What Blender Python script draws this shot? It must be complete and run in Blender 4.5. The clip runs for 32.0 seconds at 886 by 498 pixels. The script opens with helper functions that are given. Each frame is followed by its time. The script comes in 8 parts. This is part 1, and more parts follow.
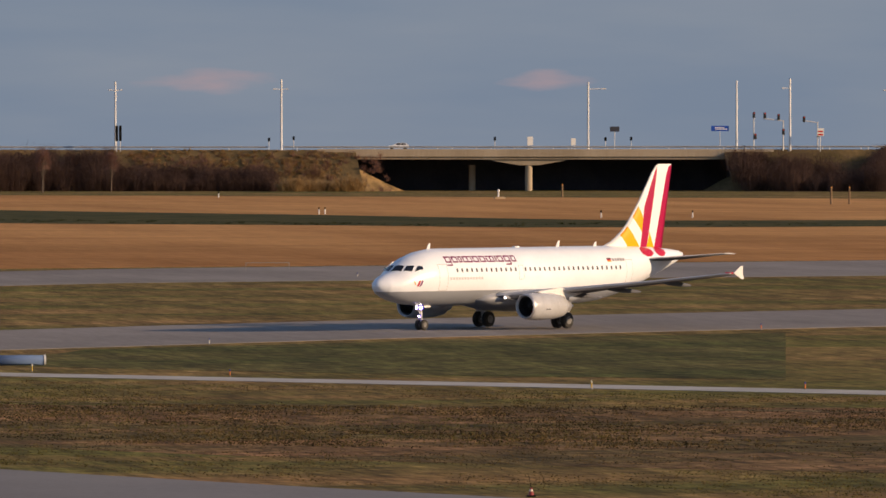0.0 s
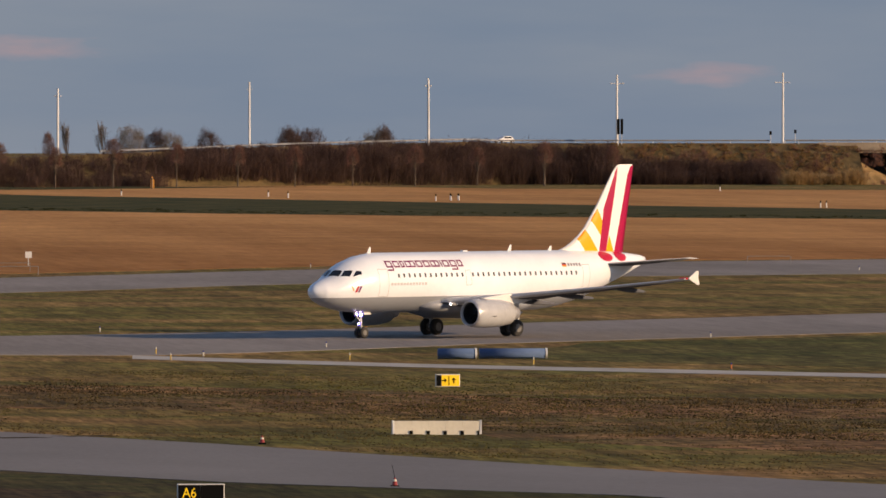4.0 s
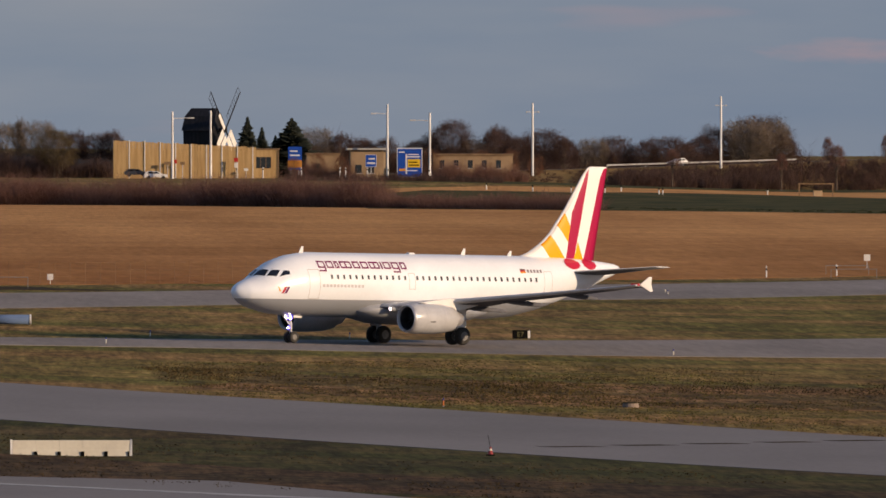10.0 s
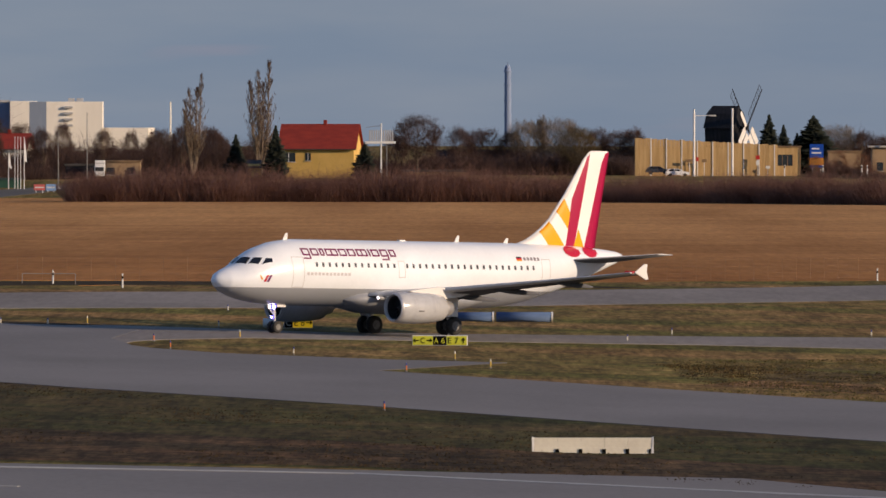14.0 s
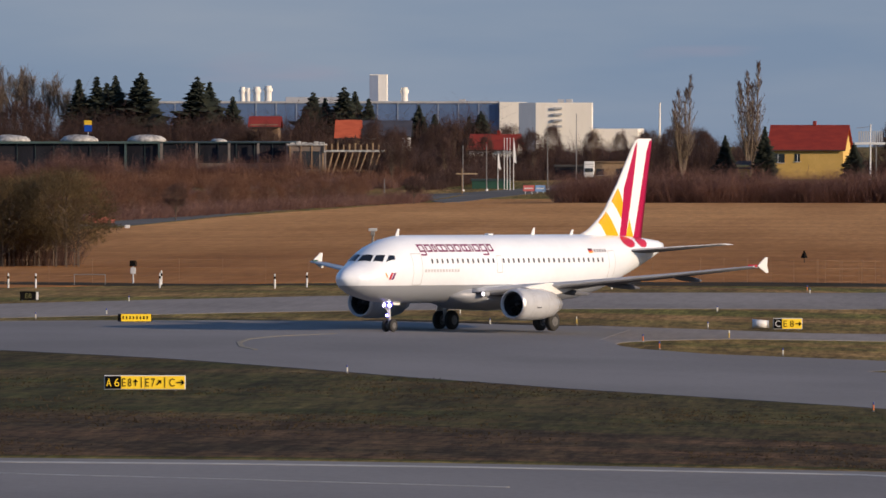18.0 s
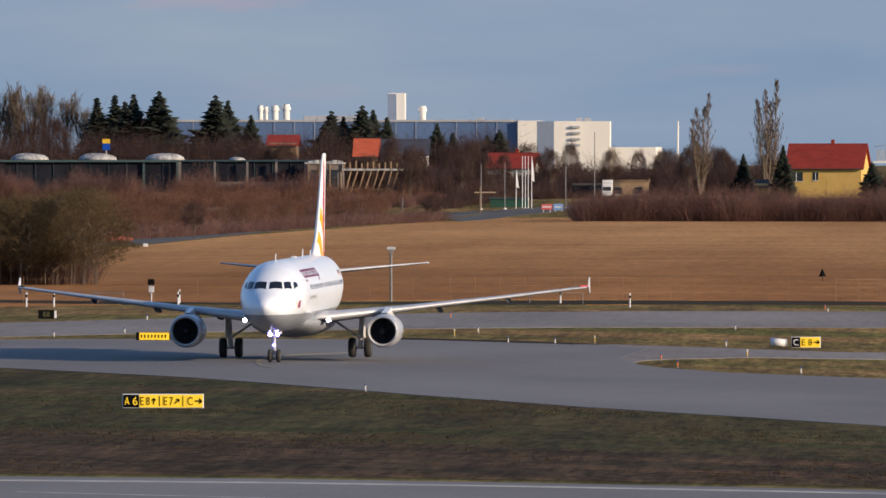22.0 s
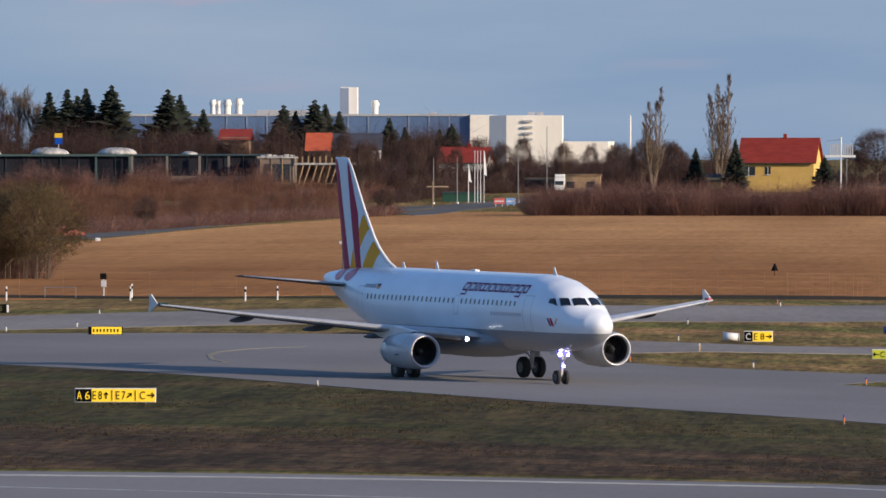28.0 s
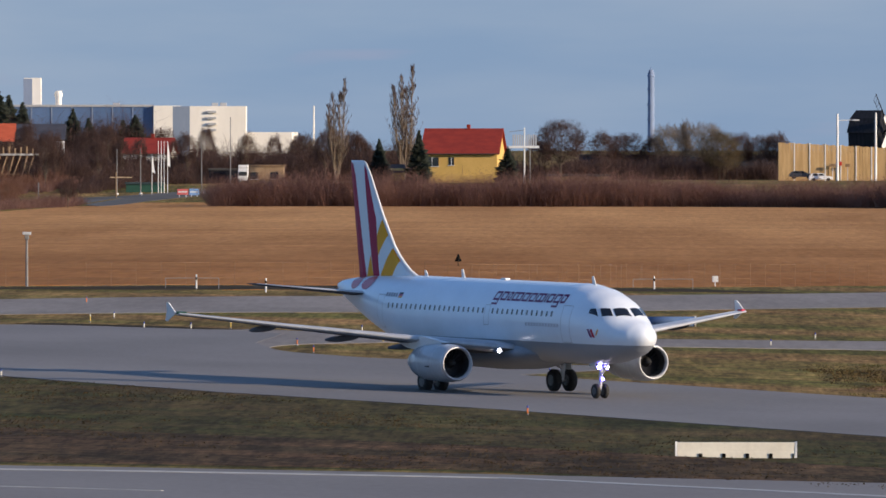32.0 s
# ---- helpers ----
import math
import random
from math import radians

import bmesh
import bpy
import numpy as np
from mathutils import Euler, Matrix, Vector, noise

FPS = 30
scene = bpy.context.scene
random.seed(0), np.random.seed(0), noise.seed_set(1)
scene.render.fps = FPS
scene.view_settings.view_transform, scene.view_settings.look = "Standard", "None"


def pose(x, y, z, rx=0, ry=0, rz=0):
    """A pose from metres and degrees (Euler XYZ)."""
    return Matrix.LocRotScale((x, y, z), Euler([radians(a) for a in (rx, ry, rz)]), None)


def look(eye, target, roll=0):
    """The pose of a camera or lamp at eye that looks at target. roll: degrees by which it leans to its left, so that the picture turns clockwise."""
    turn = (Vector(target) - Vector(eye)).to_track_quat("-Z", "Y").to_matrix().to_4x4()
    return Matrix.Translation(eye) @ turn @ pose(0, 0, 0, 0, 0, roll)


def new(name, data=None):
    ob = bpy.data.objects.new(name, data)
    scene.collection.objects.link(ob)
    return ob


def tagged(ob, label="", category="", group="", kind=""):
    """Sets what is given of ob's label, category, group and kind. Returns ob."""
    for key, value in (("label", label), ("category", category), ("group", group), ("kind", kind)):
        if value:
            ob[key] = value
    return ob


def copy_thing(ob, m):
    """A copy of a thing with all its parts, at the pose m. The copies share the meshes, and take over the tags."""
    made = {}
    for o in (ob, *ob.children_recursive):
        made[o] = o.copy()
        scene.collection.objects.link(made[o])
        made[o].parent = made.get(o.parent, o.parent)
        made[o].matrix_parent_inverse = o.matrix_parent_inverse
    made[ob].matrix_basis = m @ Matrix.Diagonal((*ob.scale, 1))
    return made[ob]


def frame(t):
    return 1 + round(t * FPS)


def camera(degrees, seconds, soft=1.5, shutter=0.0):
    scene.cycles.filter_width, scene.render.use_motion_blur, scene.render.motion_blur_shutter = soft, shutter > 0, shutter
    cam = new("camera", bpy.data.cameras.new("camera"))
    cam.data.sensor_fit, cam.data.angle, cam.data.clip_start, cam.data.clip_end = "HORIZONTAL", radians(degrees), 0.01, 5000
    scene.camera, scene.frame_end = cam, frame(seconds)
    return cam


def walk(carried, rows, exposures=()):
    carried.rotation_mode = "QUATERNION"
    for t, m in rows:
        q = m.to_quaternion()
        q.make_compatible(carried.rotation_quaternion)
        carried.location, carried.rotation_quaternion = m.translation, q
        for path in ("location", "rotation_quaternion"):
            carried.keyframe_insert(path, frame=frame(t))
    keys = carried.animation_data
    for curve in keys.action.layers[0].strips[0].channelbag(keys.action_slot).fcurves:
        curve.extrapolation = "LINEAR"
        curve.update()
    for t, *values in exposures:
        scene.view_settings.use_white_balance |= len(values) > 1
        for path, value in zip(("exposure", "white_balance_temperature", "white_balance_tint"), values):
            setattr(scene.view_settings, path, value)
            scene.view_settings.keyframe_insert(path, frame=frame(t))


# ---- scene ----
# ---------- camera: a long lens on a tripod, panning ----------
EYE = (0.0, 0.0, 13.83)
cam = camera(3.9662, 32.0, soft=1.6)
PAN = [
    (0, 89.4422, -7.9866), (0.5, 89.4383, -7.7317), (1, 89.4383, -7.5362), (1.5, 89.4425, -7.2770), (2, 89.4416, -6.9691), (2.5, 89.4373, -6.5884),
    (4.5, 89.4069, -5.5013), (5, 89.4049, -5.2269), (5.5, 89.4035, -4.8879), (6, 89.4060, -4.5630), (6.5, 89.4098, -4.2200), (7, 89.4137, -3.8650),
    (7.5, 89.4176, -3.5999), (8, 89.4209, -3.4062), (8.5, 89.4252, -3.1106), (9, 89.4263, -2.7735), (9.5, 89.4270, -2.3899), (10, 89.4251, -1.9868),
    (10.5, 89.4232, -1.5659), (11, 89.4169, -1.0994), (11.5, 89.4130, -0.7707), (12, 89.4099, -0.5587), (12.5, 89.4099, -0.2705), (13, 89.4096, 0.0000),
    (13.5, 89.4117, 0.1565), (14, 89.4142, 0.3489), (14.5, 89.4127, 0.7274), (15, 89.4127, 1.1360), (15.5, 89.4116, 1.3522), (17.5, 89.4097, 2.2006),
    (18, 89.4186, 2.5397), (18.5, 89.4397, 2.7474), (19, 89.4743, 2.7097), (19.5, 89.4978, 2.6522), (20, 89.5062, 2.6283), (20.5, 89.5051, 2.6250),
    (21, 89.4960, 2.6244), (21.5, 89.4951, 2.6222), (22, 89.5018, 2.6211), (22.5, 89.5060, 2.6209), (23, 89.5098, 2.6209), (23.5, 89.5132, 2.6214),
    (24, 89.5137, 2.6201), (24.5, 89.5140, 2.6203), (26.5, 89.5104, 2.6123), (27, 89.5063, 2.5723), (27.5, 89.4919, 2.5113), (28, 89.4760, 2.4078),
    (28.5, 89.4632, 2.1833), (29, 89.4560, 2.0327), (29.5, 89.4539, 1.9883), (30, 89.4548, 1.8789), (30.5, 89.4561, 1.7188), (31, 89.4526, 1.5225),
    (31.5, 89.4460, 1.2490), (32, 89.4344, 0.9907),
]
EXPOSURES = [(0, 0.04, 7950, 20), (9, -0.10, 7650, 20), (13, -0.17, 7150, 19), (15, -0.13, 6900, 18), (19, 0.06, 6500, 16), (23, 0.28, 6400, 14), (28, 0.34, 6200, 14), (32, 0.34, 6200, 14)]
walk(cam, [(t, pose(*EYE, rx, 0, rz)) for t, rx, rz in PAN], EXPOSURES)

# ---------- sky and sun ----------
SUN_EL, SUN_AZ = radians(15.5), radians(116.0)
world = bpy.data.worlds.new("world")
scene.world = world
world.use_nodes = True
wn, wl = world.node_tree.nodes, world.node_tree.links
wn.clear()
w_out = wn.new("ShaderNodeOutputWorld")
w_bg = wn.new("ShaderNodeBackground")
w_sky = wn.new("ShaderNodeTexSky")
w_sky.sky_type, w_sky.sun_disc = "NISHITA", False
w_sky.sun_elevation, w_sky.sun_rotation = SUN_EL, SUN_AZ
w_sky.altitude, w_sky.air_density, w_sky.dust_density, w_sky.ozone_density = 130, 1.0, 0.5, 4.0
w_tc = wn.new("ShaderNodeTexCoord")
w_sep = wn.new("ShaderNodeSeparateXYZ")
wl.new(w_tc.outputs["Generated"], w_sep.inputs[0])
# a far bank of grey-blue cloud, thinning out upwards, with warm-lit streaks in it
w_low = wn.new("ShaderNodeMapRange")
w_low.inputs[1].default_value, w_low.inputs[2].default_value = 0.05, 0.35
w_low.inputs[3].default_value, w_low.inputs[4].default_value = 0.92, 0.0
wl.new(w_sep.outputs[2], w_low.inputs[0])
w_map = wn.new("ShaderNodeMapping")
w_map.inputs["Scale"].default_value = (26, 26, 150)
wl.new(w_tc.outputs["Generated"], w_map.inputs[0])
w_noise = wn.new("ShaderNodeTexNoise")
w_noise.inputs["Scale"].default_value, w_noise.inputs["Detail"].default_value = 1.0, 5.0
wl.new(w_map.outputs[0], w_noise.inputs["Vector"])
w_ramp = wn.new("ShaderNodeValToRGB")
w_ramp.color_ramp.elements[0].position, w_ramp.color_ramp.elements[0].color = 0.35, (0.94, 1.46, 2.29, 1)
w_ramp.color_ramp.elements[1].position, w_ramp.color_ramp.elements[1].color = 0.80, (1.38, 1.80, 2.45, 1)
wl.new(w_noise.outputs[0], w_ramp.inputs[0])
w_mix = wn.new("ShaderNodeMix")
w_mix.data_type = "RGBA"
wl.new(w_low.outputs[0], w_mix.inputs[0])
wl.new(w_sky.outputs[0], w_mix.inputs[6])
# the bank is thicker and bluer to the east, paler to the north-west
w_side = wn.new("ShaderNodeMapRange")
w_side.inputs[1].default_value, w_side.inputs[2].default_value = -0.04, 0.11
wl.new(w_sep.outputs[0], w_side.inputs[0])
w_shift = wn.new("ShaderNodeMix")
w_shift.data_type = "RGBA"
w_shift.inputs[6].default_value, w_shift.inputs[7].default_value = (1.24, 1.19, 1.10, 1), (0.92, 1.0, 1.04, 1)
wl.new(w_side.outputs[0], w_shift.inputs[0])
w_mul = wn.new("ShaderNodeMix")
w_mul.data_type, w_mul.blend_type = "RGBA", "MULTIPLY"
w_mul.inputs[0].default_value = 1.0
wl.new(w_ramp.outputs[0], w_mul.inputs[6])
wl.new(w_shift.outputs[2], w_mul.inputs[7])
wl.new(w_mul.outputs[2], w_mix.inputs[7])
# long faint pink clouds in the bank
w_map2 = wn.new("ShaderNodeMapping")
w_map2.inputs["Scale"].default_value = (24, 24, 190)
w_map2.inputs["Location"].default_value = (3.1, 0.4, 0.15)
wl.new(w_tc.outputs["Generated"], w_map2.inputs[0])
w_noise2 = wn.new("ShaderNodeTexNoise")
w_noise2.inputs["Scale"].default_value, w_noise2.inputs["Detail"].default_value = 1.0, 3.0
wl.new(w_map2.outputs[0], w_noise2.inputs["Vector"])
w_pink = wn.new("ShaderNodeMapRange")
w_pink.inputs[1].default_value, w_pink.inputs[2].default_value = 0.64, 0.80
w_pink.inputs[3].default_value, w_pink.inputs[4].default_value = 0.0, 0.6
wl.new(w_noise2.outputs[0], w_pink.inputs[0])
w_map3 = wn.new("ShaderNodeMapping")
w_map3.inputs["Scale"].default_value = (260, 260, 1100)
wl.new(w_tc.outputs["Generated"], w_map3.inputs[0])
w_rag = wn.new("ShaderNodeTexNoise")
w_rag.inputs["Scale"].default_value, w_rag.inputs["Detail"].default_value = 1.0, 5.0
wl.new(w_map3.outputs[0], w_rag.inputs["Vector"])
# separate faint clouds low over the horizon: place (east, height), half length and half depth
clouds = w_pink.outputs[0]
for cx, cz, half, deep in ((0.1207, 0.0034, 0.0058, 0.0010), (0.1472, 0.0035, 0.0036, 0.0009), (0.0667, 0.0054, 0.0075, 0.0011), (-0.0635, 0.0108, 0.0090, 0.0010)):
    terms = []
    for k, (c, width) in enumerate(((cx, half), (cz, deep))):
        off = wn.new("ShaderNodeMath")
        off.operation, off.inputs[1].default_value = "SUBTRACT", c
        wl.new(w_sep.outputs[0 if k == 0 else 2], off.inputs[0])
        unit = wn.new("ShaderNodeMath")
        unit.operation, unit.inputs[1].default_value = "DIVIDE", width
        wl.new(off.outputs[0], unit.inputs[0])
        sq = wn.new("ShaderNodeMath")
        sq.operation = "MULTIPLY"
        wl.new(unit.outputs[0], sq.inputs[0])
        wl.new(unit.outputs[0], sq.inputs[1])
        terms.append(sq.outputs[0])
    far = wn.new("ShaderNodeMath")
    wl.new(terms[0], far.inputs[0])
    wl.new(terms[1], far.inputs[1])
    rag = wn.new("ShaderNodeMath")
    rag.operation, rag.inputs[1].default_value = "MULTIPLY_ADD", 2.6
    wl.new(w_rag.outputs[0], rag.inputs[0])
    wl.new(far.outputs[0], rag.inputs[2])
    soft_edge = wn.new("ShaderNodeMapRange")
    soft_edge.inputs[1].default_value, soft_edge.inputs[2].default_value, soft_edge.inputs[3].default_value, soft_edge.inputs[4].default_value = 1.0, 2.3, 0.5, 0.0
    wl.new(rag.outputs[0], soft_edge.inputs[0])
    most = wn.new("ShaderNodeMath")
    most.operation = "MAXIMUM"
    wl.new(clouds, most.inputs[0])
    wl.new(soft_edge.outputs[0], most.inputs[1])
    clouds = most.outputs[0]
w_mix2 = wn.new("ShaderNodeMix")
w_mix2.data_type = "RGBA"
w_mix2.inputs[7].default_value = (2.54, 2.01, 2.33, 1)
wl.new(clouds, w_mix2.inputs[0])
wl.new(w_mix.outputs[2], w_mix2.inputs[6])
wl.new(w_mix2.outputs[2], w_bg.inputs[0])
w_bg.inputs[1].default_value = 0.15
wl.new(w_bg.outputs[0], w_out.inputs[0])

sun = new("sun", bpy.data.lights.new("sun", "SUN"))
sun.data.energy, sun.data.angle, sun.data.color = 4.7, radians(0.55), (1.0, 0.80, 0.56)
to_sun = Vector((math.sin(SUN_AZ) * math.cos(SUN_EL), math.cos(SUN_AZ) * math.cos(SUN_EL), math.sin(SUN_EL)))
sun.matrix_world = look(to_sun * 3000, (0, 0, 0))


# ---------- materials ----------
def mat(name, a, b=None, scale=1.0, stretch=(1, 1, 1), rough=0.7, metal=0.0, bump=0.0, fine=None, lo=0.35, hi=0.65, spec=0.5):
    """Two-tone noise paint: colours a and b over patches of 1/scale metres, a finer grain over it, and bump."""
    m = bpy.data.materials.new(name)
    m.use_nodes = True
    n, l = m.node_tree.nodes, m.node_tree.links
    p = n["Principled BSDF"]
    p.inputs["Roughness"].default_value, p.inputs["Metallic"].default_value = rough, metal
    p.inputs["Specular IOR Level"].default_value = spec
    p.inputs["Base Color"].default_value = (*a, 1)
    if b is None:
        return m
    tc, mp = n.new("ShaderNodeTexCoord"), n.new("ShaderNodeMapping")
    mp.inputs["Scale"].default_value = stretch
    l.new(tc.outputs["Object"], mp.inputs[0])
    t1, t2 = n.new("ShaderNodeTexNoise"), n.new("ShaderNodeTexNoise")
    t1.inputs["Scale"].default_value, t1.inputs["Detail"].default_value = scale, 6
    t2.inputs["Scale"].default_value, t2.inputs["Detail"].default_value = fine or scale * 9, 3
    l.new(mp.outputs[0], t1.inputs["Vector"])
    l.new(mp.outputs[0], t2.inputs["Vector"])
    add = n.new("ShaderNodeMath")
    add.operation = "MULTIPLY_ADD"
    add.inputs[1].default_value = 0.35
    l.new(t2.outputs[0], add.inputs[0])
    l.new(t1.outputs[0], add.inputs[2])
    rp = n.new("ShaderNodeValToRGB")
    rp.color_ramp.elements[0].position, rp.color_ramp.elements[0].color = lo + 0.175, (*a, 1)
    rp.color_ramp.elements[1].position, rp.color_ramp.elements[1].color = hi + 0.175, (*b, 1)
    l.new(add.outputs[0], rp.inputs[0])
    l.new(rp.outputs[0], p.inputs["Base Color"])
    if bump:
        bp = n.new("ShaderNodeBump")
        bp.inputs["Strength"].default_value, bp.inputs["Distance"].default_value = bump, 0.3 / (fine or scale * 9)
        l.new(t2.outputs[0], bp.inputs["Height"])
        l.new(bp.outputs[0], p.inputs["Normal"])
    return m


def glow(name, color, strength):
    m = bpy.data.materials.new(name)
    m.use_nodes = True
    p = m.node_tree.nodes["Principled BSDF"]
    p.inputs["Base Color"].default_value = (*color, 1)
    p.inputs["Emission Color"].default_value, p.inputs["Emission Strength"].default_value = (*color, 1), strength
    return m



def speckle(m, scale, deep, low, high):
    """Small darker and lighter tussocks or stains, longer in depth than across."""
    n, l = m.node_tree.nodes, m.node_tree.links
    p = n["Principled BSDF"]
    base = p.inputs["Base Color"].links[0].from_socket
    tc, mp, t, mr, mx = n.new("ShaderNodeTexCoord"), n.new("ShaderNodeMapping"), n.new("ShaderNodeTexNoise"), n.new("ShaderNodeMapRange"), n.new("ShaderNodeMix")
    mp.inputs["Scale"].default_value = (scale, scale * deep, scale)
    t.inputs["Scale"].default_value, t.inputs["Detail"].default_value, t.inputs["Roughness"].default_value = 1.0, 4, 0.7
    l.new(tc.outputs["Object"], mp.inputs[0])
    l.new(mp.outputs[0], t.inputs["Vector"])
    mr.inputs[1].default_value, mr.inputs[2].default_value, mr.inputs[3].default_value, mr.inputs[4].default_value = 0.34, 0.64, low, high
    l.new(t.outputs[0], mr.inputs[0])
    mx.data_type, mx.blend_type = "RGBA", "MULTIPLY"
    mx.inputs[0].default_value = 1.0
    l.new(base, mx.inputs[6])
    l.new(mr.outputs[0], mx.inputs[7])
    l.new(mx.outputs[2], p.inputs["Base Color"])
    return m


def meadow(name, green, brown, scale=1.0, dark=0.42):
    """Winter grass: green and brown stretches, darker tussock streaks and fine blades."""
    m = mat(name, green, brown, 0.05 * scale, (0.45, 1, 1), 1.0, bump=0.7, fine=2.4, lo=0.41, hi=0.66, spec=0.08)
    n, l = m.node_tree.nodes, m.node_tree.links
    p = n["Principled BSDF"]
    base = p.inputs["Base Color"].links[0].from_socket
    tc = n.new("ShaderNodeTexCoord")
    for sc, lo, hi, floor in ((0.42 * scale, 0.36, 0.56, dark), (1.7, 0.30, 0.62, 0.62)):
        t, mr, mx = n.new("ShaderNodeTexNoise"), n.new("ShaderNodeMapRange"), n.new("ShaderNodeMix")
        t.inputs["Scale"].default_value, t.inputs["Detail"].default_value, t.inputs["Roughness"].default_value = sc, 5, 0.65
        l.new(tc.outputs["Object"], t.inputs["Vector"])
        mr.inputs[1].default_value, mr.inputs[2].default_value, mr.inputs[3].default_value, mr.inputs[4].default_value = lo, hi, floor, 1.12
        l.new(t.outputs[0], mr.inputs[0])
        mx.data_type, mx.blend_type = "RGBA", "MULTIPLY"
        mx.inputs[0].default_value = 1.0
        l.new(base, mx.inputs[6])
        l.new(mr.outputs[0], mx.inputs[7])
        base = mx.outputs[2]
    l.new(base, p.inputs["Base Color"])
    return speckle(speckle(speckle(m, 2.4, 0.06, 0.60, 1.46), 0.55, 0.07, 0.72, 1.30), 0.16, 0.10, 0.76, 1.24)


GRASS = meadow("grass", (0.112, 0.100, 0.026), (0.245, 0.142, 0.056), 1.0, 0.62)
ROUGH = meadow("rough_grass", (0.110, 0.080, 0.031), (0.250, 0.132, 0.063), 1.4, 0.34)
ASPHALT = mat("taxiway_asphalt", (0.178, 0.158, 0.142), (0.230, 0.206, 0.186), 0.05, (1, 0.4, 1), 0.9, bump=0.2, fine=3.0, spec=0.2)
speckle(speckle(ASPHALT, 1.6, 0.06, 0.92, 1.14), 0.09, 0.12, 0.92, 1.12)
CONCRETE = mat("pale_concrete", (0.36, 0.34, 0.31), (0.46, 0.44, 0.40), 0.3, rough=0.9, bump=0.2, fine=4.0, spec=0.2)
SOIL = mat("bare_field", (0.350, 0.168, 0.061), (0.535, 0.280, 0.109), 0.05, (1, 0.07, 1), 1.0, bump=0.3, fine=1.1, lo=0.30, hi=0.70, spec=0.05)
speckle(speckle(SOIL, 0.8, 0.06, 0.88, 1.14), 0.010, 3.0, 0.88, 1.14)


def darker_front(m, near, far, tint):
    """The soil is tinted darker and browner at its near side, paler behind."""
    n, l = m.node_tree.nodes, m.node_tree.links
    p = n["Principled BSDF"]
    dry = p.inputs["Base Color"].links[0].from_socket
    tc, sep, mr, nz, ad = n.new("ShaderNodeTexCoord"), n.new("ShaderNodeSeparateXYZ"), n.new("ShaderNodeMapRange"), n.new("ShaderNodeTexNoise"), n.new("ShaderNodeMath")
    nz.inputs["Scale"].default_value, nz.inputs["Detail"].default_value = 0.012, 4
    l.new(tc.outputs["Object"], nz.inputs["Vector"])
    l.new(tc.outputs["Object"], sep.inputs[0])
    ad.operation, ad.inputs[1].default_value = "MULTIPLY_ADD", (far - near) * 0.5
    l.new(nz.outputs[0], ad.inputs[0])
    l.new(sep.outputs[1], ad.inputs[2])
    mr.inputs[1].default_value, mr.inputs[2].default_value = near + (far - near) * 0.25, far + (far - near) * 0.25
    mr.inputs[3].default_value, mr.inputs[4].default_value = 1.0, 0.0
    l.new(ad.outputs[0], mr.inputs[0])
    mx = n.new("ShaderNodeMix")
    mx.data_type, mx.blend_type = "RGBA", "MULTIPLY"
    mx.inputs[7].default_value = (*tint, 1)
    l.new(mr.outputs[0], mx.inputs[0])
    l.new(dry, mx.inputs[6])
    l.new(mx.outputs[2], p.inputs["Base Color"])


darker_front(SOIL, 1100, 1700, (0.66, 0.58, 0.52))
CROP = mat("green_strip", (0.034, 0.040, 0.016), (0.084, 0.074, 0.030), 0.12, (1, 0.5, 1), 1.0, bump=0.6, fine=1.0, spec=0.05)
TAR = mat("road_tar", (0.095, 0.092, 0.088), (0.14, 0.136, 0.130), 0.1, rough=0.95, bump=0.2, fine=3.0, spec=0.05)


# ---------- ground ----------
def ease(a, b, v):
    u = min(max((v - a) / (b - a), 0.0), 1.0)
    return u * u * (3 - 2 * u)


def land(x, y):
    """Height of the ground: a gentle crest under the taxiways, a rise behind the field."""
    k = (-1.231, 0.691, -0.402, 0.199, -0.072)
    z = k[0] * math.tanh(x / 45) + k[1] * math.tanh((y - 790) / 220) + k[2] * math.exp(-((x - 75) / 40) ** 2)
    z += k[3] * math.exp(-((x + 40) / 30) ** 2) + k[4]
    return z / (1 + (abs(y - 790) / 420) ** 4) + 3 * ease(2120, 2300, y) * (1 - ease(60, 170, x))


def steps(a, b, d):
    n = max(1, math.ceil((b - a) / d))
    return [a + (b - a) * i / n for i in range(n + 1)]


def mesh_from(name, verts, faces, material, smooth=False):
    me = bpy.data.meshes.new(name)
    me.from_pydata(verts, [], faces)
    for m in material if isinstance(material, (list, tuple)) else (material,):
        me.materials.append(m)
    if smooth:
        me.polygons.foreach_set("use_smooth", [True] * len(me.polygons))
    me.update()
    return me


gx = steps(-4000, -280, 320) + steps(-270, 330, 10) + steps(340, 620, 35) + steps(680, 4000, 320)
gy = steps(-3000, 380, 180) + steps(390, 1150, 10) + steps(1170, 2100, 40) + steps(2115, 2320, 12) + steps(2360, 4960, 130)
gv = [(x, y, land(x, y)) for y in gy for x in gx]
gf = [(j * len(gx) + i, j * len(gx) + i + 1, (j + 1) * len(gx) + i + 1, (j + 1) * len(gx) + i) for j in range(len(gy) - 1) for i in range(len(gx) - 1)]
tagged(new("ground", mesh_from("ground", gv, gf, GRASS, True)), "wide airfield grassland in mottled green and dry brown", "ground", kind="structure")


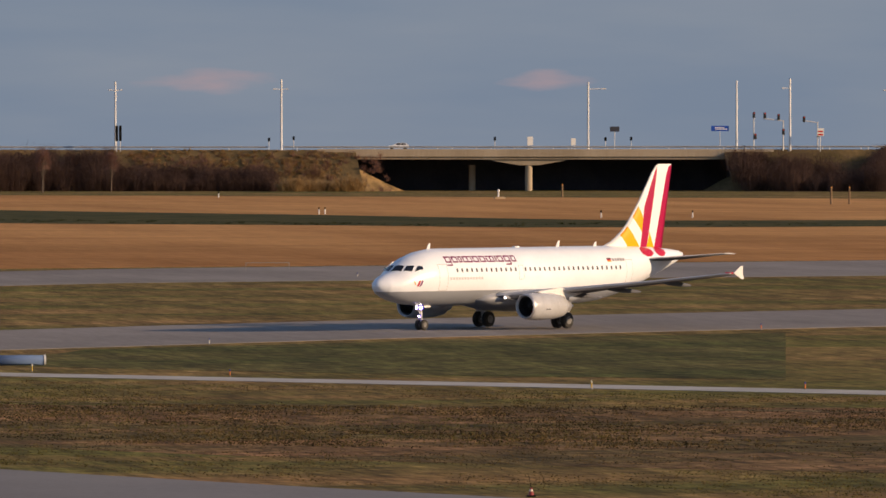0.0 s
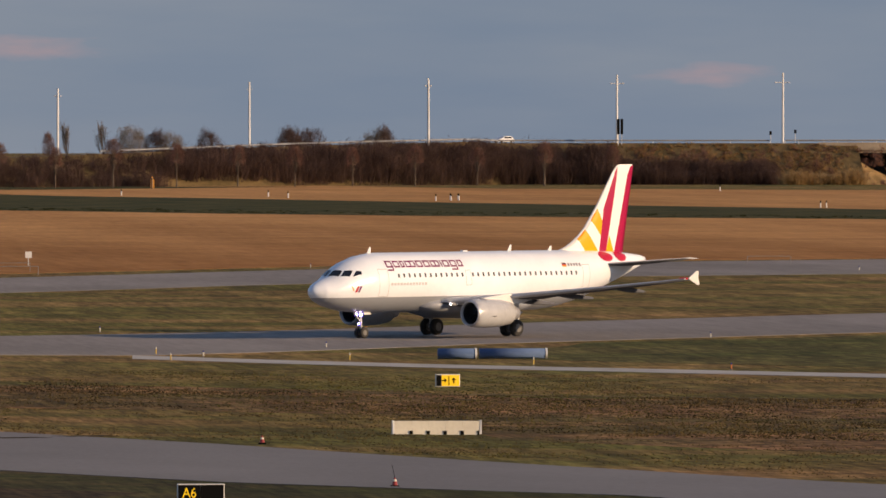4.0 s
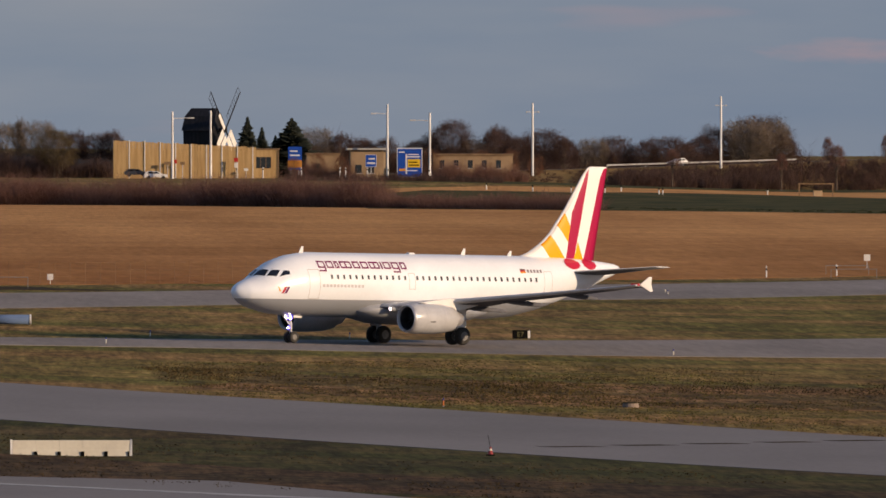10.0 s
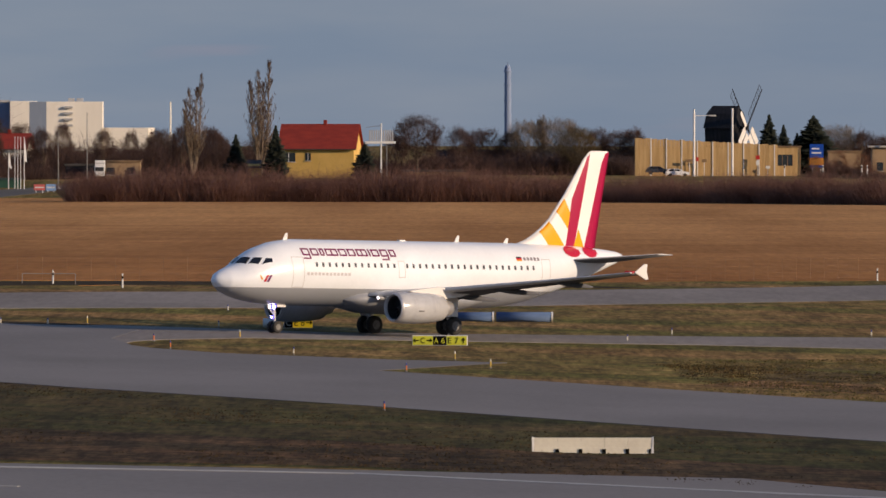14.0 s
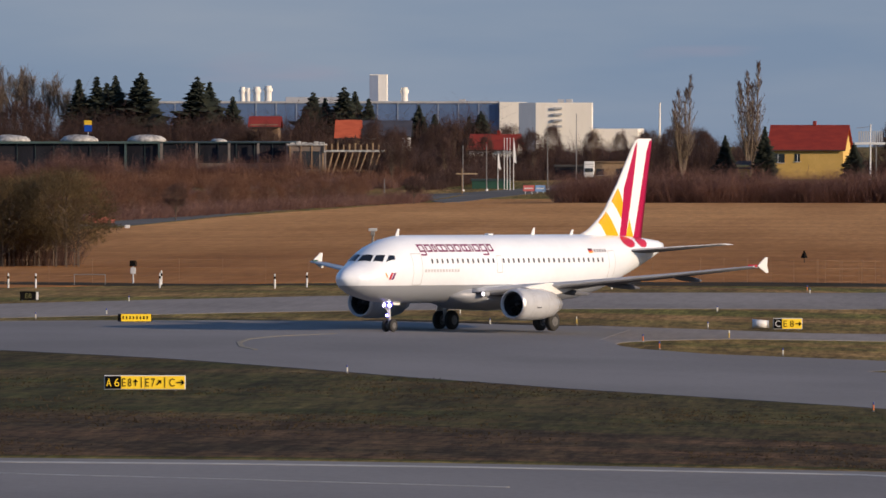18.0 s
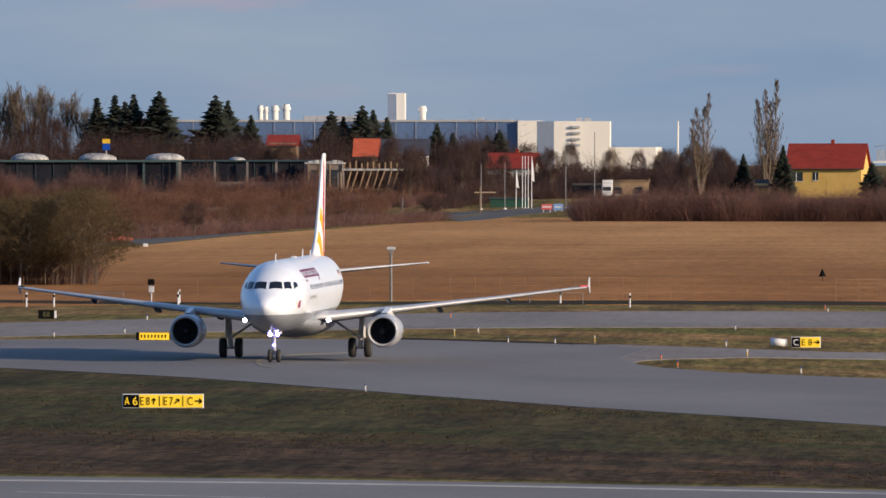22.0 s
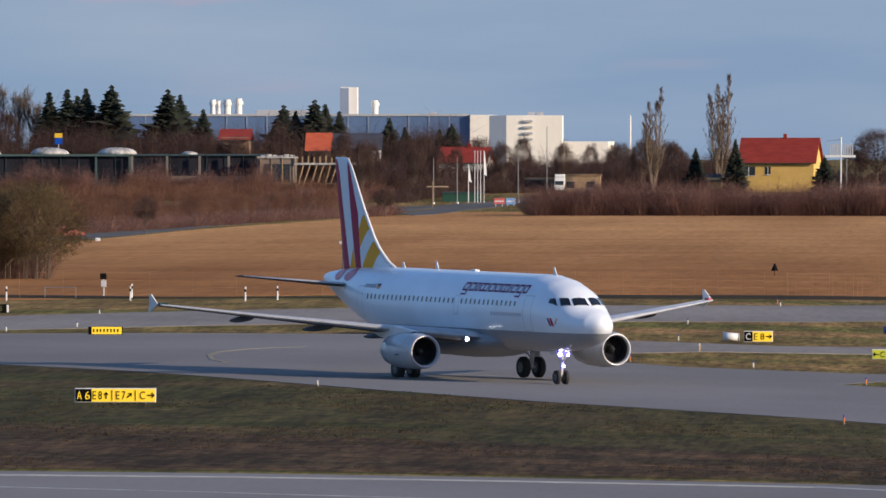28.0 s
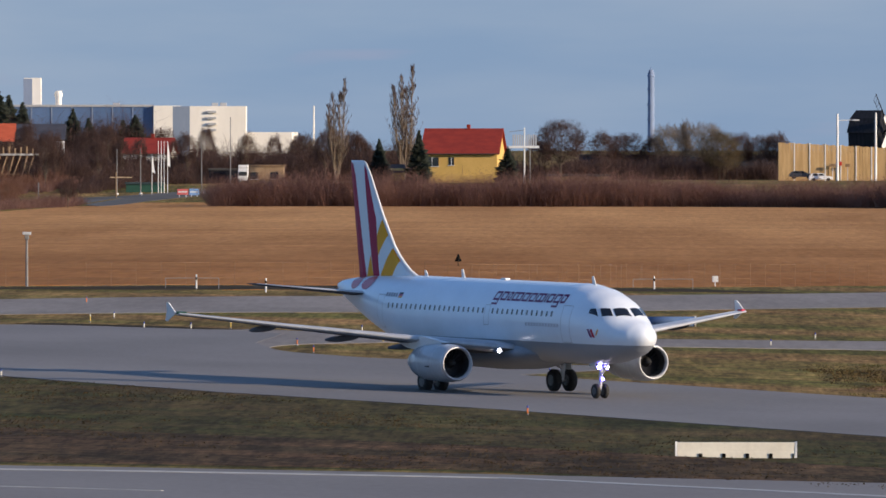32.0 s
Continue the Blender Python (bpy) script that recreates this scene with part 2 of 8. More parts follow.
def sheet(name, outline, lift, material, label="", category="", kind="structure", dx=10.0, dy=10.0):
    """A thin sheet over the ground within an outline seen from above."""
    bm = bmesh.new()
    bm.faces.new([bm.verts.new((x, y, 0)) for x, y in outline])
    xs, ys = [p[0] for p in outline], [p[1] for p in outline]
    for lo, hi, d, axis in ((min(xs), max(xs), dx, 0), (min(ys), max(ys), dy, 1)):
        k = math.floor(lo / d) + 1
        while k * d < hi:
            co = (k * d, 0, 0) if axis == 0 else (0, k * d, 0)
            bmesh.ops.bisect_plane(bm, geom=bm.verts[:] + bm.edges[:] + bm.faces[:], plane_co=co, plane_no=(1, 0, 0) if axis == 0 else (0, 1, 0))
            k += 1
    bmesh.ops.triangulate(bm, faces=bm.faces[:])
    for v in bm.verts:
        v.co.z = land(v.co.x, v.co.y) + lift * 0.5
    for e in [e for e in bm.edges if e.is_boundary]:
        a, b, c, d = [bm.verts.new((v.co.x, v.co.y, v.co.z - dz)) for v, dz in zip((*e.verts, e.verts[1], e.verts[0]), (0, 0, lift * 0.5 + 0.02, lift * 0.5 + 0.02))]
        bm.faces.new((a, b, c, d))
    bm.normal_update()
    for f in bm.faces:
        f.smooth = True
        if f.normal.z < -0.1:
            f.normal_flip()
    me = bpy.data.meshes.new(name)
    bm.to_mesh(me)
    bm.free()
    me.materials.append(material)
    return tagged(new(name, me), label, category, kind=kind)


def ribbon(name, line, width, lift, material, label="", category="", kind="structure"):
    """A band of even width along a line of points."""
    left, right = [], []
    for i, p in enumerate(line):
        a, b = line[max(i - 1, 0)], line[min(i + 1, len(line) - 1)]
        dx, dy = b[0] - a[0], b[1] - a[1]
        s = width / 2 / math.hypot(dx, dy)
        left.append((p[0] - dy * s, p[1] + dx * s))
        right.append((p[0] + dy * s, p[1] - dx * s))
    return sheet(name, left + right[::-1], lift, material, label, category, kind)


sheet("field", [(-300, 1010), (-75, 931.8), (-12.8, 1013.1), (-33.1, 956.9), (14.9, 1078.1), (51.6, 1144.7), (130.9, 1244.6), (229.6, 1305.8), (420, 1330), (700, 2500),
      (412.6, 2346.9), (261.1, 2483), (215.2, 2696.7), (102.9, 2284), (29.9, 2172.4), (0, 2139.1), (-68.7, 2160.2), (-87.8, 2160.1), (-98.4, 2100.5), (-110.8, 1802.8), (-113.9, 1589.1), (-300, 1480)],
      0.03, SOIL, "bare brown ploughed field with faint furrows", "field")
sheet("crop_strip", [(58, 2010), (88.3, 1974), (112.3, 1936), (134.6, 1888), (152.6, 1842), (177, 1797), (196, 1772), (230, 1738), (249, 1700), (287, 1704), (301, 1712.3), (480, 1850), (520, 2030), (318.5, 1825), (284, 1818),
      (272, 1858), (255, 1931), (224, 2024), (204, 2095), (177, 2205), (150, 2262), (131, 2262), (100, 2226), (74, 2222), (58, 2180)],
      0.06, CROP, "dark green strip of low crop across the field", "crop")
sheet("road_bank", [(58, 2286), (85, 2300), (104, 2345), (135, 2400), (180, 2470), (230, 2560), (190, 2560), (120, 2470), (80, 2440), (50, 2430)], 0.06, CROP, "dark rough grass bank below the main road", "grass")
sheet("far_taxiway", [(-300, 935), (-69.3, 860.2), (-12.2, 961.3), (11.3, 1024.8), (38.1, 1099.2), (98.7, 1185.9), (142.4, 1241), (228.7, 1300.9), (460, 1420), (460, 1290), (208.1, 1183.7),
      (131.5, 1145.7), (91.9, 1104.7), (35.1, 1012.5), (10.5, 949.3), (-11.3, 889.7), (-65.2, 808.9), (-300, 870)], 0.03, ASPHALT, "pale grey asphalt taxiway beside the field", "taxiway")
sheet("taxiway", [(-300, 790), (-66.5, 799.4), (-40, 807.6), (-27.8, 806.9), (-12.4, 802.5), (11.4, 826.3), (38.5, 855), (97.5, 926.8), (175.1, 996.1), (240, 1062), (240, 985),
      (161.9, 920.7), (90.3, 858.4), (63.8, 819.6), (36.3, 806.8), (11, 799.5), (-12.1, 782.2), (-16.7, 778.8), (-21.5, 766.9), (-23, 759.9), (-23.3, 754.6), (-22.8, 748.9), (-21.5, 742.8), (-17.3, 734.6), (-7.2, 731.1), (-0.8, 733.1),
      (-7.9, 703), (22.8, 658.5), (50.6, 607.5), (65.2, 568.4), (77.7, 533.8), (120, 460), (90, 440), (60.3, 525.4), (44.9, 539), (30.3, 562.4), (20.1, 579.8), (-7.9, 625.8), (-22.3, 644.2), (-31.3, 660.9), (-45.7, 694.2), (-57.7, 715.9), (-300, 790 - 80)],
      0.05, ASPHALT, "grey asphalt taxiway that forks round a grass island", "taxiway")
# Slightly darker and cooler than the taxiway asphalt.
DARK_ASPHALT = mat("darker_asphalt", (0.158, 0.150, 0.146), (0.205, 0.196, 0.190), 0.05, (1, 0.4, 1), 0.9, bump=0.2, fine=3.0, spec=0.2)
sheet("taxiway_junction", [(-300, 788), (-66.2, 795.7), (-39.8, 803.9), (-27.7, 803.3), (-23.7, 794.8), (-24.5, 766.1), (-23.3, 754.6), (-22.8, 748.9), (-21.5, 742.8), (-17.3, 734.6), (-7.2, 731.1), (-0.8, 733.1),
      (-7.9, 703), (22.8, 658.5), (50.6, 607.5), (65.2, 568.4), (77.7, 533.8), (120, 460), (90, 440), (60.3, 525.4), (44.9, 539), (30.3, 562.4), (20.1, 579.8), (-7.9, 625.8), (-22.3, 644.2), (-31.3, 660.9), (-45.7, 694.2), (-57.7, 715.9), (-300, 790 - 80)],
      0.065, DARK_ASPHALT, "darker asphalt of the taxiway junction", "taxiway")
sheet("service_road", [(62.3, 818.9), (89.9, 783.6), (127.9, 727.7), (131.1, 721.1), (129.5, 712.1), (126.3, 718.6), (88.9, 774.8), (61.5, 808.5)], 0.04, CONCRETE, "narrow pale concrete service road through the grass", "road")
sheet("apron_road", [(-120, 470), (-41.6, 507), (-6.5, 515.2), (9, 517.8), (17.2, 496.4), (60, 470), (60, 380), (-120, 380)], 0.05, DARK_ASPHALT, "grey asphalt road with white edge lines", "road")
WORN_LINE = mat("worn_white_marking", (0.26, 0.26, 0.25), (0.38, 0.38, 0.36), 0.8, rough=0.8)
ribbon("edge_marking", [(-48, 503), (-41.2, 501.6), (-6.5, 510.3), (17, 491.6)], 1.6, 0.08, WORN_LINE, "long white painted edge line", "road marking")


# ---------- building blocks ----------
def part(name, bm, material, parent, label="", smooth=False):
    """Links a bmesh (or a mesh) as one mesh object under a thing or a part."""
    me = bm
    if not isinstance(bm, bpy.types.Mesh):
        me = bpy.data.meshes.new(name)
        if smooth:
            for f in bm.faces:
                f.smooth = True
        bm.to_mesh(me)
        bm.free()
    if material is not None and not me.materials:
        for m in material if isinstance(material, (list, tuple)) else (material,):
            me.materials.append(m)
    ob = new(name, me)
    ob.parent = parent
    if label:
        ob["label"] = label
    return ob


def thing(name, label, category, m=None, group="", kind=""):
    ob = new(name)
    if m is not None:
        ob.matrix_basis = m
    return tagged(ob, label, category, group, kind)


def box(x0, x1, y0, y1, z0, z1, bevel=0.0, bm=None):
    own = bm is None
    bm = bm or bmesh.new()
    made = bmesh.ops.create_cube(bm, size=1.0)["verts"]
    bmesh.ops.transform(bm, matrix=Matrix.Translation(((x0 + x1) / 2, (y0 + y1) / 2, (z0 + z1) / 2)) @ Matrix.Diagonal((x1 - x0, y1 - y0, z1 - z0, 1)), verts=made)
    if bevel:
        bmesh.ops.bevel(bm, geom=list({e for v in made for e in v.link_edges}), offset=bevel, segments=2, affect="EDGES", profile=0.5)
    return bm


def tube(p, q, r0, r1=None, sides=8, bm=None):
    """A closed tapered bar from p to q."""
    bm = bm or bmesh.new()
    p, q = Vector(p), Vector(q)
    r1 = r0 if r1 is None else r1
    turn = (q - p).to_track_quat("Z", "Y").to_matrix()
    rings = []
    for c, r in ((p, r0), (q, r1)):
        rings.append([bm.verts.new(c + turn @ Vector((r * math.cos(2 * math.pi * i / sides), r * math.sin(2 * math.pi * i / sides), 0))) for i in range(sides)])
    for i in range(sides):
        j = (i + 1) % sides
        bm.faces.new((rings[0][i], rings[0][j], rings[1][j], rings[1][i]))
    bm.faces.new(rings[0][::-1])
    bm.faces.new(rings[1])
    return bm


def loft(rings, bm=None, closed=True, caps=True):
    """Skin over rings of points."""
    bm = bm or bmesh.new()
    vs = [[bm.verts.new(p) for p in ring] for ring in rings]
    n = len(vs[0])
    for a, b in zip(vs, vs[1:]):
        for i in range(n if closed else n - 1):
            j = (i + 1) % n
            bm.faces.new((a[i], a[j], b[j], b[i]))
    if caps:
        bm.faces.new(vs[0][::-1])
        bm.faces.new(vs[-1])
    bmesh.ops.recalc_face_normals(bm, faces=bm.faces[:])
    return bm


# ---------- the airliner: x forward from the nose wheel, y to its left, z up ----------
NOSE = 5.07
HULL = [(0.0, 3.24, 0.03, 0.03), (0.12, 3.24, 0.33, 0.27), (0.35, 3.225, 0.56, 0.475), (0.8, 3.20, 0.91, 0.73), (1.5, 3.19, 1.25, 0.99), (2.3, 3.375, 1.51, 1.36), (3.2, 3.55, 1.72, 1.69),
        (4.5, 3.70, 1.90, 1.94), (6.0, 3.78, 1.975, 2.07), (14.0, 3.78, 1.975, 2.07), (22.0, 3.78, 1.975, 2.07), (24.0, 3.87, 1.93, 1.98), (26.0, 4.06, 1.76, 1.77), (28.0, 4.32, 1.46, 1.47),
        (30.0, 4.60, 1.07, 1.12), (32.0, 4.87, 0.63, 0.70), (33.4, 5.05, 0.30, 0.36), (33.84, 5.10, 0.14, 0.18)]


def hull_at(a):
    """Centre height, half width and half height of the fuselage a metres behind its nose."""
    a = min(max(a, 0.0), 33.84)
    for (a0, *u), (a1, *v) in zip(HULL, HULL[1:]):
        if a <= a1:
            k = (a - a0) / (a1 - a0)
            return [p + (q - p) * k for p, q in zip(u, v)]


def hull_point(a, deg, out=0.0):
    """A point of the skin; deg: from straight up, to the left side."""
    z, w, hgt = hull_at(a)
    s, c = math.sin(radians(deg)), math.cos(radians(deg))
    return Vector((NOSE - a, (w + out) * s, z + (hgt + out) * c))


def deg_at(a, z):
    zc, w, hgt = hull_at(a)
    return math.degrees(math.acos(min(max((z - zc) / hgt, -1), 1)))


def decal(a0, a1, z0, z1, side=1, out=0.012, slant=0.0, bm=None, cols=4, rws=3):
    """A patch that lies on the skin between two stations and two heights; side 1: left, -1: right."""
    bm = bm or bmesh.new()
    grid = []
    for i in range(cols + 1):
        col = []
        for j in range(rws + 1):
            z = z0 + (z1 - z0) * j / rws
            a = a0 + (a1 - a0) * i / cols + slant * j / rws
            col.append(bm.verts.new(hull_point(a, side * deg_at(a, z), out)))
        grid.append(col)
    for i in range(cols):
        for j in range(rws):
            q = (grid[i][j], grid[i + 1][j], grid[i + 1][j + 1], grid[i][j + 1])
            bm.faces.new(q if side < 0 else q[::-1])
    return bm


def wing_section(y, le, chord, z, thick, n=9):
    """An aerofoil loop at span y, from the trailing edge over the top and back below."""
    pts = []
    for k in range(n):
        u = 1 - k / (n - 1)
        t = thick * (2.0 * math.sqrt(max(u, 0)) * (1 - u) + 0.02)
        pts.append((NOSE - le - u * chord, y, z + 0.62 * t - 0.02 * chord * u))
    for k in range(1, n):
        u = k / (n - 1)
        t = thick * (2.0 * math.sqrt(max(u, 0)) * (1 - u) + 0.02)
        pts.append((NOSE - le - u * chord, y, z - 0.38 * t - 0.02 * chord * u - 0.005))
    return pts


def livery(name, grey_below):
    """White gloss paint that turns grey below a given height."""
    m = mat(name, (0.79, 0.835, 0.88), (0.735, 0.78, 0.825), 0.5, rough=0.3, fine=5, spec=0.5)
    n, l = m.node_tree.nodes, m.node_tree.links
    p = n["Principled BSDF"]
    p.inputs["Coat Weight"].default_value, p.inputs["Coat Roughness"].default_value = 0.3, 0.16
    white = p.inputs["Base Color"].links[0].from_socket
    tc, sep = n.new("ShaderNodeTexCoord"), n.new("ShaderNodeSeparateXYZ")
    l.new(tc.outputs["Object"], sep.inputs[0])
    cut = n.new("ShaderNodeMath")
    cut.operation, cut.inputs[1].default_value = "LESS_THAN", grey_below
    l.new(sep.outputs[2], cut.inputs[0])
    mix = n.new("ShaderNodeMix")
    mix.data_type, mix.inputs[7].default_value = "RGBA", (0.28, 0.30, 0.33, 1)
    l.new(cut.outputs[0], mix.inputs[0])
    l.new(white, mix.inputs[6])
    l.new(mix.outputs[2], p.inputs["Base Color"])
    return m


def fin_paint():
    """Tail colours: red, white and red bands along the rudder, yellow-orange bands ahead of them."""
    m = mat("tail_paint", (0.76, 0.755, 0.74), rough=0.45, spec=0.2)
    n, l = m.node_tree.nodes, m.node_tree.links
    p = n["Principled BSDF"]
    tc, sep = n.new("ShaderNodeTexCoord"), n.new("ShaderNodeSeparateXYZ")
    l.new(tc.outputs["Object"], sep.inputs[0])

    def calc(op, a, b, c=None):
        k = n.new("ShaderNodeMath")
        k.operation = op
        for i, v in enumerate((a, b) if c is None else (a, b, c)):
            if isinstance(v, (int, float)):
                k.inputs[i].default_value = v
            else:
                l.new(v, k.inputs[i])
        return k.outputs[0]

    def patch(corners):
        """A convex patch with corners (metres behind the nose, height), in clockwise order seen from the left."""
        mask = None
        for (a0, z0), (a1, z1) in zip(corners, corners[1:] + corners[:1]):
            # inside: to the right of the edge as it runs
            da, dz = a1 - a0, z1 - z0
            v = calc("MULTIPLY_ADD", sep.outputs[0], -dz, dz * (NOSE - a0) + da * z0)
            v = calc("MULTIPLY_ADD", sep.outputs[2], -da, v)
            hit = calc("GREATER_THAN", v, 0.0)
            mask = hit if mask is None else calc("MULTIPLY", mask, hit)
        return mask

    red = calc("MAXIMUM", patch([(28.86, 5.30), (29.63, 9.77), (30.76, 11.32), (31.15, 12.1), (29.60, 5.30)]), patch([(30.50, 5.30), (32.02, 11.0), (32.35, 11.62), (33.2, 11.9), (33.2, 5.30)]))
    yellow = calc("MAXIMUM", patch([(27.76, 8.43), (28.4, 9.75), (29.5, 7.43), (29.2, 6.70)]), patch([(26.2, 7.36), (27.1, 7.90), (29.3, 5.16), (27.95, 5.10)]))
    yellow = calc("MAXIMUM", yellow, patch([(29.55, 5.30), (30.03, 6.84), (30.75, 5.30)]))
    last = None
    for mask, col in ((yellow, (0.86, 0.37, 0.008)), (red, (0.38, 0.007, 0.058))):
        mix = n.new("ShaderNodeMix")
        mix.data_type = "RGBA"
        mix.inputs[6].default_value = (0.82, 0.81, 0.79, 1)
        mix.inputs[7].default_value = (*col, 1)
        l.new(mask, mix.inputs[0])
        if last is not None:
            l.new(last, mix.inputs[6])
        last = mix.outputs[2]
    l.new(last, p.inputs["Base Color"])
    return m


def airliner():
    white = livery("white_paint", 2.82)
    plain = mat("white_gloss", (0.74, 0.735, 0.72), (0.68, 0.675, 0.66), 0.8, rough=0.3, fine=6)
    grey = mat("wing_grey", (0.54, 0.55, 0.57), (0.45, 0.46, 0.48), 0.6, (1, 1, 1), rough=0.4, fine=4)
    # Darker grey that puts the shade under wings and fairings into the colour.
    shaded_below = mat("shaded_underside_grey", (0.13, 0.135, 0.15), (0.10, 0.105, 0.12), 0.6, rough=0.8, fine=4, spec=0.06)
    belly = mat("belly_grey", (0.27, 0.285, 0.31), (0.23, 0.245, 0.27), 0.6, rough=0.4, fine=5)
    bare = mat("bare_metal", (0.55, 0.55, 0.56), (0.45, 0.45, 0.47), 3.0, rough=0.42, metal=0.6)
    slat = mat("slat_grey", (0.50, 0.51, 0.53), (0.42, 0.43, 0.45), 1.5, rough=0.35, metal=0.2)
    dark = mat("dark_cavity", (0.015, 0.015, 0.017), (0.03, 0.03, 0.03), 4.0, rough=0.6)
    rubber = mat("tyre_rubber", (0.018, 0.018, 0.018), (0.035, 0.033, 0.03), 6.0, rough=0.85)
    glass = mat("dark_window_glass", (0.012, 0.015, 0.022), rough=0.08, spec=0.6)
    cabin_glass = mat("cabin_window_glass", (0.085, 0.085, 0.09), rough=0.15, spec=0.6)
    purple = mat("letter_purple", (0.16, 0.010, 0.080), rough=0.5, spec=0.2)
    red = mat("livery_red", (0.50, 0.012, 0.035), rough=0.3)
    orange = mat("livery_orange", (0.80, 0.33, 0.02), rough=0.3)
    slate = mat("registration_grey", (0.22, 0.20, 0.22), rough=0.4)
    plum = mat("livery_plum", (0.16, 0.02, 0.12), rough=0.3)
    seam = mat("panel_seam", (0.45, 0.45, 0.45), rough=0.5)
    fan_dark = mat("fan_titanium", (0.05, 0.05, 0.055), rough=0.45, metal=0.5)
    nav_green = mat("navigation_green_glass", (0.02, 0.09, 0.05), rough=0.2)
    pale = mat("pale_lettering", (0.50, 0.50, 0.53), rough=0.5)
    black = mat("flag_black", (0.01, 0.01, 0.01), rough=0.5)
    rim_grey = mat("wheel_rim_grey", (0.16, 0.16, 0.16), (0.10, 0.10, 0.10), 5.0, rough=0.5, metal=0.3)
    lamp = glow("landing_light_glow", (1.0, 0.95, 0.95), 9)
    # Emission for the rings that imitate the violet halo of the lamps.
    blue = glow("lamp_halo_glow", (0.13, 0.10, 1.0), 4)
    nacelle_grey = mat("nacelle_paint", (0.47, 0.485, 0.50), (0.40, 0.41, 0.425), 0.7, rough=0.22, fine=4)
    strut_white = mat("gear_strut_paint", (0.62, 0.62, 0.62), (0.4, 0.4, 0.4), 4.0, rough=0.4)

    ob = thing("airliner", "white twin-engine airliner with red, white and orange striped tail, taxiing", "airplane")
    # fuselage
    stations = steps(0, 1, 0.1)[:-1] + steps(1, 6, 0.3)[:-1] + steps(6, 22, 2)[:-1] + steps(22, 33.84, 0.5)
    rings = [[hull_point(max(a, 0.001), 360 * i / 48) for i in range(48)] for a in stations]
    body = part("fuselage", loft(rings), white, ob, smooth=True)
    # belly fairing between the wings
    rings = []
    for a, w, d in ((9.6, 1.2, 0.15), (10.6, 1.75, 0.55), (12, 2.15, 0.85), (15, 2.25, 0.95), (18, 2.2, 0.9), (19.8, 1.8, 0.6), (21.4, 1.1, 0.12)):
        rings.append([(NOSE - a, w * math.sin(2 * math.pi * i / 20), 2.25 - 0.1 + (d if math.cos(2 * math.pi * i / 20) < 0 else 0.75) * math.cos(2 * math.pi * i / 20)) for i in range(20)])
    part("belly_fairing", loft(rings), belly, ob, "grey belly fairing between the wings", smooth=True)
    # cockpit glazing
    for side in (1, -1):
        panes = (((1.62, 4), (2.18, 3.5), (2.42, 28), (1.95, 36)), ((2.06, 40), (2.54, 32), (2.98, 44.5), (2.56, 55.5)), ((2.76, 59.5), (3.18, 49.5), (3.55, 54), (3.5, 62.5)))
        for k, (p0, p1, p2, p3) in enumerate(panes):
            bm = bmesh.new()
            n = 6
            grid = []
            for i in range(n + 1):
                u = i / n
                col = []
                for j in range(n + 1):
                    v = j / n
                    a = (p0[0] * (1 - u) + p3[0] * u) * (1 - v) + (p1[0] * (1 - u) + p2[0] * u) * v
                    g = (p0[1] * (1 - u) + p3[1] * u) * (1 - v) + (p1[1] * (1 - u) + p2[1] * u) * v
                    col.append(bm.verts.new(hull_point(a, side * g, 0.02)))
                grid.append(col)
            for i in range(n):
                for j in range(n):
                    bm.faces.new((grid[i][j], grid[i + 1][j], grid[i + 1][j + 1], grid[i][j + 1]))
            bmesh.ops.recalc_face_normals(bm, faces=bm.faces[:])
            part("windscreen" if k == 0 else "cockpit_window", bm, glass, ob, smooth=True)
    # cabin windows, doors, lettering on both sides
    for side in (1, -1):
        for k in range(35):
            a = 6.8 + 0.53 * k
            if k == 13:
                continue
            bm = decal(a - 0.085, a + 0.085, 4.15, 4.42, side, 0.015, cols=1, rws=2)
            part("cabin_window", bm, cabin_glass, ob)
        for a0, a1, z0, z1 in ((4.9, 5.8, 2.85, 4.75), (25.6, 26.4, 3.1, 4.85), (13.5, 14.05, 3.55, 4.6)):
            bm = bmesh.new()
            t = 0.035
            decal(a0, a0 + t, z0, z1, side, 0.010, bm=bm, cols=1, rws=5)
            decal(a1 - t, a1, z0, z1, side, 0.010, bm=bm, cols=1, rws=5)
            decal(a0, a1, z0, z0 + t, side, 0.011, bm=bm, cols=2, rws=1)
            decal(a0, a1, z1 - t, z1, side, 0.011, bm=bm, cols=2, rws=1)
            part("cabin_door", bm, seam, ob, "door outline in grey seam")
        # the name on the side becomes plain blocks: eleven of them, some with a tail or a stem
        begin, stop, x = 5.85, 13.55, 0.0
        for i, w in enumerate((0.62, 0.60, 0.36, 0.98, 0.60, 0.60, 0.86, 0.13, 0.60, 0.62, 0.50)):
            a = begin + x if side > 0 else stop - x - w
            x += w + 0.12
            bm = bmesh.new()
            decal(a, a + w, 4.84, 4.935, side, 0.014, bm=bm, cols=2, rws=1)
            decal(a, a + w, 5.195, 5.29, side, 0.0142, bm=bm, cols=2, rws=1)
            for d in (0.0, w - 0.11) if w < 0.8 else (0.0, w / 2 - 0.055, w - 0.11):
                decal(a + d, a + d + 0.11, 4.84, 5.29, side, 0.0144, bm=bm, cols=1, rws=3)
            if i in (0, 9):
                d = w - 0.11 if side > 0 else 0.0
                decal(a + d, a + d + 0.11, 4.62, 4.84, side, 0.0146, bm=bm, cols=1, rws=2)
                decal(a, a + w, 4.62, 4.71, side, 0.0148, bm=bm, cols=2, rws=1)
            part("lettering", bm, purple, ob, "plain purple lettering block")
        for k in range(12):
            a = 5.98 + 0.305 * k
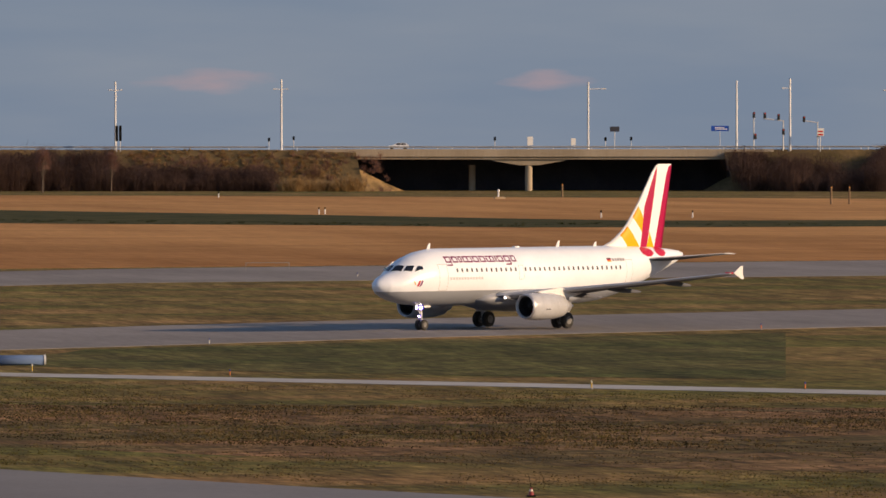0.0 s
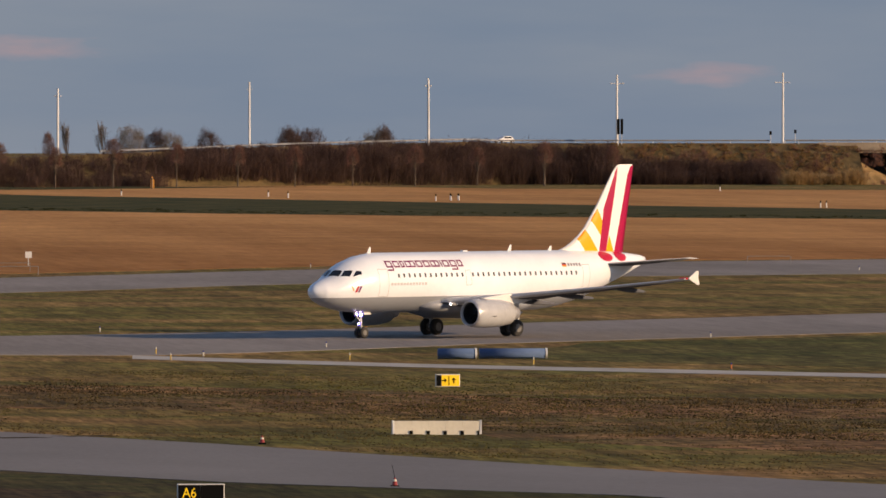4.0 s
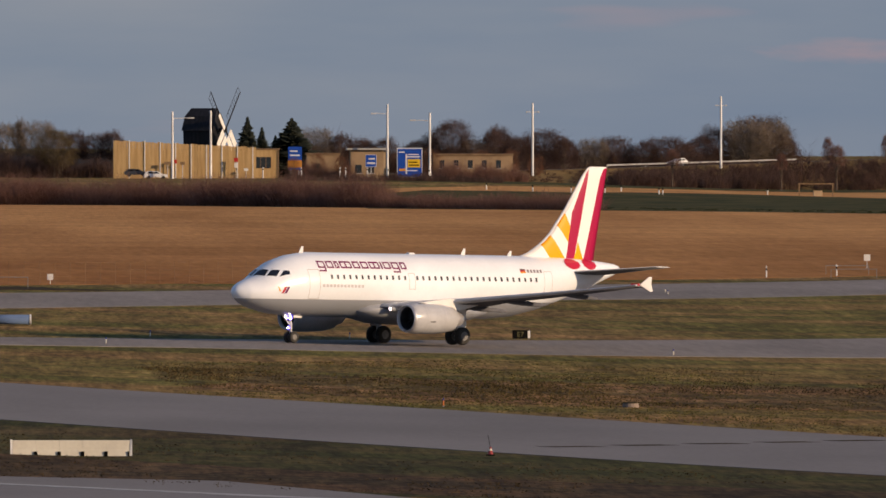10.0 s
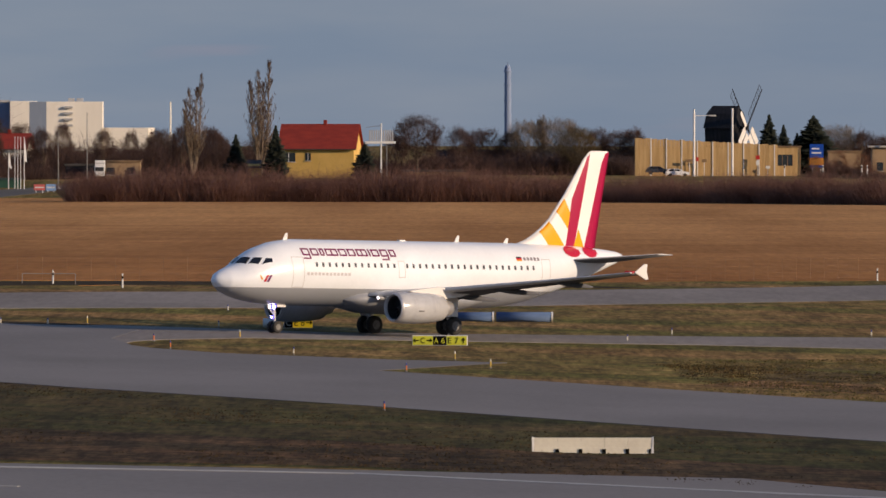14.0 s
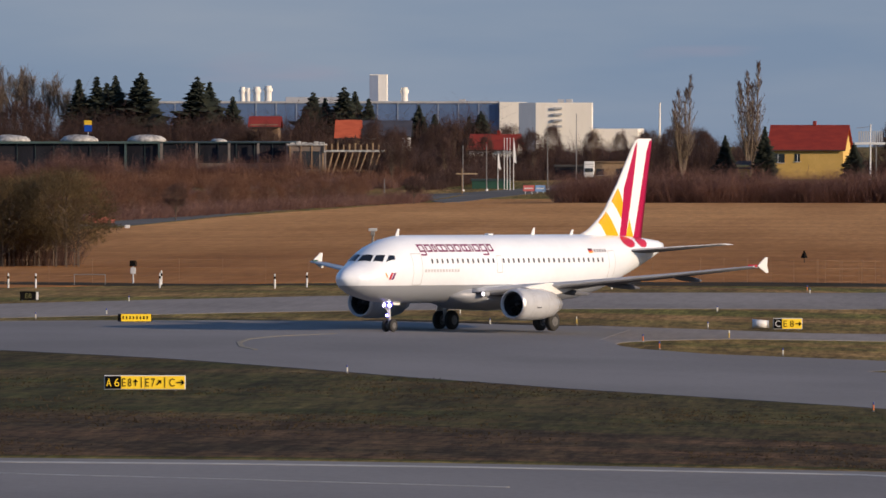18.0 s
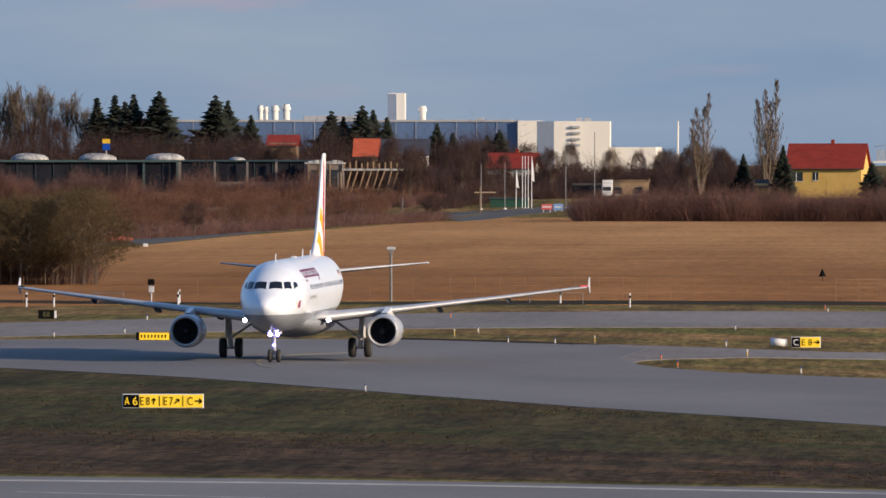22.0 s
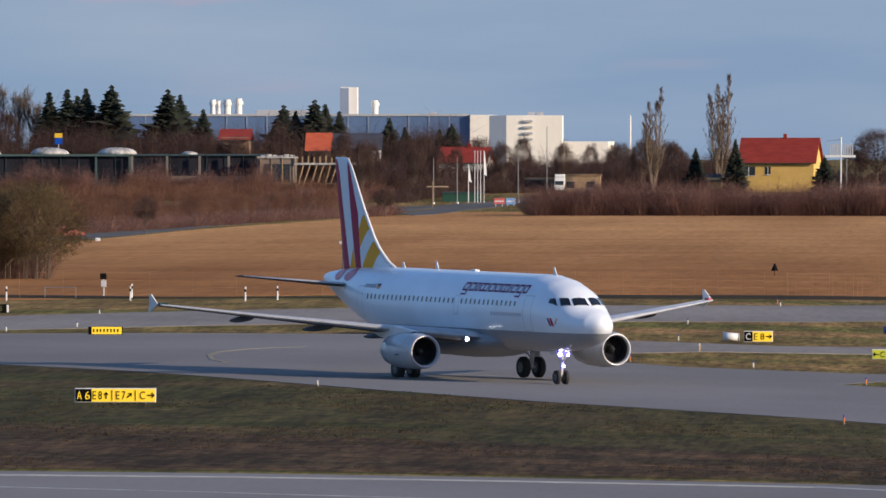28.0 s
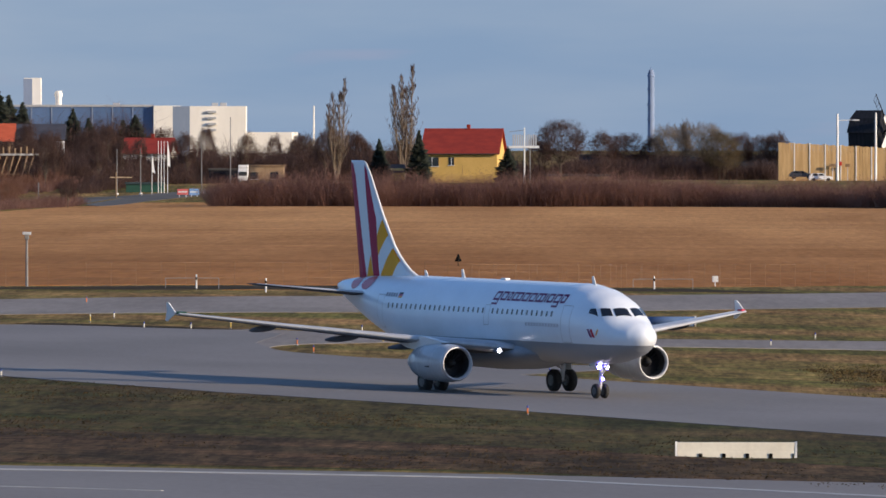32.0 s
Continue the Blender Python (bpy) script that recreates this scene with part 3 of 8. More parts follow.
            part("small_lettering", decal(a, a + 0.21, 3.62, 3.80, side, 0.012, cols=1, rws=1), pale, ob, "pale grey lettering bar")
        for k, (m, a) in enumerate(((orange, 2.55), (red, 2.76), (plum, 2.98))):
            part("emblem_stroke", decal(a + (0.07 if k == 0 else 0), a + 0.16, 3.18 + (0.12 if k == 0 else 0), 3.60, side, 0.014, slant=(0.22 if k else -0.13), cols=1, rws=3), m, ob)
        for k, m in enumerate((black, red, orange)):
            part("flag_stripe", decal(23.5, 23.95, 4.98 - 0.09 * (k + 1), 4.98 - 0.09 * k, side, 0.014, cols=1, rws=1), m, ob)
        for k in range(5):
            part("registration_bar", decal(24.1 + 0.30 * k, 24.29 + 0.30 * k, 4.75, 4.95, side, 0.014, cols=1, rws=1), slate, ob)
        for cx, r in ((28.85, 0.72), (30.60, 0.64)):
            bm = bmesh.new()
            for q in range(10):
                u0, u1 = -1 + q * 0.2, -0.8 + q * 0.2
                hh = 0.34 * math.sqrt(max(1 - ((u0 + u1) / 2) ** 2, 0.02))
                crown = hull_at(cx + r * u1)
                decal(cx + r * u0, cx + r * u1, 5.36 - hh, min(5.36 + hh, crown[0] + crown[2] * 0.99), side, 0.02, bm=bm, cols=1, rws=5)
            part("tail_petal", bm, red, ob)
    # wings, fences, flap fairings, engines
    for side in (1, -1):
        secs = [(1.2, 10.6, 7.9, 2.30, 0.95), (2.4, 11.5, 6.9, 2.42, 0.85), (6.4, 14.0, 4.05, 2.85, 0.50), (11.6, 16.9, 2.75, 3.42, 0.32), (16.75, 19.55, 1.55, 4.02, 0.18)]
        bm = loft([wing_section(side * y, le, c, z, t, 15) for y, le, c, z, t in secs])
        # Downward faces get the shade colour.
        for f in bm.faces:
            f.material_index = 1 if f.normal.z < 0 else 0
        part("wing", bm, (grey, shaded_below), ob, "grey swept wing with shade painted on its underside", smooth=True)
        edge = []
        for y, le, c, z, t in secs[1:]:
            loop = wing_section(side * y, le, c, z, t, 15)
            edge.append([tuple(Vector(loop[k]) + Vector((0.02, 0, 0))) for k in (11, 12, 13, 14, 15, 16)])
        part("leading_edge", loft(edge, closed=False, caps=False), slat, ob, "pale grey slat along the leading edge", smooth=True)
        y = side * 16.8
        bm = bmesh.new()
        outline = [(19.9, 4.0), (20.72, 4.52), (20.95, 4.52), (20.9, 4.03), (21.05, 3.60), (20.85, 3.56)]
        loft([[(NOSE - a, y + d * side, z + 0.06) for a, z in outline] for d in (0.0, 0.06)], bm)
        part("wingtip_fence", bm, plain, ob, "white wingtip fence")
        bm = loft([[(NOSE - a, side * y_, z) for y_, a in ((16.42, 19.50), (16.79, 19.78), (16.79, 19.95), (16.42, 19.95))] for z in (4.0, 4.14)])
        part("navigation_light", bm, red if side > 0 else nav_green, ob, "red glass navigation light" if side > 0 else "dark green glass navigation light")
        for fy, a0, a1, z in ((4.6, 15.6, 19.6, 2.30), (8.3, 15.9, 19.6, 2.72), (12.2, 17.6, 20.6, 3.20)):
            rings = []
            for k in range(9):
                u = k / 8
                r = 0.17 * math.sqrt(max(math.sin(math.pi * min(u * 0.94 + 0.03, 1)), 0.001))
                rings.append([(NOSE - a0 - (a1 - a0) * u, side * fy + 0.6 * r * math.cos(q * math.pi / 5), z + 0.16 - 0.24 * u + r * math.sin(q * math.pi / 5)) for q in range(10)])
            part("flap_track_fairing", loft(rings), shaded_below, ob, smooth=True)
        # engine
        ey, ez, ea = side * 5.75, 1.68, 9.75
        def ring(a, r, n=32, dz=0.0):
            return [(NOSE - a, ey + r * math.cos(2 * math.pi * i / n), ez + dz + r * math.sin(2 * math.pi * i / n)) for i in range(n)]
        prof = [(0.22, 0.74), (0.08, 0.775), (0.0, 0.82), (0.05, 0.87), (0.22, 0.92), (0.8, 0.975), (1.8, 0.99), (3.0, 0.93), (3.9, 0.78), (4.0, 0.70)]
        nac = part("engine_nacelle", loft([ring(ea + a, r) for a, r in prof], caps=False), nacelle_grey, ob, "pale grey engine nacelle with metal lip", smooth=True)
        part("inlet_lip", loft([ring(ea + a, r + 0.006) for a, r in prof[:5]], caps=False), bare, nac, smooth=True)
        for a in (1.15, 2.75):
            rr = 0.985 if a < 2 else 0.95
            part("cowl_seam", loft([ring(ea + a + d, rr + 0.012) for d in (0.0, 0.03)], caps=False), seam, nac, smooth=True)
        part("cowl_vent", box(NOSE - ea - 1.75, NOSE - ea - 1.35, ey + side * 0.93, ey + side * 1.0, ez - 0.22, ez - 0.16), dark, nac, "dark slot in the cowl")
        part("inlet_duct", loft([ring(ea + a, r) for a, r in ((0.2, 0.742), (0.6, 0.735), (0.95, 0.745))], caps=False), dark, nac, smooth=True)
        bm = bmesh.new()
        bm.faces.new([bm.verts.new(p) for p in ring(ea + 0.93, 0.755)])
        part("fan_face", bm, dark, nac)
        for k in range(18):
            ang = 2 * math.pi * k / 18
            c, s = math.cos(ang), math.sin(ang)
            bm = bmesh.new()
            q = []
            for r, tw in ((0.25, 0.05), (0.73, 0.10)):
                for d in (-tw, tw):
                    q.append(bm.verts.new((NOSE - ea - 0.82 + d * 0.9, ey + r * c - d * s, ez + r * s + d * c)))
            bm.faces.new((q[0], q[1], q[3], q[2]))
            part("fan_blade", bm, fan_dark, nac)
        part("spinner", loft([ring(ea + a, r, 16) for a, r in ((0.35, 0.02), (0.55, 0.15), (0.85, 0.28))]), dark, nac, smooth=True)
        part("exhaust_cone", loft([ring(ea + a, r, 24) for a, r in ((3.6, 0.62), (4.2, 0.55), (4.7, 0.44), (4.72, 0.3), (5.3, 0.06))]), bare, nac, "dull metal exhaust cone", smooth=True)
        bm = loft([[(NOSE - a, ey + d, z) for a, z in ((10.9, 2.72), (13.4, 2.98), (16.6, 2.75), (15.0, 2.35), (13.2, 2.2), (12.2, 2.55))] for d in (-0.17, 0.17)])
        part("engine_pylon", bm, plain, ob)
        # tailplane
        secs = [(0.6, 28.2, 3.9, 4.78, 0.34), (1.4, 28.75, 3.5, 4.84, 0.30), (6.2, 31.35, 1.35, 5.26, 0.11)]
        bm = loft([wing_section(side * y, le, c, z, t, 13) for y, le, c, z, t in secs])
        # Tailplane underside carries painted shade too.
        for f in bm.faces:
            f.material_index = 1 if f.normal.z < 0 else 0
        part("tailplane", bm, (grey, shaded_below), ob, smooth=True)
        # main gear
        gx, gyy = NOSE - 16.11, side * 3.795
        gear = part("main_gear", tube((gx, gyy, 0.55), (gx + 0.1, gyy + side * 0.12, 2.5), 0.13, 0.15, 12), strut_white, ob)
        part("side_brace", tube((gx + 0.05, gyy, 1.15), (gx + 0.2, side * 2.1, 2.3), 0.07, sides=8), strut_white, gear)
        part("gear_door", box(gx - 0.5, gx + 0.55, gyy + side * 0.25 - 0.02, gyy + side * 0.25 + 0.02, 1.15, 2.45, 0.01), plain, gear)
        part("axle", tube((gx, gyy - 0.55, 0.58), (gx, gyy + 0.55, 0.58), 0.08), bare, gear)
    # nose gear
    gear = part("nose_gear", tube((0, 0, 0.4), (0.15, 0, 2.1), 0.09, 0.11, 12), strut_white, ob)
    part("drag_brace", tube((0.05, 0, 1.1), (0.9, 0, 1.9), 0.05), strut_white, gear)
    for side in (1, -1):
        part("nose_gear_door", box(-0.55, 0.15, side * 0.36 - 0.015, side * 0.36 + 0.015, 1.62, 1.85, 0.01), plain, gear)
        light = part("taxi_light", tube((0.20, side * 0.22, 1.60), (0.30, side * 0.22, 1.61), 0.08, 0.11, 14), lamp, gear, "glowing white taxi light")
        # Added ring: the halo round the lamp, given a shape.
        part("halo_ring", tube((0.18, side * 0.22, 1.60), (0.27, side * 0.22, 1.61), 0.10, 0.14, 14), blue, light, "violet-blue glowing ring that imitates the lamp's halo")
    light = part("takeoff_light", tube((0.20, 0, 0.98), (0.30, 0, 0.99), 0.05, 0.065, 14), lamp, gear, "glowing white light low on the nose gear")
    # Halo ring of the lower lamp.
    part("halo_ring", tube((0.18, 0, 0.98), (0.27, 0, 0.99), 0.08, 0.105, 14), blue, light, "violet-blue glowing ring that imitates the lamp's halo")
    for side in (1, -1):
        can = [[(NOSE - 11.36 - a, side * 2.45 + r * math.cos(math.pi * k / 8), 2.28 + r * math.sin(math.pi * k / 8)) for k in range(16)] for a, r in ((0.5, 0.15), (0.0, 0.15), (0.0, 0.135), (0.16, 0.125))]
        holder = part("light_housing", loft(can, caps=False), belly, ob)
        bm = tube((NOSE - 11.60, side * 2.45, 2.28), (NOSE - 11.50, side * 2.45, 2.28), 0.11, 0.115, 14)
        part("wing_root_light", bm, lamp, holder, "glowing landing light at the wing root")
    # fin with dorsal fillet
    secs, edge = [], []
    for z, le, te, t in ((5.35, 23.9, 31.55, 0.34), (5.80, 24.9, 31.62, 0.33), (6.1, 25.75, 31.66, 0.32), (6.45, 26.38, 31.72, 0.31), (6.85, 26.98, 31.8, 0.29), (7.4, 27.62, 31.9, 0.27), (9.0, 28.95, 32.2, 0.22), (11.2, 30.5, 32.62, 0.14), (11.68, 30.95, 32.70, 0.10), (11.79, 31.2, 32.6, 0.04)):
        loop = []
        for k in range(12):
            u = 1 - k / 11
            loop.append((NOSE - le - u * (te - le), t * (1.9 * math.sqrt(u) * (1 - u) + 0.04), z))
        for k in range(1, 11):
            u = k / 11
            loop.append((NOSE - le - u * (te - le), -t * (1.9 * math.sqrt(u) * (1 - u) + 0.04), z))
        secs.append(loop)
        if z > 5.7:
            half = [(NOSE - le + 0.012 - d, t * (1.9 * math.sqrt(d / (te - le)) * (1 - d / (te - le)) + 0.04) + 0.006) for d in (0.16, 0.07, 0.02, 0.0)]
            edge.append([(x, y, z) for x, y in half] + [(x, -y, z) for x, y in half[::-1]])
    part("fin_leading_edge", loft(edge, closed=False, caps=False), plain, ob, "white leading edge of the fin", smooth=True)
    part("tail_fin", loft(secs), fin_paint(), ob, "tail fin striped red, white and yellow-orange", smooth=True)
    # blade aerials and fairings on the roof
    for a, hh in ((5.75, 0.42), (19.9, 0.42), (24.0, 0.30)):
        z = hull_point(a, 0).z
        part("blade_aerial", loft([[(NOSE - a + dx, d, zz) for dx, zz in ((0.16, z - 0.03), (-0.22, z - 0.03), (-0.26, z + hh), (-0.10, z + hh))] for d in (-0.02, 0.02)]), plain, ob)
    part("roof_fairing", box(NOSE - 15.6, NOSE - 15.1, -0.15, 0.15, 5.82, 5.93, 0.04), plain, ob)
    part("apu_exhaust", tube((NOSE - 33.83, 0, 5.10), (NOSE - 33.90, 0, 5.11), 0.11, 0.10, 12), dark, ob)
    # wheels, each an assembly of tyre and rim
    wheels = []
    def wheel(name, x, y, r, w):
        wh = new(name)
        wh.parent = ob
        wh.location = (x, y, r)
        prof = [(-w / 2, r * 0.62), (-w / 2, r * 0.86), (-w * 0.32, r * 0.985), (0, r), (w * 0.32, r * 0.985), (w / 2, r * 0.86), (w / 2, r * 0.62)]
        part("tyre", loft([[(rr * math.cos(2 * math.pi * i / 28), yy, rr * math.sin(2 * math.pi * i / 28)) for i in range(28)] for yy, rr in prof]), rubber, wh, smooth=True)
        rim = tube((0, -w * 0.52, 0), (0, w * 0.52, 0), r * 0.5, r * 0.5, 20)
        for k in range(6):
            ang = math.pi * k / 3
            tube((r * 0.34 * math.cos(ang), -w * 0.56, r * 0.34 * math.sin(ang)), (r * 0.34 * math.cos(ang), w * 0.56, r * 0.34 * math.sin(ang)), r * 0.07, sides=6, bm=rim)
        part("rim", rim, rim_grey, wh)
        wheels.append((wh, x, y, r))
    for side in (1, -1):
        wheel("nose_wheel", 0, side * 0.25, 0.38, 0.22)
        for d in (-0.46, 0.46):
            wheel("main_wheel", NOSE - 16.11, side * 3.795 + d, 0.585, 0.40)
    return ob, wheels


plane, plane_wheels = airliner()


# ---------- plants ----------
TWIG = mat("bare_twigs", (0.080, 0.050, 0.042), (0.145, 0.092, 0.075), 0.25, rough=1.0, fine=1.5, spec=0.05)
TWIG_RED = mat("reddish_twigs", (0.168, 0.090, 0.072), (0.295, 0.168, 0.127), 0.2, rough=1.0, fine=1.5, spec=0.05)
TWIG_GREY = mat("grey_twigs", (0.16, 0.128, 0.100), (0.29, 0.23, 0.175), 0.25, rough=1.0, fine=1.5, spec=0.05)
TWIG_OLIVE = mat("budding_twigs", (0.105, 0.078, 0.042), (0.200, 0.146, 0.074), 0.3, rough=1.0, fine=1.5, spec=0.05)
BARK = mat("bark", (0.10, 0.078, 0.06), (0.17, 0.13, 0.10), 1.5, (1, 1, 0.3), rough=0.95, spec=0.1)
PALE_BARK = mat("pale_poplar_bark", (0.19, 0.145, 0.105), (0.27, 0.215, 0.16), 1.5, (1, 1, 0.3), rough=0.95, spec=0.1)
NEEDLE = mat("spruce_needles", (0.022, 0.029, 0.023), (0.044, 0.050, 0.036), 0.8, rough=0.9, fine=4, spec=0.1)
WEED = mat("dark_weeds", (0.030, 0.036, 0.014), (0.062, 0.062, 0.024), 0.3, rough=1.0, fine=1.5, spec=0.05)
RUSSET = mat("russet_twigs", (0.17, 0.082, 0.052), (0.29, 0.155, 0.095), 0.2, rough=1.0, fine=1.5, spec=0.05)
REED = mat("dry_reeds", (0.34, 0.22, 0.105), (0.46, 0.32, 0.16), 0.5, rough=1.0, spec=0.05)
rng = np.random.default_rng(7)


def point_on(line, u):
    """A point at the share u of a line's length."""
    seg = [math.dist(a, b) for a, b in zip(line, line[1:])]
    s = u * sum(seg)
    for a, b, d in zip(line, line[1:], seg):
        if s <= d or b is line[-1]:
            k = min(s / d, 1.0)
            return a[0] + (b[0] - a[0]) * k, a[1] + (b[1] - a[1]) * k
        s -= d


def scatter(material):
    """Each twig a little lighter or darker than the next."""
    n, l = material.node_tree.nodes, material.node_tree.links
    p = n["Principled BSDF"]
    base = p.inputs["Base Color"].links[0].from_socket
    geo, mr, mx = n.new("ShaderNodeNewGeometry"), n.new("ShaderNodeMapRange"), n.new("ShaderNodeMix")
    mr.inputs[3].default_value, mr.inputs[4].default_value = 0.75, 1.25
    l.new(geo.outputs["Random Per Island"], mr.inputs[0])
    mx.data_type, mx.blend_type = "RGBA", "MULTIPLY"
    mx.inputs[0].default_value = 1.0
    l.new(base, mx.inputs[6])
    l.new(mr.outputs[0], mx.inputs[7])
    l.new(mx.outputs[2], p.inputs["Base Color"])
    # thin twigs let half of the light through between them
    tr, both, out = n.new("ShaderNodeBsdfTranslucent"), n.new("ShaderNodeMixShader"), n["Material Output"]
    both.inputs[0].default_value = 0.5
    l.new(mx.outputs[2], tr.inputs[0])
    l.new(p.outputs[0], both.inputs[1])
    l.new(tr.outputs[0], both.inputs[2])
    l.new(both.outputs[0], out.inputs[0])


for m in (TWIG, TWIG_RED, TWIG_GREY, TWIG_OLIVE, REED, WEED, RUSSET):
    scatter(m)


def triangles(name, tri, material):
    """One mesh of loose triangles from an array of corners, n x 3 x 3."""
    n = len(tri)
    me = bpy.data.meshes.new(name)
    me.vertices.add(n * 3)
    me.vertices.foreach_set("co", tri.reshape(-1).astype(np.float32))
    me.loops.add(n * 3)
    me.loops.foreach_set("vertex_index", np.arange(n * 3, dtype=np.int32))
    me.polygons.add(n)
    me.polygons.foreach_set("loop_start", np.arange(0, n * 3, 3, dtype=np.int32))
    me.polygons.foreach_set("loop_total", np.full(n, 3, dtype=np.int32))
    me.materials.append(material)
    me.update()
    return me


def thicket(name, line, depth, low, high, count, material, label, category="hedge", thick=0.10, wave=14.0, base=None, bushy=4, top=None, fan=0.42):
    """A strip of bare shrubs: each a fan of thin stems with side twigs under a rounded top, higher and lower in clumps."""
    per = 26
    nb = max(8, int(count * 2.25 / per))
    pts = np.array(line, float)
    run = np.concatenate([[0], np.cumsum(np.hypot(*np.diff(pts, axis=0).T))])
    s = rng.random(nb) * run[-1]
    bx, by = np.interp(s, run, pts[:, 0]) + rng.normal(0, 0.8, nb), np.interp(s, run, pts[:, 1]) + rng.uniform(0, depth, nb)
    q = rng.uniform(0, 100, 4)
    clump = 0.5 + 0.22 * np.sin(bx / wave * 2.3 + by / wave + q[0]) + 0.20 * np.sin(bx / wave * 4.1 - by / wave * 1.7 + q[1]) + 0.16 * np.sin(bx / wave * 9.7 + q[2])
    H = (low + (high - low) * np.clip(clump, 0, 1)) * rng.uniform(0.72, 1.08, nb)
    if category == "woods":
        H = H * 1.27
    bz = np.array([(base or land)(x, y) for x, y in zip(bx, by)]) - 0.1
    if top is not None:
        H = np.maximum(np.minimum(H, np.array([top(x, y) for x, y in zip(bx, by)]) + rng.normal(0, 0.45, nb) - bz), 0.5)
    b = np.repeat(np.arange(nb), per)
    n = len(b)
    r, az = np.sqrt(rng.random(n)), rng.uniform(0, 2 * np.pi, n)
    R = fan * H[b] + 0.25
    ox, oy = r * np.cos(az) * R, r * np.sin(az) * R
    h = H[b] * (1 - 0.42 * r ** 2) * rng.uniform(0.6, 1.0, n)
    p0 = np.stack([bx[b] + ox * 0.45, by[b] + oy * 0.45, bz[b]], 1)
    p1 = np.stack([bx[b] + ox * 1.15, by[b] + oy * 1.15, bz[b] + h], 1)
    w = thick * 0.40 * rng.uniform(0.6, 1.4, n)
    ang = rng.uniform(0, np.pi, n)
    d = np.stack([np.cos(ang) * w, np.sin(ang) * w, np.zeros(n)], 1)
    tri = [np.stack([p0 - d, p0 + d, p1], 1)]
    for _ in range(bushy):
        u = rng.uniform(0.2, 0.95, (n, 1))
        o = p0 + (p1 - p0) * u
        ln = (h * rng.uniform(0.12, 0.34, n))[:, None]
        e = np.stack([rng.normal(0, 0.8, n), rng.normal(0, 0.8, n), rng.uniform(0.15, 1.0, n)], 1)
        tri.append(np.stack([o - d * 0.9, o + d * 0.9, o + e * ln], 1))
    return tagged(new(name, triangles(name, np.concatenate(tri), material)), label, category, kind="stuff")


def limb(bm, p, q, r0, r1, sides=4):
    tube(p, q, r0, r1, sides, bm)


def bare_tree(h, spread, seed, twigs=260, lean=0.0, start=0.10):
    """Meshes of trunk with limbs, and of the fine crown of a leafless tree."""
    r = random.Random(seed)
    wood, verts, faces = bmesh.new(), [], []
    tips = []

    def grow(p, d, length, rad, level):
        q = p + d * length
        limb(wood, p, q, rad, rad * 0.6, 5 if level == 0 else 3)
        if level >= 4:
            tips.append((p, q))
            return
        n = 7 if level == 0 else r.randint(3, 4) if level < 3 else 3
        for i in range(n):
            u = r.uniform(start / 0.42, 1.0) if level == 0 else r.uniform(0.3, 1.0)
            az = r.uniform(0, 2 * math.pi)
            side = Vector((math.cos(az), math.sin(az), 0))
            e = (d * r.uniform(0.6, 1.0) + side * r.uniform(0.45, 1.05) * spread + Vector((0, 0, r.uniform(0.0, 0.35)))).normalized()
            grow(p + d * length * u, e, length * (r.uniform(0.52, 0.78) if level else r.uniform(0.5, 0.72)), rad * 0.52, level + 1)
        if level >= 2:
            tips.append((p, q))

    grow(Vector((0, 0, -0.2)), Vector((lean, 0, 1)).normalized(), h * 0.42, h * 0.013, 0)
    per = max(2, twigs * 17 // len(tips))
    for p, q in tips:
        for _ in range(per):
            o = p.lerp(q, r.uniform(0.15, 1.0))
            e = Vector((r.gauss(0, 0.7) * (0.5 + spread), r.gauss(0, 0.7) * (0.5 + spread), r.uniform(-0.1, 1.0))) + (q - p).normalized() * 0.6
            tip = o + e * h * r.uniform(0.02, 0.055)
            w = h * 0.0016
            s = e.cross(Vector((r.uniform(-1, 1), r.uniform(-1, 1), 0.2))).normalized() * w
            k = len(verts)
            verts += [o - s, o + s, tip]
            faces.append((k, k + 1, k + 2))
    return wood, verts, faces


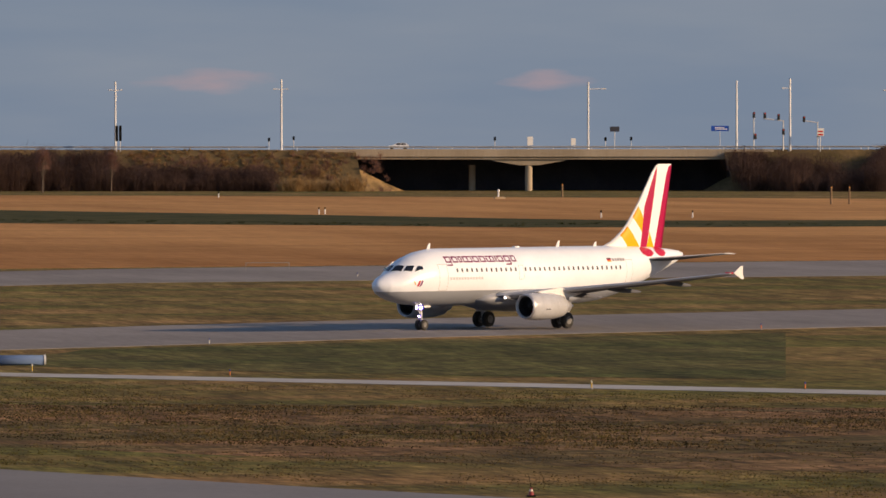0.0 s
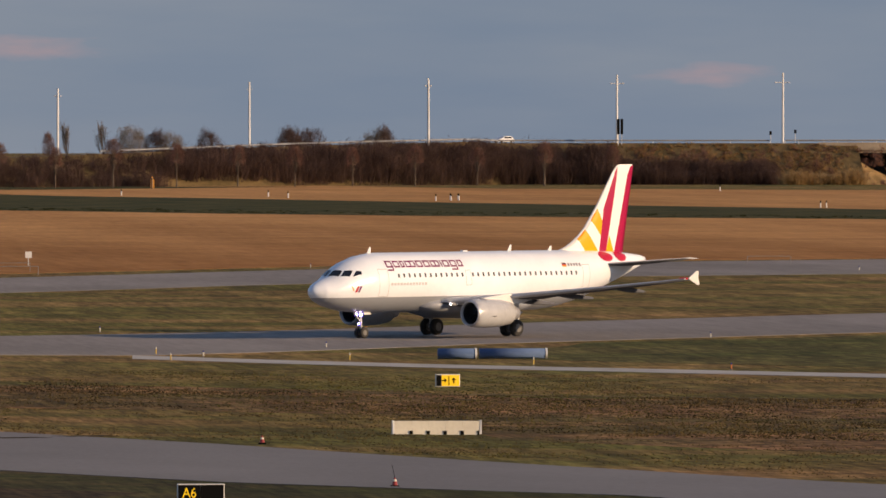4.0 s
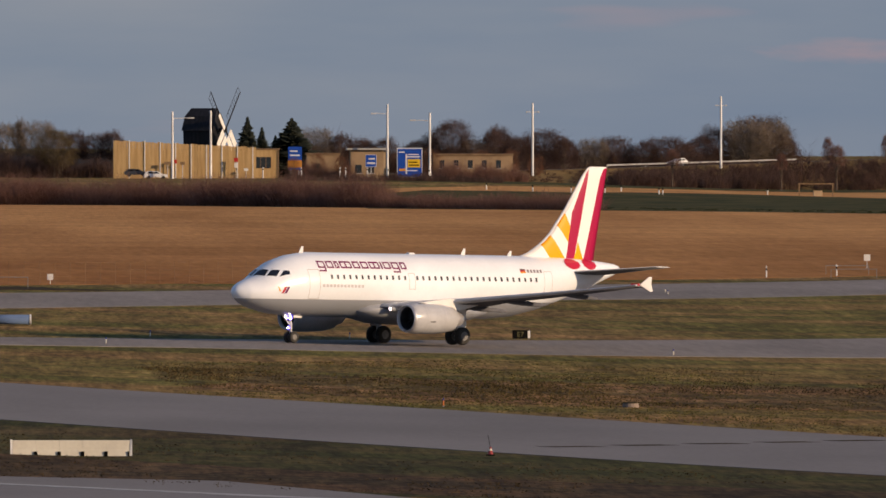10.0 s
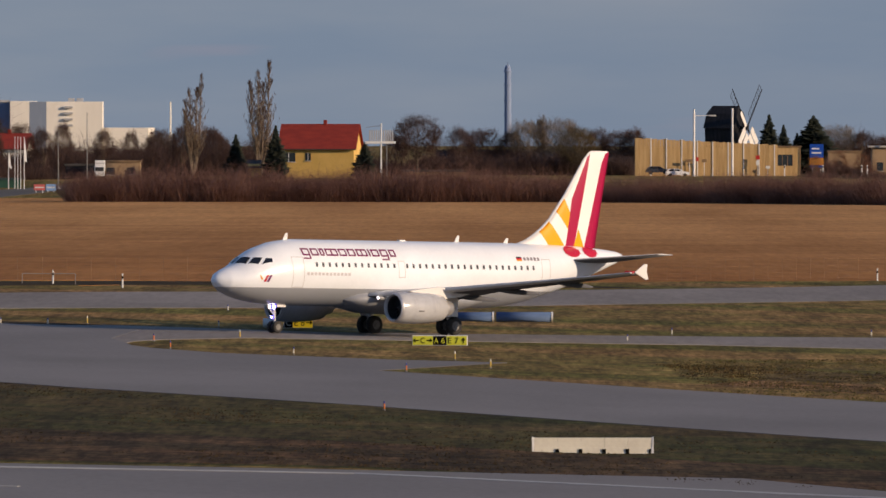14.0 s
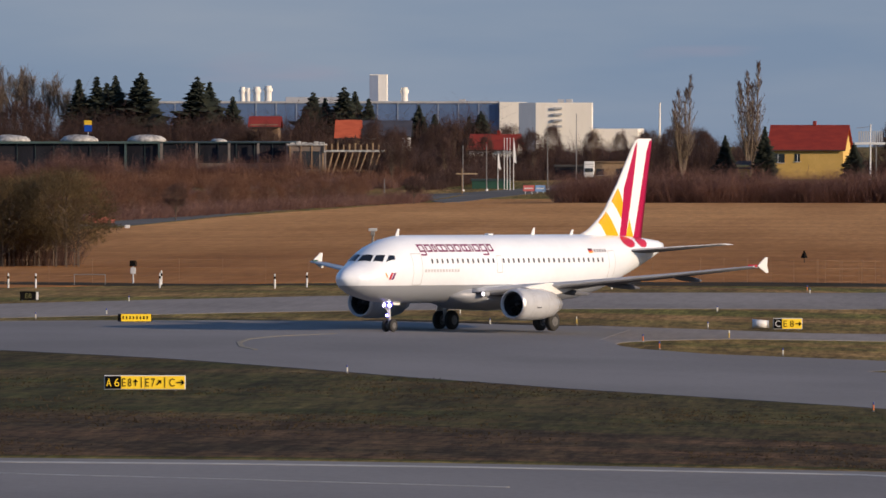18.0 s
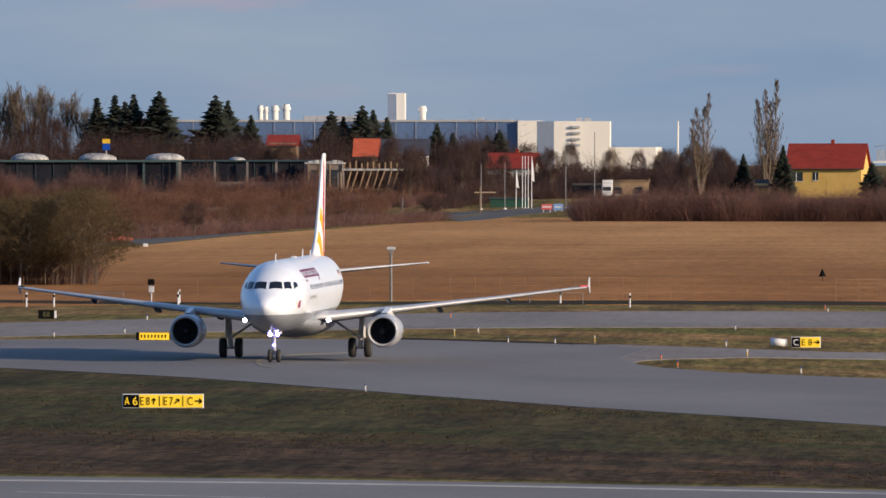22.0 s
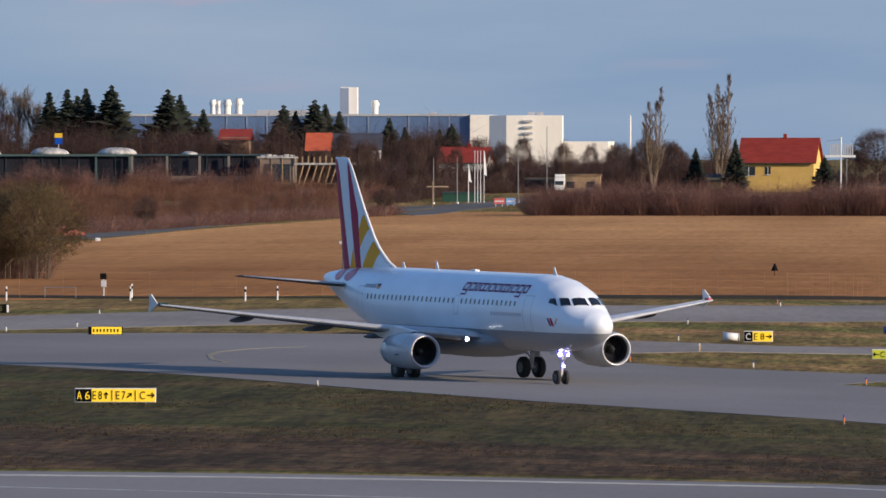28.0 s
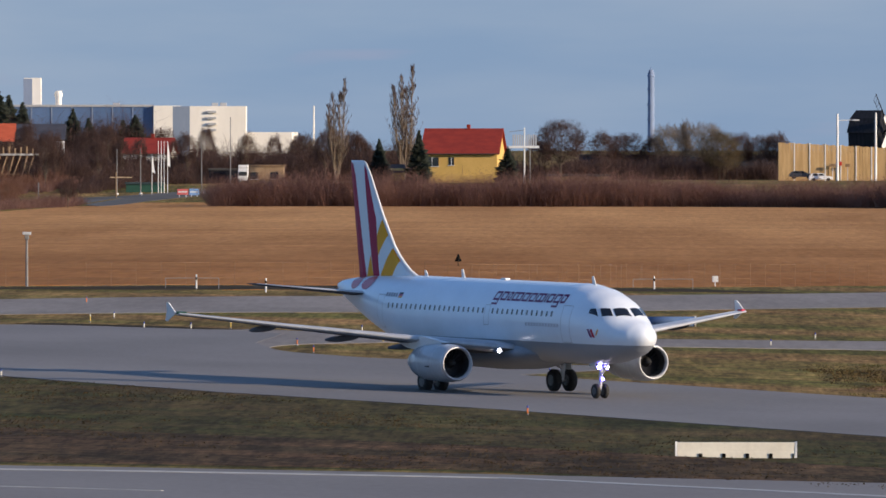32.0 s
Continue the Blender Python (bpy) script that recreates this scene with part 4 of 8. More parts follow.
def round_tree(name, h, wide, low, seed, material, label, twigs=5200, stems=1):
    """A tree or bush with a full rounded crown: curved limbs spread from the trunk to a dome of fine twigs."""
    r = random.Random(seed)
    ob = thing(name, label, "tree" if stems == 1 else "bush")
    wood, verts, faces = bmesh.new(), [], []
    cz, rz = h * (1 + low) / 2, h * (1 - low) / 2
    lobes = [(r.uniform(0, 6.28), r.uniform(-0.7, 1.0), r.uniform(0.10, 0.26)) for _ in range(9)]

    def shell(az, el):
        k = 0.84
        for a, e, g in lobes:
            k += g * max(0.0, math.cos(az - a) * math.cos(el) * math.cos(e) + math.sin(el) * math.sin(e)) ** 6
        return k

    feet = [Vector((r.uniform(-0.25, 0.25), r.uniform(-0.25, 0.25), 0)) * wide * (stems > 1) for _ in range(stems)]
    for f in feet:
        limb(wood, f + Vector((0, 0, -0.2)), f + Vector((0, 0, cz * 0.9)), h * 0.016 / stems ** 0.5, h * 0.006 / stems ** 0.5, 5)
    hubs = []
    for _ in range(46):
        f = r.choice(feet)
        az, el = r.uniform(0, 2 * math.pi), math.asin(r.uniform(-0.6, 1.0))
        k = shell(az, el) * r.uniform(0.62, 0.9)
        tip = Vector((math.cos(az) * math.cos(el) * wide * k, math.sin(az) * math.cos(el) * wide * k, cz + math.sin(el) * rz * k))
        base = h * low * 0.5
        a = f + Vector((0, 0, base + r.uniform(0.25, 0.75) * max(tip.z - base, 0.1)))
        mid = a.lerp(tip, 0.55) + Vector((tip.x, tip.y, 0)) * 0.08 + Vector((0, 0, 0.02 * h))
        limb(wood, a, mid, h * 0.0042, h * 0.0022, 3)
        limb(wood, mid, tip, h * 0.0022, h * 0.0007, 3)
        hubs += [mid.lerp(tip, 0.4), tip]
    # branchlets fork out from the limbs, and fine twigs fill the crown's outer half
    for n in range(twigs // 9):
        az, el = r.uniform(0, 2 * math.pi), math.asin(r.uniform(-0.75 if stems == 1 else -1.0, 1.0))
        k = shell(az, el) * (0.45 + 0.55 * r.random() ** 0.55)
        c = Vector((math.cos(az) * math.cos(el) * wide * k, math.sin(az) * math.cos(el) * wide * k, cz + math.sin(el) * rz * k))
        near = min(r.sample(hubs, 8), key=lambda v: (v - c).length)
        o = near.lerp(c, 0.2)
        out = (c - Vector((0, 0, cz * 0.8))).normalized()
        for m in range(9):
            p = o.lerp(c, r.random()) if m else o
            e = (c - o) * r.uniform(0.5, 0.9) if not m else (out * 0.6 + Vector((r.gauss(0, 0.55), r.gauss(0, 0.55), r.gauss(0.2, 0.45)))) * h * r.uniform(0.025, 0.065)
            s = e.cross(Vector((r.uniform(-1, 1), r.uniform(-1, 1), 0.2))).normalized() * h * 0.0017
            v = len(verts)
            verts += [p - s, p + s, p + e]
            faces.append((v, v + 1, v + 2))
    part("trunk", wood, BARK, ob)
    part("crown", mesh_from("crown", verts, faces, material), None, ob)
    return ob


def plant_tree(name, h, spread, seed, material, label, twigs=260, start=0.10):
    wood, verts, faces = bare_tree(h, spread, seed, twigs, start=start)
    k = h / max(v.z for v in verts)
    verts = [v * k for v in verts]
    for v in wood.verts:
        v.co *= k
    ob = thing(name, label, "tree")
    part("trunk", wood, BARK, ob)
    part("crown", mesh_from("crown", verts, faces, material), None, ob)
    return ob


def poplar(h, seed):
    """A narrow Lombardy poplar: several upright leaders, each with steep twigs."""
    r = random.Random(seed)
    ob = thing("poplar", "tall narrow bare poplar with upright branches", "tree")
    wood, verts, faces = bmesh.new(), [], []
    lead = []
    for k in range(4):
        az = math.pi * (k + 0.2) + r.uniform(-0.5, 0.5)
        off = Vector((math.cos(az), math.sin(az), 0)) * h * (0.06 if k < 2 else 0.025)
        p, top = Vector((0, 0, -0.2)), off * r.uniform(1.2, 1.8) + Vector((0, 0, h * (1.0 if k == 0 else r.uniform(0.72, 0.92))))
        mid = off + Vector((0, 0, h * 0.3))
        limb(wood, p, mid, h * 0.008, h * 0.006, 5)
        limb(wood, mid, top, h * 0.006, h * 0.001, 5)
        lead.append((mid, top))
    for mid, top in lead:
        for _ in range(110):
            u = r.uniform(-0.5, 0.98)
            o = mid.lerp(top, u) if u > 0 else mid * (1 + u)
            az = r.uniform(0, 2 * math.pi)
            reach = h * 0.17 * (1 - max(u, 0)) * r.uniform(0.5, 1.0) + h * 0.02
            q = o + Vector((math.cos(az) * reach * 0.6, math.sin(az) * reach * 0.6, reach * r.uniform(0.9, 1.5)))
            limb(wood, o, q, h * 0.0028, h * 0.0006, 3)
            for _ in range(5):
                v = r.uniform(0.2, 1)
                b = o.lerp(q, v)
                a2 = r.uniform(0, 2 * math.pi)
                tip = b + Vector((math.cos(a2) * 0.4, math.sin(a2) * 0.4, r.uniform(0.6, 1.2))) * h * 0.035
                w = h * 0.002
                k = len(verts)
                verts += [b + Vector((w, 0, 0)), b - Vector((w, 0, 0)), tip]
                faces.append((k, k + 1, k + 2))
    part("trunk", wood, PALE_BARK, ob)
    part("crown", mesh_from("crown", verts, faces, TWIG), None, ob)
    return ob


def conifer(h, wide, seed):
    """A spruce: trunk and whorls of drooping sprays, with an uneven outline."""
    r = random.Random(seed)
    ob = thing("spruce", "dark green spruce tree", "tree")
    part("trunk", tube((0, 0, -0.2), (0, 0, h * 0.97), h * 0.02, 0.02, 7), BARK, ob)
    verts, faces = [], []
    z = h * 0.05
    while z < h * 0.98:
        u = z / h
        reach = wide * (min(0.95, 1.5 * (1 - u) ** 1.05) if u > 0.12 else 0.8) * r.uniform(0.62, 1.12) + 0.2
        for k in range(40):
            az = r.uniform(0, 2 * math.pi)
            c, s = math.cos(az), math.sin(az)
            ln = reach * r.uniform(0.4, 1.15)
            zz = min(z + r.uniform(-0.035, 0.035) * h, h * 0.985)
            tipz = zz - ln * r.uniform(0.1, 0.4)
            w = ln * 0.26
            k0 = len(verts)
            verts += [(0, 0, zz + 0.018 * h), (c * ln * 0.55 - s * w, s * ln * 0.55 + c * w, zz - ln * 0.1), (c * ln, s * ln, tipz + ln * 0.16), (c * ln * 0.55 + s * w, s * ln * 0.55 - c * w, zz - ln * 0.22)]
            faces += [(k0, k0 + 1, k0 + 2), (k0, k0 + 2, k0 + 3)]
        z += h * 0.028
    part("crown", mesh_from("crown", verts, faces, NEEDLE), None, ob)
    return ob


def on(p, rz=0.0, dz=0.0):
    return pose(p[0], p[1], land(*p) + dz, 0, 0, rz)


# tree models, copied to their places
TREES = [round_tree("tree", 10.0, 3.6, 0.16, 11, TWIG, "round-crowned leafless brown tree", 9000), round_tree("tree", 10.0, 4.2, 0.14, 12, TWIG_GREY, "leafless tree with fine grey twigs", 10000),
         round_tree("tree", 10.0, 4.7, 0.12, 13, TWIG, "broad leafless tree with a dense crown", 13000), round_tree("tree", 10.0, 1.75, 0.36, 14, TWIG_RED, "slender leafless young tree with an oval crown", 3600), plant_tree("tree", 10.0, 0.36, 15, TWIG_GREY, "tall upright leafless tree with open grey branches", 75, 0.3)]
BUSH = round_tree("willow_bush", 10.0, 5.4, 0.02, 16, TWIG_OLIVE, "spreading willow bush with olive buds at the field corner", 15000, 7)
CONIFERS = [conifer(10.0, 3.1, 21), conifer(10.0, 3.7, 22), conifer(10.0, 2.7, 23)]
placed = set()


def stand(model, p, h, rz=0.0, label="", wide=1.0):
    """Puts a copy of a ten-metre model at p with height h; the first use takes the model itself."""
    s = h / 10.0
    m = on(p, rz)
    ob = model if model.name not in placed else copy_thing(model, m)
    placed.add(model.name)
    ob.matrix_basis = m @ Matrix.Diagonal((s * wide, s * wide, s, 1))
    return tagged(ob, label)


# ---------- the main road on its embankment, and the bridge ----------
EARTH = mat("embankment_grass", (0.085, 0.064, 0.030), (0.175, 0.120, 0.058), 0.12, (1, 0.6, 1), 1.0, bump=0.6, fine=1.2, spec=0.05)
CONE_EARTH = mat("dry_bank_earth", (0.17, 0.115, 0.055), (0.38, 0.25, 0.12), 0.35, (1, 0.6, 1), 1.0, bump=0.8, fine=2.0, spec=0.05)
# Concrete coloured as dark as the shade under the bridge.
UNDERPASS_SHADE = mat("shade_dark_concrete", (0.075, 0.080, 0.105), (0.105, 0.110, 0.140), 0.2, rough=0.95, spec=0.05)
FASCIA = mat("bridge_concrete", (0.33, 0.27, 0.195), (0.43, 0.355, 0.265), 0.15, (1, 1, 0.3), 0.9, bump=0.2, fine=2.0, spec=0.1)
GALV = mat("galvanised_steel", (0.62, 0.62, 0.61), (0.50, 0.50, 0.50), 0.8, rough=0.5, metal=0.1)
POLE = mat("lamp_pole_aluminium", (0.74, 0.74, 0.72), (0.64, 0.64, 0.63), 0.6, rough=0.5, metal=0.05)
RAIL = mat("weathered_rail_steel", (0.24, 0.236, 0.23), (0.16, 0.158, 0.155), 0.3, rough=0.6, metal=0.1)
RAIL_PALE = mat("dull_guard_rail_steel", (0.36, 0.36, 0.36), (0.27, 0.27, 0.27), 0.3, rough=0.6, metal=0.1)
BLACK = mat("black_plastic", (0.012, 0.012, 0.013), (0.02, 0.02, 0.02), 2.0, rough=0.6)
SIGN_BLUE = mat("sign_blue", (0.005, 0.060, 0.36), (0.007, 0.075, 0.40), 0.8, rough=0.6, spec=0.2)
SIGN_WHITE = mat("sign_white", (0.72, 0.72, 0.70), (0.65, 0.65, 0.63), 1.0, rough=0.5)
SIGN_YELLOW = mat("sign_yellow", (0.78, 0.50, 0.02), (0.72, 0.46, 0.02), 2.0, rough=0.5)
SIGN_ORANGE = mat("sign_orange", (0.62, 0.25, 0.03), rough=0.5)
SIGN_BLACK = mat("sign_black", (0.008, 0.008, 0.008), rough=0.9, spec=0.03)
LAMP_RED = mat("red_plastic", (0.45, 0.02, 0.015), rough=0.5)

DRY_GRASS = mat("slope_grass", (0.25, 0.16, 0.072), (0.41, 0.265, 0.125), 0.15, rough=1.0, fine=2.0, spec=0.05)
scatter(DRY_GRASS)
# the road's line and height: along the bridge, then down to the mill
ROAD = [((640, 2700), 8.7), ((460.9, 2621.8), 8.6), ((369.6, 2634.2), 8.5), ((278.2, 2645.4), 8.5), ((270.8, 2634.1), 8.8), ((233.3, 2609.6), 8.0), ((163.7, 2554.8), 5.6), ((112.5, 2497.5), 4.3), ((79.7, 2463.7), 3.6), ((57, 2519.4), 3.2), ((0, 2680), 3.1), ((-130.8, 2857), 3.1), ((-400, 3000), 3.1)]


def road_strip(name, side0, side1, drop0, drop1, material, label, category, x_from=None, x_to=None, thick=0.0):
    """A band along the road between two side offsets (towards the far side positive), each with its own drop."""
    pts = []
    for (a, za), (b, zb) in zip(ROAD, ROAD[1:]):
        n = max(1, int(math.dist(a, b) // 12))
        for i in range(n):
            u = i / n
            pts.append((a[0] + (b[0] - a[0]) * u, a[1] + (b[1] - a[1]) * u, za + (zb - za) * u))
    pts.append((*ROAD[-1][0], ROAD[-1][1]))
    if x_from is not None:
        ends = []
        for a, b in zip(pts, pts[1:]):
            for xe in (x_from, x_to):
                if b[0] < xe <= a[0]:
                    u = (a[0] - xe) / (a[0] - b[0])
                    ends.append(tuple(p + (q - p) * u for p, q in zip(a, b)))
        pts = sorted([p for p in pts if x_from < p[0] < x_to] + ends, reverse=True)
    verts, faces = [], []
    for x, y, z in pts:
        for s, d in ((side0, drop0), (side1, drop1)):
            verts.append((x, y + s, d(x, y + s, z) if callable(d) else z + d))
    for i in range(len(pts) - 1):
        faces.append((2 * i, 2 * i + 1, 2 * i + 3, 2 * i + 2))
    return tagged(new(name, mesh_from(name, verts, faces, material, True)), label, category, kind="structure"), pts


def to_land(x, y, z):
    return land(x, y) - 0.3


BR_L, BR_R = 349.6, 429.5
road_strip("main_road", 1.0, 24.0, 0.0, 0.0, TAR, "raised asphalt main road with guard rails", "road")
for nm, x0, x1 in (("embankment_west", -1000, BR_L + 2), ("embankment_east", BR_R - 2, 2000)):
    road_strip(nm, -14.0, 1.0, to_land, 0.02, EARTH, "grassy embankment slope below the main road", "embankment", x0, x1)
    road_strip(nm + "_back", 24.0, 40.0, 0.02, to_land, EARTH, "far slope of the road embankment", "embankment", x0, x1)


def road_z(x):
    for (a, za), (b, zb) in zip(ROAD, ROAD[1:]):
        if b[0] <= x <= a[0]:
            u = (a[0] - x) / (a[0] - b[0])
            return za + (zb - za) * u, a[1] + (b[1] - a[1]) * u
    return ROAD[-1][1], ROAD[-1][0][1]


def bridge():
    ob = thing("road_bridge", "long concrete road bridge with flared piers over an underpass", "bridge")
    y0, y1 = 2658.0, 2686.0
    zt = 8.45
    part("deck", box(BR_L - 6, BR_R + 9, y0 + 0.4, y1, zt - 1.9, zt - 0.05, 0.05), FASCIA, ob)
    part("parapet", box(BR_L - 6, BR_R + 9, y0, y0 + 0.45, zt - 1.35, zt + 0.25, 0.05), FASCIA, ob, "sunlit concrete parapet edge")
    part("abutment", box(BR_L - 3.5, BR_L + 1.2, y0 + 0.6, y1, -0.5, zt - 1.9, 0.03), FASCIA, ob)
    # East abutment and an added closing wall, both with shade in their colour.
    part("abutment", box(BR_R, BR_R + 5.0, y0 + 0.6, y1, -0.5, zt - 1.9, 0.03), UNDERPASS_SHADE, ob)
    part("added_back_wall", box(BR_L - 3, BR_R + 5, y1 - 1.2, y1 - 0.1, -0.5, zt - 1.9), UNDERPASS_SHADE, ob, "wall added to close the underpass, coloured dark as shade")
    for px, hw in ((387.6, 0.75), (375.9, 0.7)):
        yy = 2659.6 if hw > 0.72 else 2668
        part("pier", tube((px, yy, -0.3), (px, yy, zt - 3.1), hw, hw, 16), FASCIA, ob)
        prof = [(-7.6, zt - 1.95), (7.6, zt - 1.95), (7.6, zt - 2.15), (2.0, zt - 3.1), (-2.0, zt - 3.1), (-7.6, zt - 2.15)]
        if hw > 0.72:
            part("crosshead", loft([[(px + a, yy + d, z) for a, z in prof] for d in (-0.8, 0.8)]), FASCIA, ob)
    # sloped wing walls at both ends
    for x, s in ((BR_R + 0.2, 1),):
        part("wing_wall", loft([[(x + s * a, y0 + d, z) for a, z in ((0, 6.4), (4.6, 6.4), (0, 3.2))] for d in (0.0, 0.5)]), SIGN_WHITE, ob, "pale sloped wing wall")
    part("wing_wall", loft([[(BR_L - a, y0 + d, z) for a, z in ((-1.4, 6.4), (3.0, 6.4), (2.0, 5.6), (-1.4, 4.6))] for d in (0.0, 0.5)]), SIGN_WHITE, ob, "pale wing wall")
    return ob


span = road_z(BR_L), road_z(BR_R)
BR_TURN = math.atan2(span[1][1] - span[0][1], BR_R - BR_L)
bridge().matrix_basis = Matrix.Translation((BR_L, span[0][1] + 0.2, 0)) @ Matrix.Rotation(BR_TURN, 4, "Z") @ Matrix.Translation((-BR_L, -2658.0, 0))


def earth_cone(cx, side, label, soil):
    """A quarter cone of earth that ends an embankment; side 1 falls to the right, -1 to the left."""
    z, cy = road_z(cx)
    verts, faces = [], []
    n, m = 14, 8
    for i in range(n + 1):
        ang = radians(-35 + 140 * i / n)
        for j in range(m + 1):
            r = j / m
            k = 1 + 0.05 * math.sin(i * 2.1 + j)
            x, y = cx + side * 16.0 * r * math.sin(ang) * k, cy + 1.0 - 15.0 * r * math.cos(ang)
            verts.append((x, y, max(z - 0.05 - (z - 0.05) * r ** 0.95 + 0.25 * math.sin(3 * i + 1.7 * j) * r * (1 - r), -0.1)))
    for i in range(n):
        for j in range(m):
            a = i * (m + 1) + j
            faces.append((a, a + 1, a + m + 2, a + m + 1))
    tagged(new("earth_cone", mesh_from("earth_cone", verts, faces, soil, True)), label, "embankment", kind="structure")


earth_cone(BR_L - 4.5, 1, "earth cone with dry grass beside the bridge", CONE_EARTH)
earth_cone(BR_R + 9.5, -1, "earth cone with dark grass beside the bridge", EARTH)


def slope_z(x, y):
    z, yr = road_z(x)
    u = min(max((y - (yr - 14)) / 15, 0), 1)
    return land(x, y) + (z - land(x, y)) * u


def guard_rail(x0, x1, off, kind_label):
    """A steel guard rail along the road: a W-beam and posts."""
    ob = thing("guard_rail", kind_label, "guard rail", group="guard rails on the main road")
    pts = []
    x = x0
    while x < x1:
        z, y = road_z(x)
        pts.append((x, y + off, z))
        x += 8.0
    for (a, b) in zip(pts, pts[1:]):
        bm = loft([[(p[0], p[1] + d, p[2] + h) for d, h in ((0, 0.45), (-0.08, 0.53), (0, 0.61), (-0.08, 0.69), (0, 0.77), (0.03, 0.77), (0.03, 0.45))] for p in (a, b)])
        part("rail", bm, RAIL_PALE, ob)
        part("post", box(a[0] - 0.07, a[0] + 0.07, a[1] + 0.03, a[1] + 0.15, a[2] - 0.2, a[2] + 0.72), GALV, ob)
    return ob


xr = 119.1
guard_rail(xr, 161.7, 1.3, "galvanised guard rail beside the slip road")
guard_rail(189.6, BR_L - 10, 1.3, "long galvanised guard rail along the embankment")
guard_rail(BR_L - 10, BR_R + 10, 0.6, "galvanised guard rail on the bridge edge")
guard_rail(BR_R + 12, 470, 1.3, "galvanised guard rail beyond the bridge")
guard_rail(BR_L - 10, 470, 22.5, "galvanised guard rail on the far side of the road")


def lamp_pole(p, z, h, arms, group="street lamps along the main road", r=0.25, paint=None):
    """A tapered mast with short arms; arms: (height share, reach to the right, metres)."""
    ob = thing("street_lamp", "tall pale metal street lamp mast", "street lamp", pose(p[0], p[1], z), group)
    part("mast", tube((0, 0, -0.4), (0, 0, h), r, r * 0.75, 10), paint or POLE, ob)
    part("base_plate", tube((0, 0, -0.1), (0, 0, 0.25), 0.3, 0.26, 10), GALV, ob)
    for share, reach in arms:
        a = part("arm", tube((0, 0, h * share), (reach, 0, h * share + 0.1), 0.09, 0.07, 6), POLE, ob)
        part("lamp_head", box(min(reach, reach * 1.45), max(reach, reach * 1.45), -0.2, 0.2, h * share - 0.06, h * share + 0.2, 0.04), GALV, a)
    return ob


for p, z, h, arms in (((302.6, 2647.8), 8.5, 14.4, ((0.87, 1.0), (0.87, -1.0))), ((336.9, 2643.6), 8.5, 14.8, ((0.86, 1.0), (0.86, -1.2))), ((400.2, 2634.8), 8.5, 14.2, ((0.90, 2.6),)), ((431.2, 2632.9), 8.5, 14.5, ()),
                      ((441.2, 2625.2), 8.6, 14.9, ((0.86, -1.2),)), ((462.3, 2621.6), 8.6, 14.4, ((0.86, -1.4),)), ((263, 2647), 8.6, 13.6, ((0.88, 0.5), (0.88, -0.5))), ((261.1, 2627.1), 8.6, 13.2, ((0.89, 0.4), (0.89, -0.4))),
                      ((222.6, 2610.5), 7.9, 13.4, ((0.88, 0.4), (0.88, -0.4))), ((181.4, 2583.6), 6.3, 13.6, ((0.88, 0.5), (0.88, -0.5))), ((142.6, 2526), 4.9, 13.9, ((0.86, 0.8), (0.86, -0.8))), ((102.5, 2457.9), 3.7, 13.6, ((0.87, 0.9), (0.87, -0.9))),
                      ((74, 2438.9), 3.2, 13.8, ((0.87, -2.2),)), ((81.4, 2418.6), 3.2, 12.2, ((0.88, -2.6),)), ((32.2, 2379.8), 3.0, 12.6, ((0.90, 2.8),)), ((39.4, 2384.7), 3.0, 12.8, ())):
    lamp_pole(p, z - 0.1, h, arms)


def traffic_light(p, z, h, reach, heads):
    ob = thing("traffic_light", "black traffic light on a grey bent mast", "traffic light", pose(p[0], p[1], z), "traffic lights at the junction")
    part("mast", tube((0, 0, -0.3), (0, 0, h), 0.14, 0.11, 8), GALV, ob)
    if reach:
        part("arm", tube((0, 0, h - 0.1), (reach, 0, h + 0.35), 0.10, 0.08, 8), GALV, ob)
    for hx, hz in heads:
        hd = part("signal_head", box(hx - 0.28, hx + 0.28, -0.35, -0.05, hz - 0.6, hz + 0.6, 0.06), BLACK, ob)
        for k in range(3):
            part("lens", tube((hx, -0.36, hz + 0.38 - 0.38 * k), (hx, -0.44, hz + 0.38 - 0.38 * k), 0.13, 0.15, 10), LAMP_RED if k == 0 else BLACK, hd)
    return ob


traffic_light((439.8, 2625.4), 8.5, 6.2, -4.2, ((-3.9, 7.2), (-1.0, 6.9), (0.0, 3.8)))
traffic_light((447.2, 2626.2), 8.5, 5.8, -2.9, ((-2.9, 6.4), (0.1, 3.3)))
traffic_light((436.7, 2644.2), 8.5, 7.9, 0, ((0.0, 7.3), (0.3, 2.8)))




def road_sign(p, z, w, h, leg, face, label, legs=2, border=None, panels=(), name="road_sign"):
    """A sign board on legs: board, border, coloured panels, legs. It faces the airfield."""
    ob = thing(name, label, "road sign", pose(p[0], p[1], z))
    part("board", box(-w / 2, w / 2, 0, 0.1, leg, leg + h, 0.02), border or face, ob)
    part("face", box(-w / 2 + 0.03 * w, w / 2 - 0.03 * w, -0.02, 0.0, leg + 0.03 * h, leg + h * 0.97), face, ob)
    for x0, x1, z0, z1, m in panels:
        part("panel", box(-w / 2 + x0 * w, -w / 2 + x1 * w, -0.035, -0.02, leg + z0 * h, leg + z1 * h), m, ob)
    for k in range(legs):
        x = 0 if legs == 1 else (-0.3 + 0.6 * k / (legs - 1)) * w
        part("leg", tube((x, 0.16, -0.3), (x, 0.16, leg + h * 0.9), 0.07, sides=8), GALV, ob)
    return ob


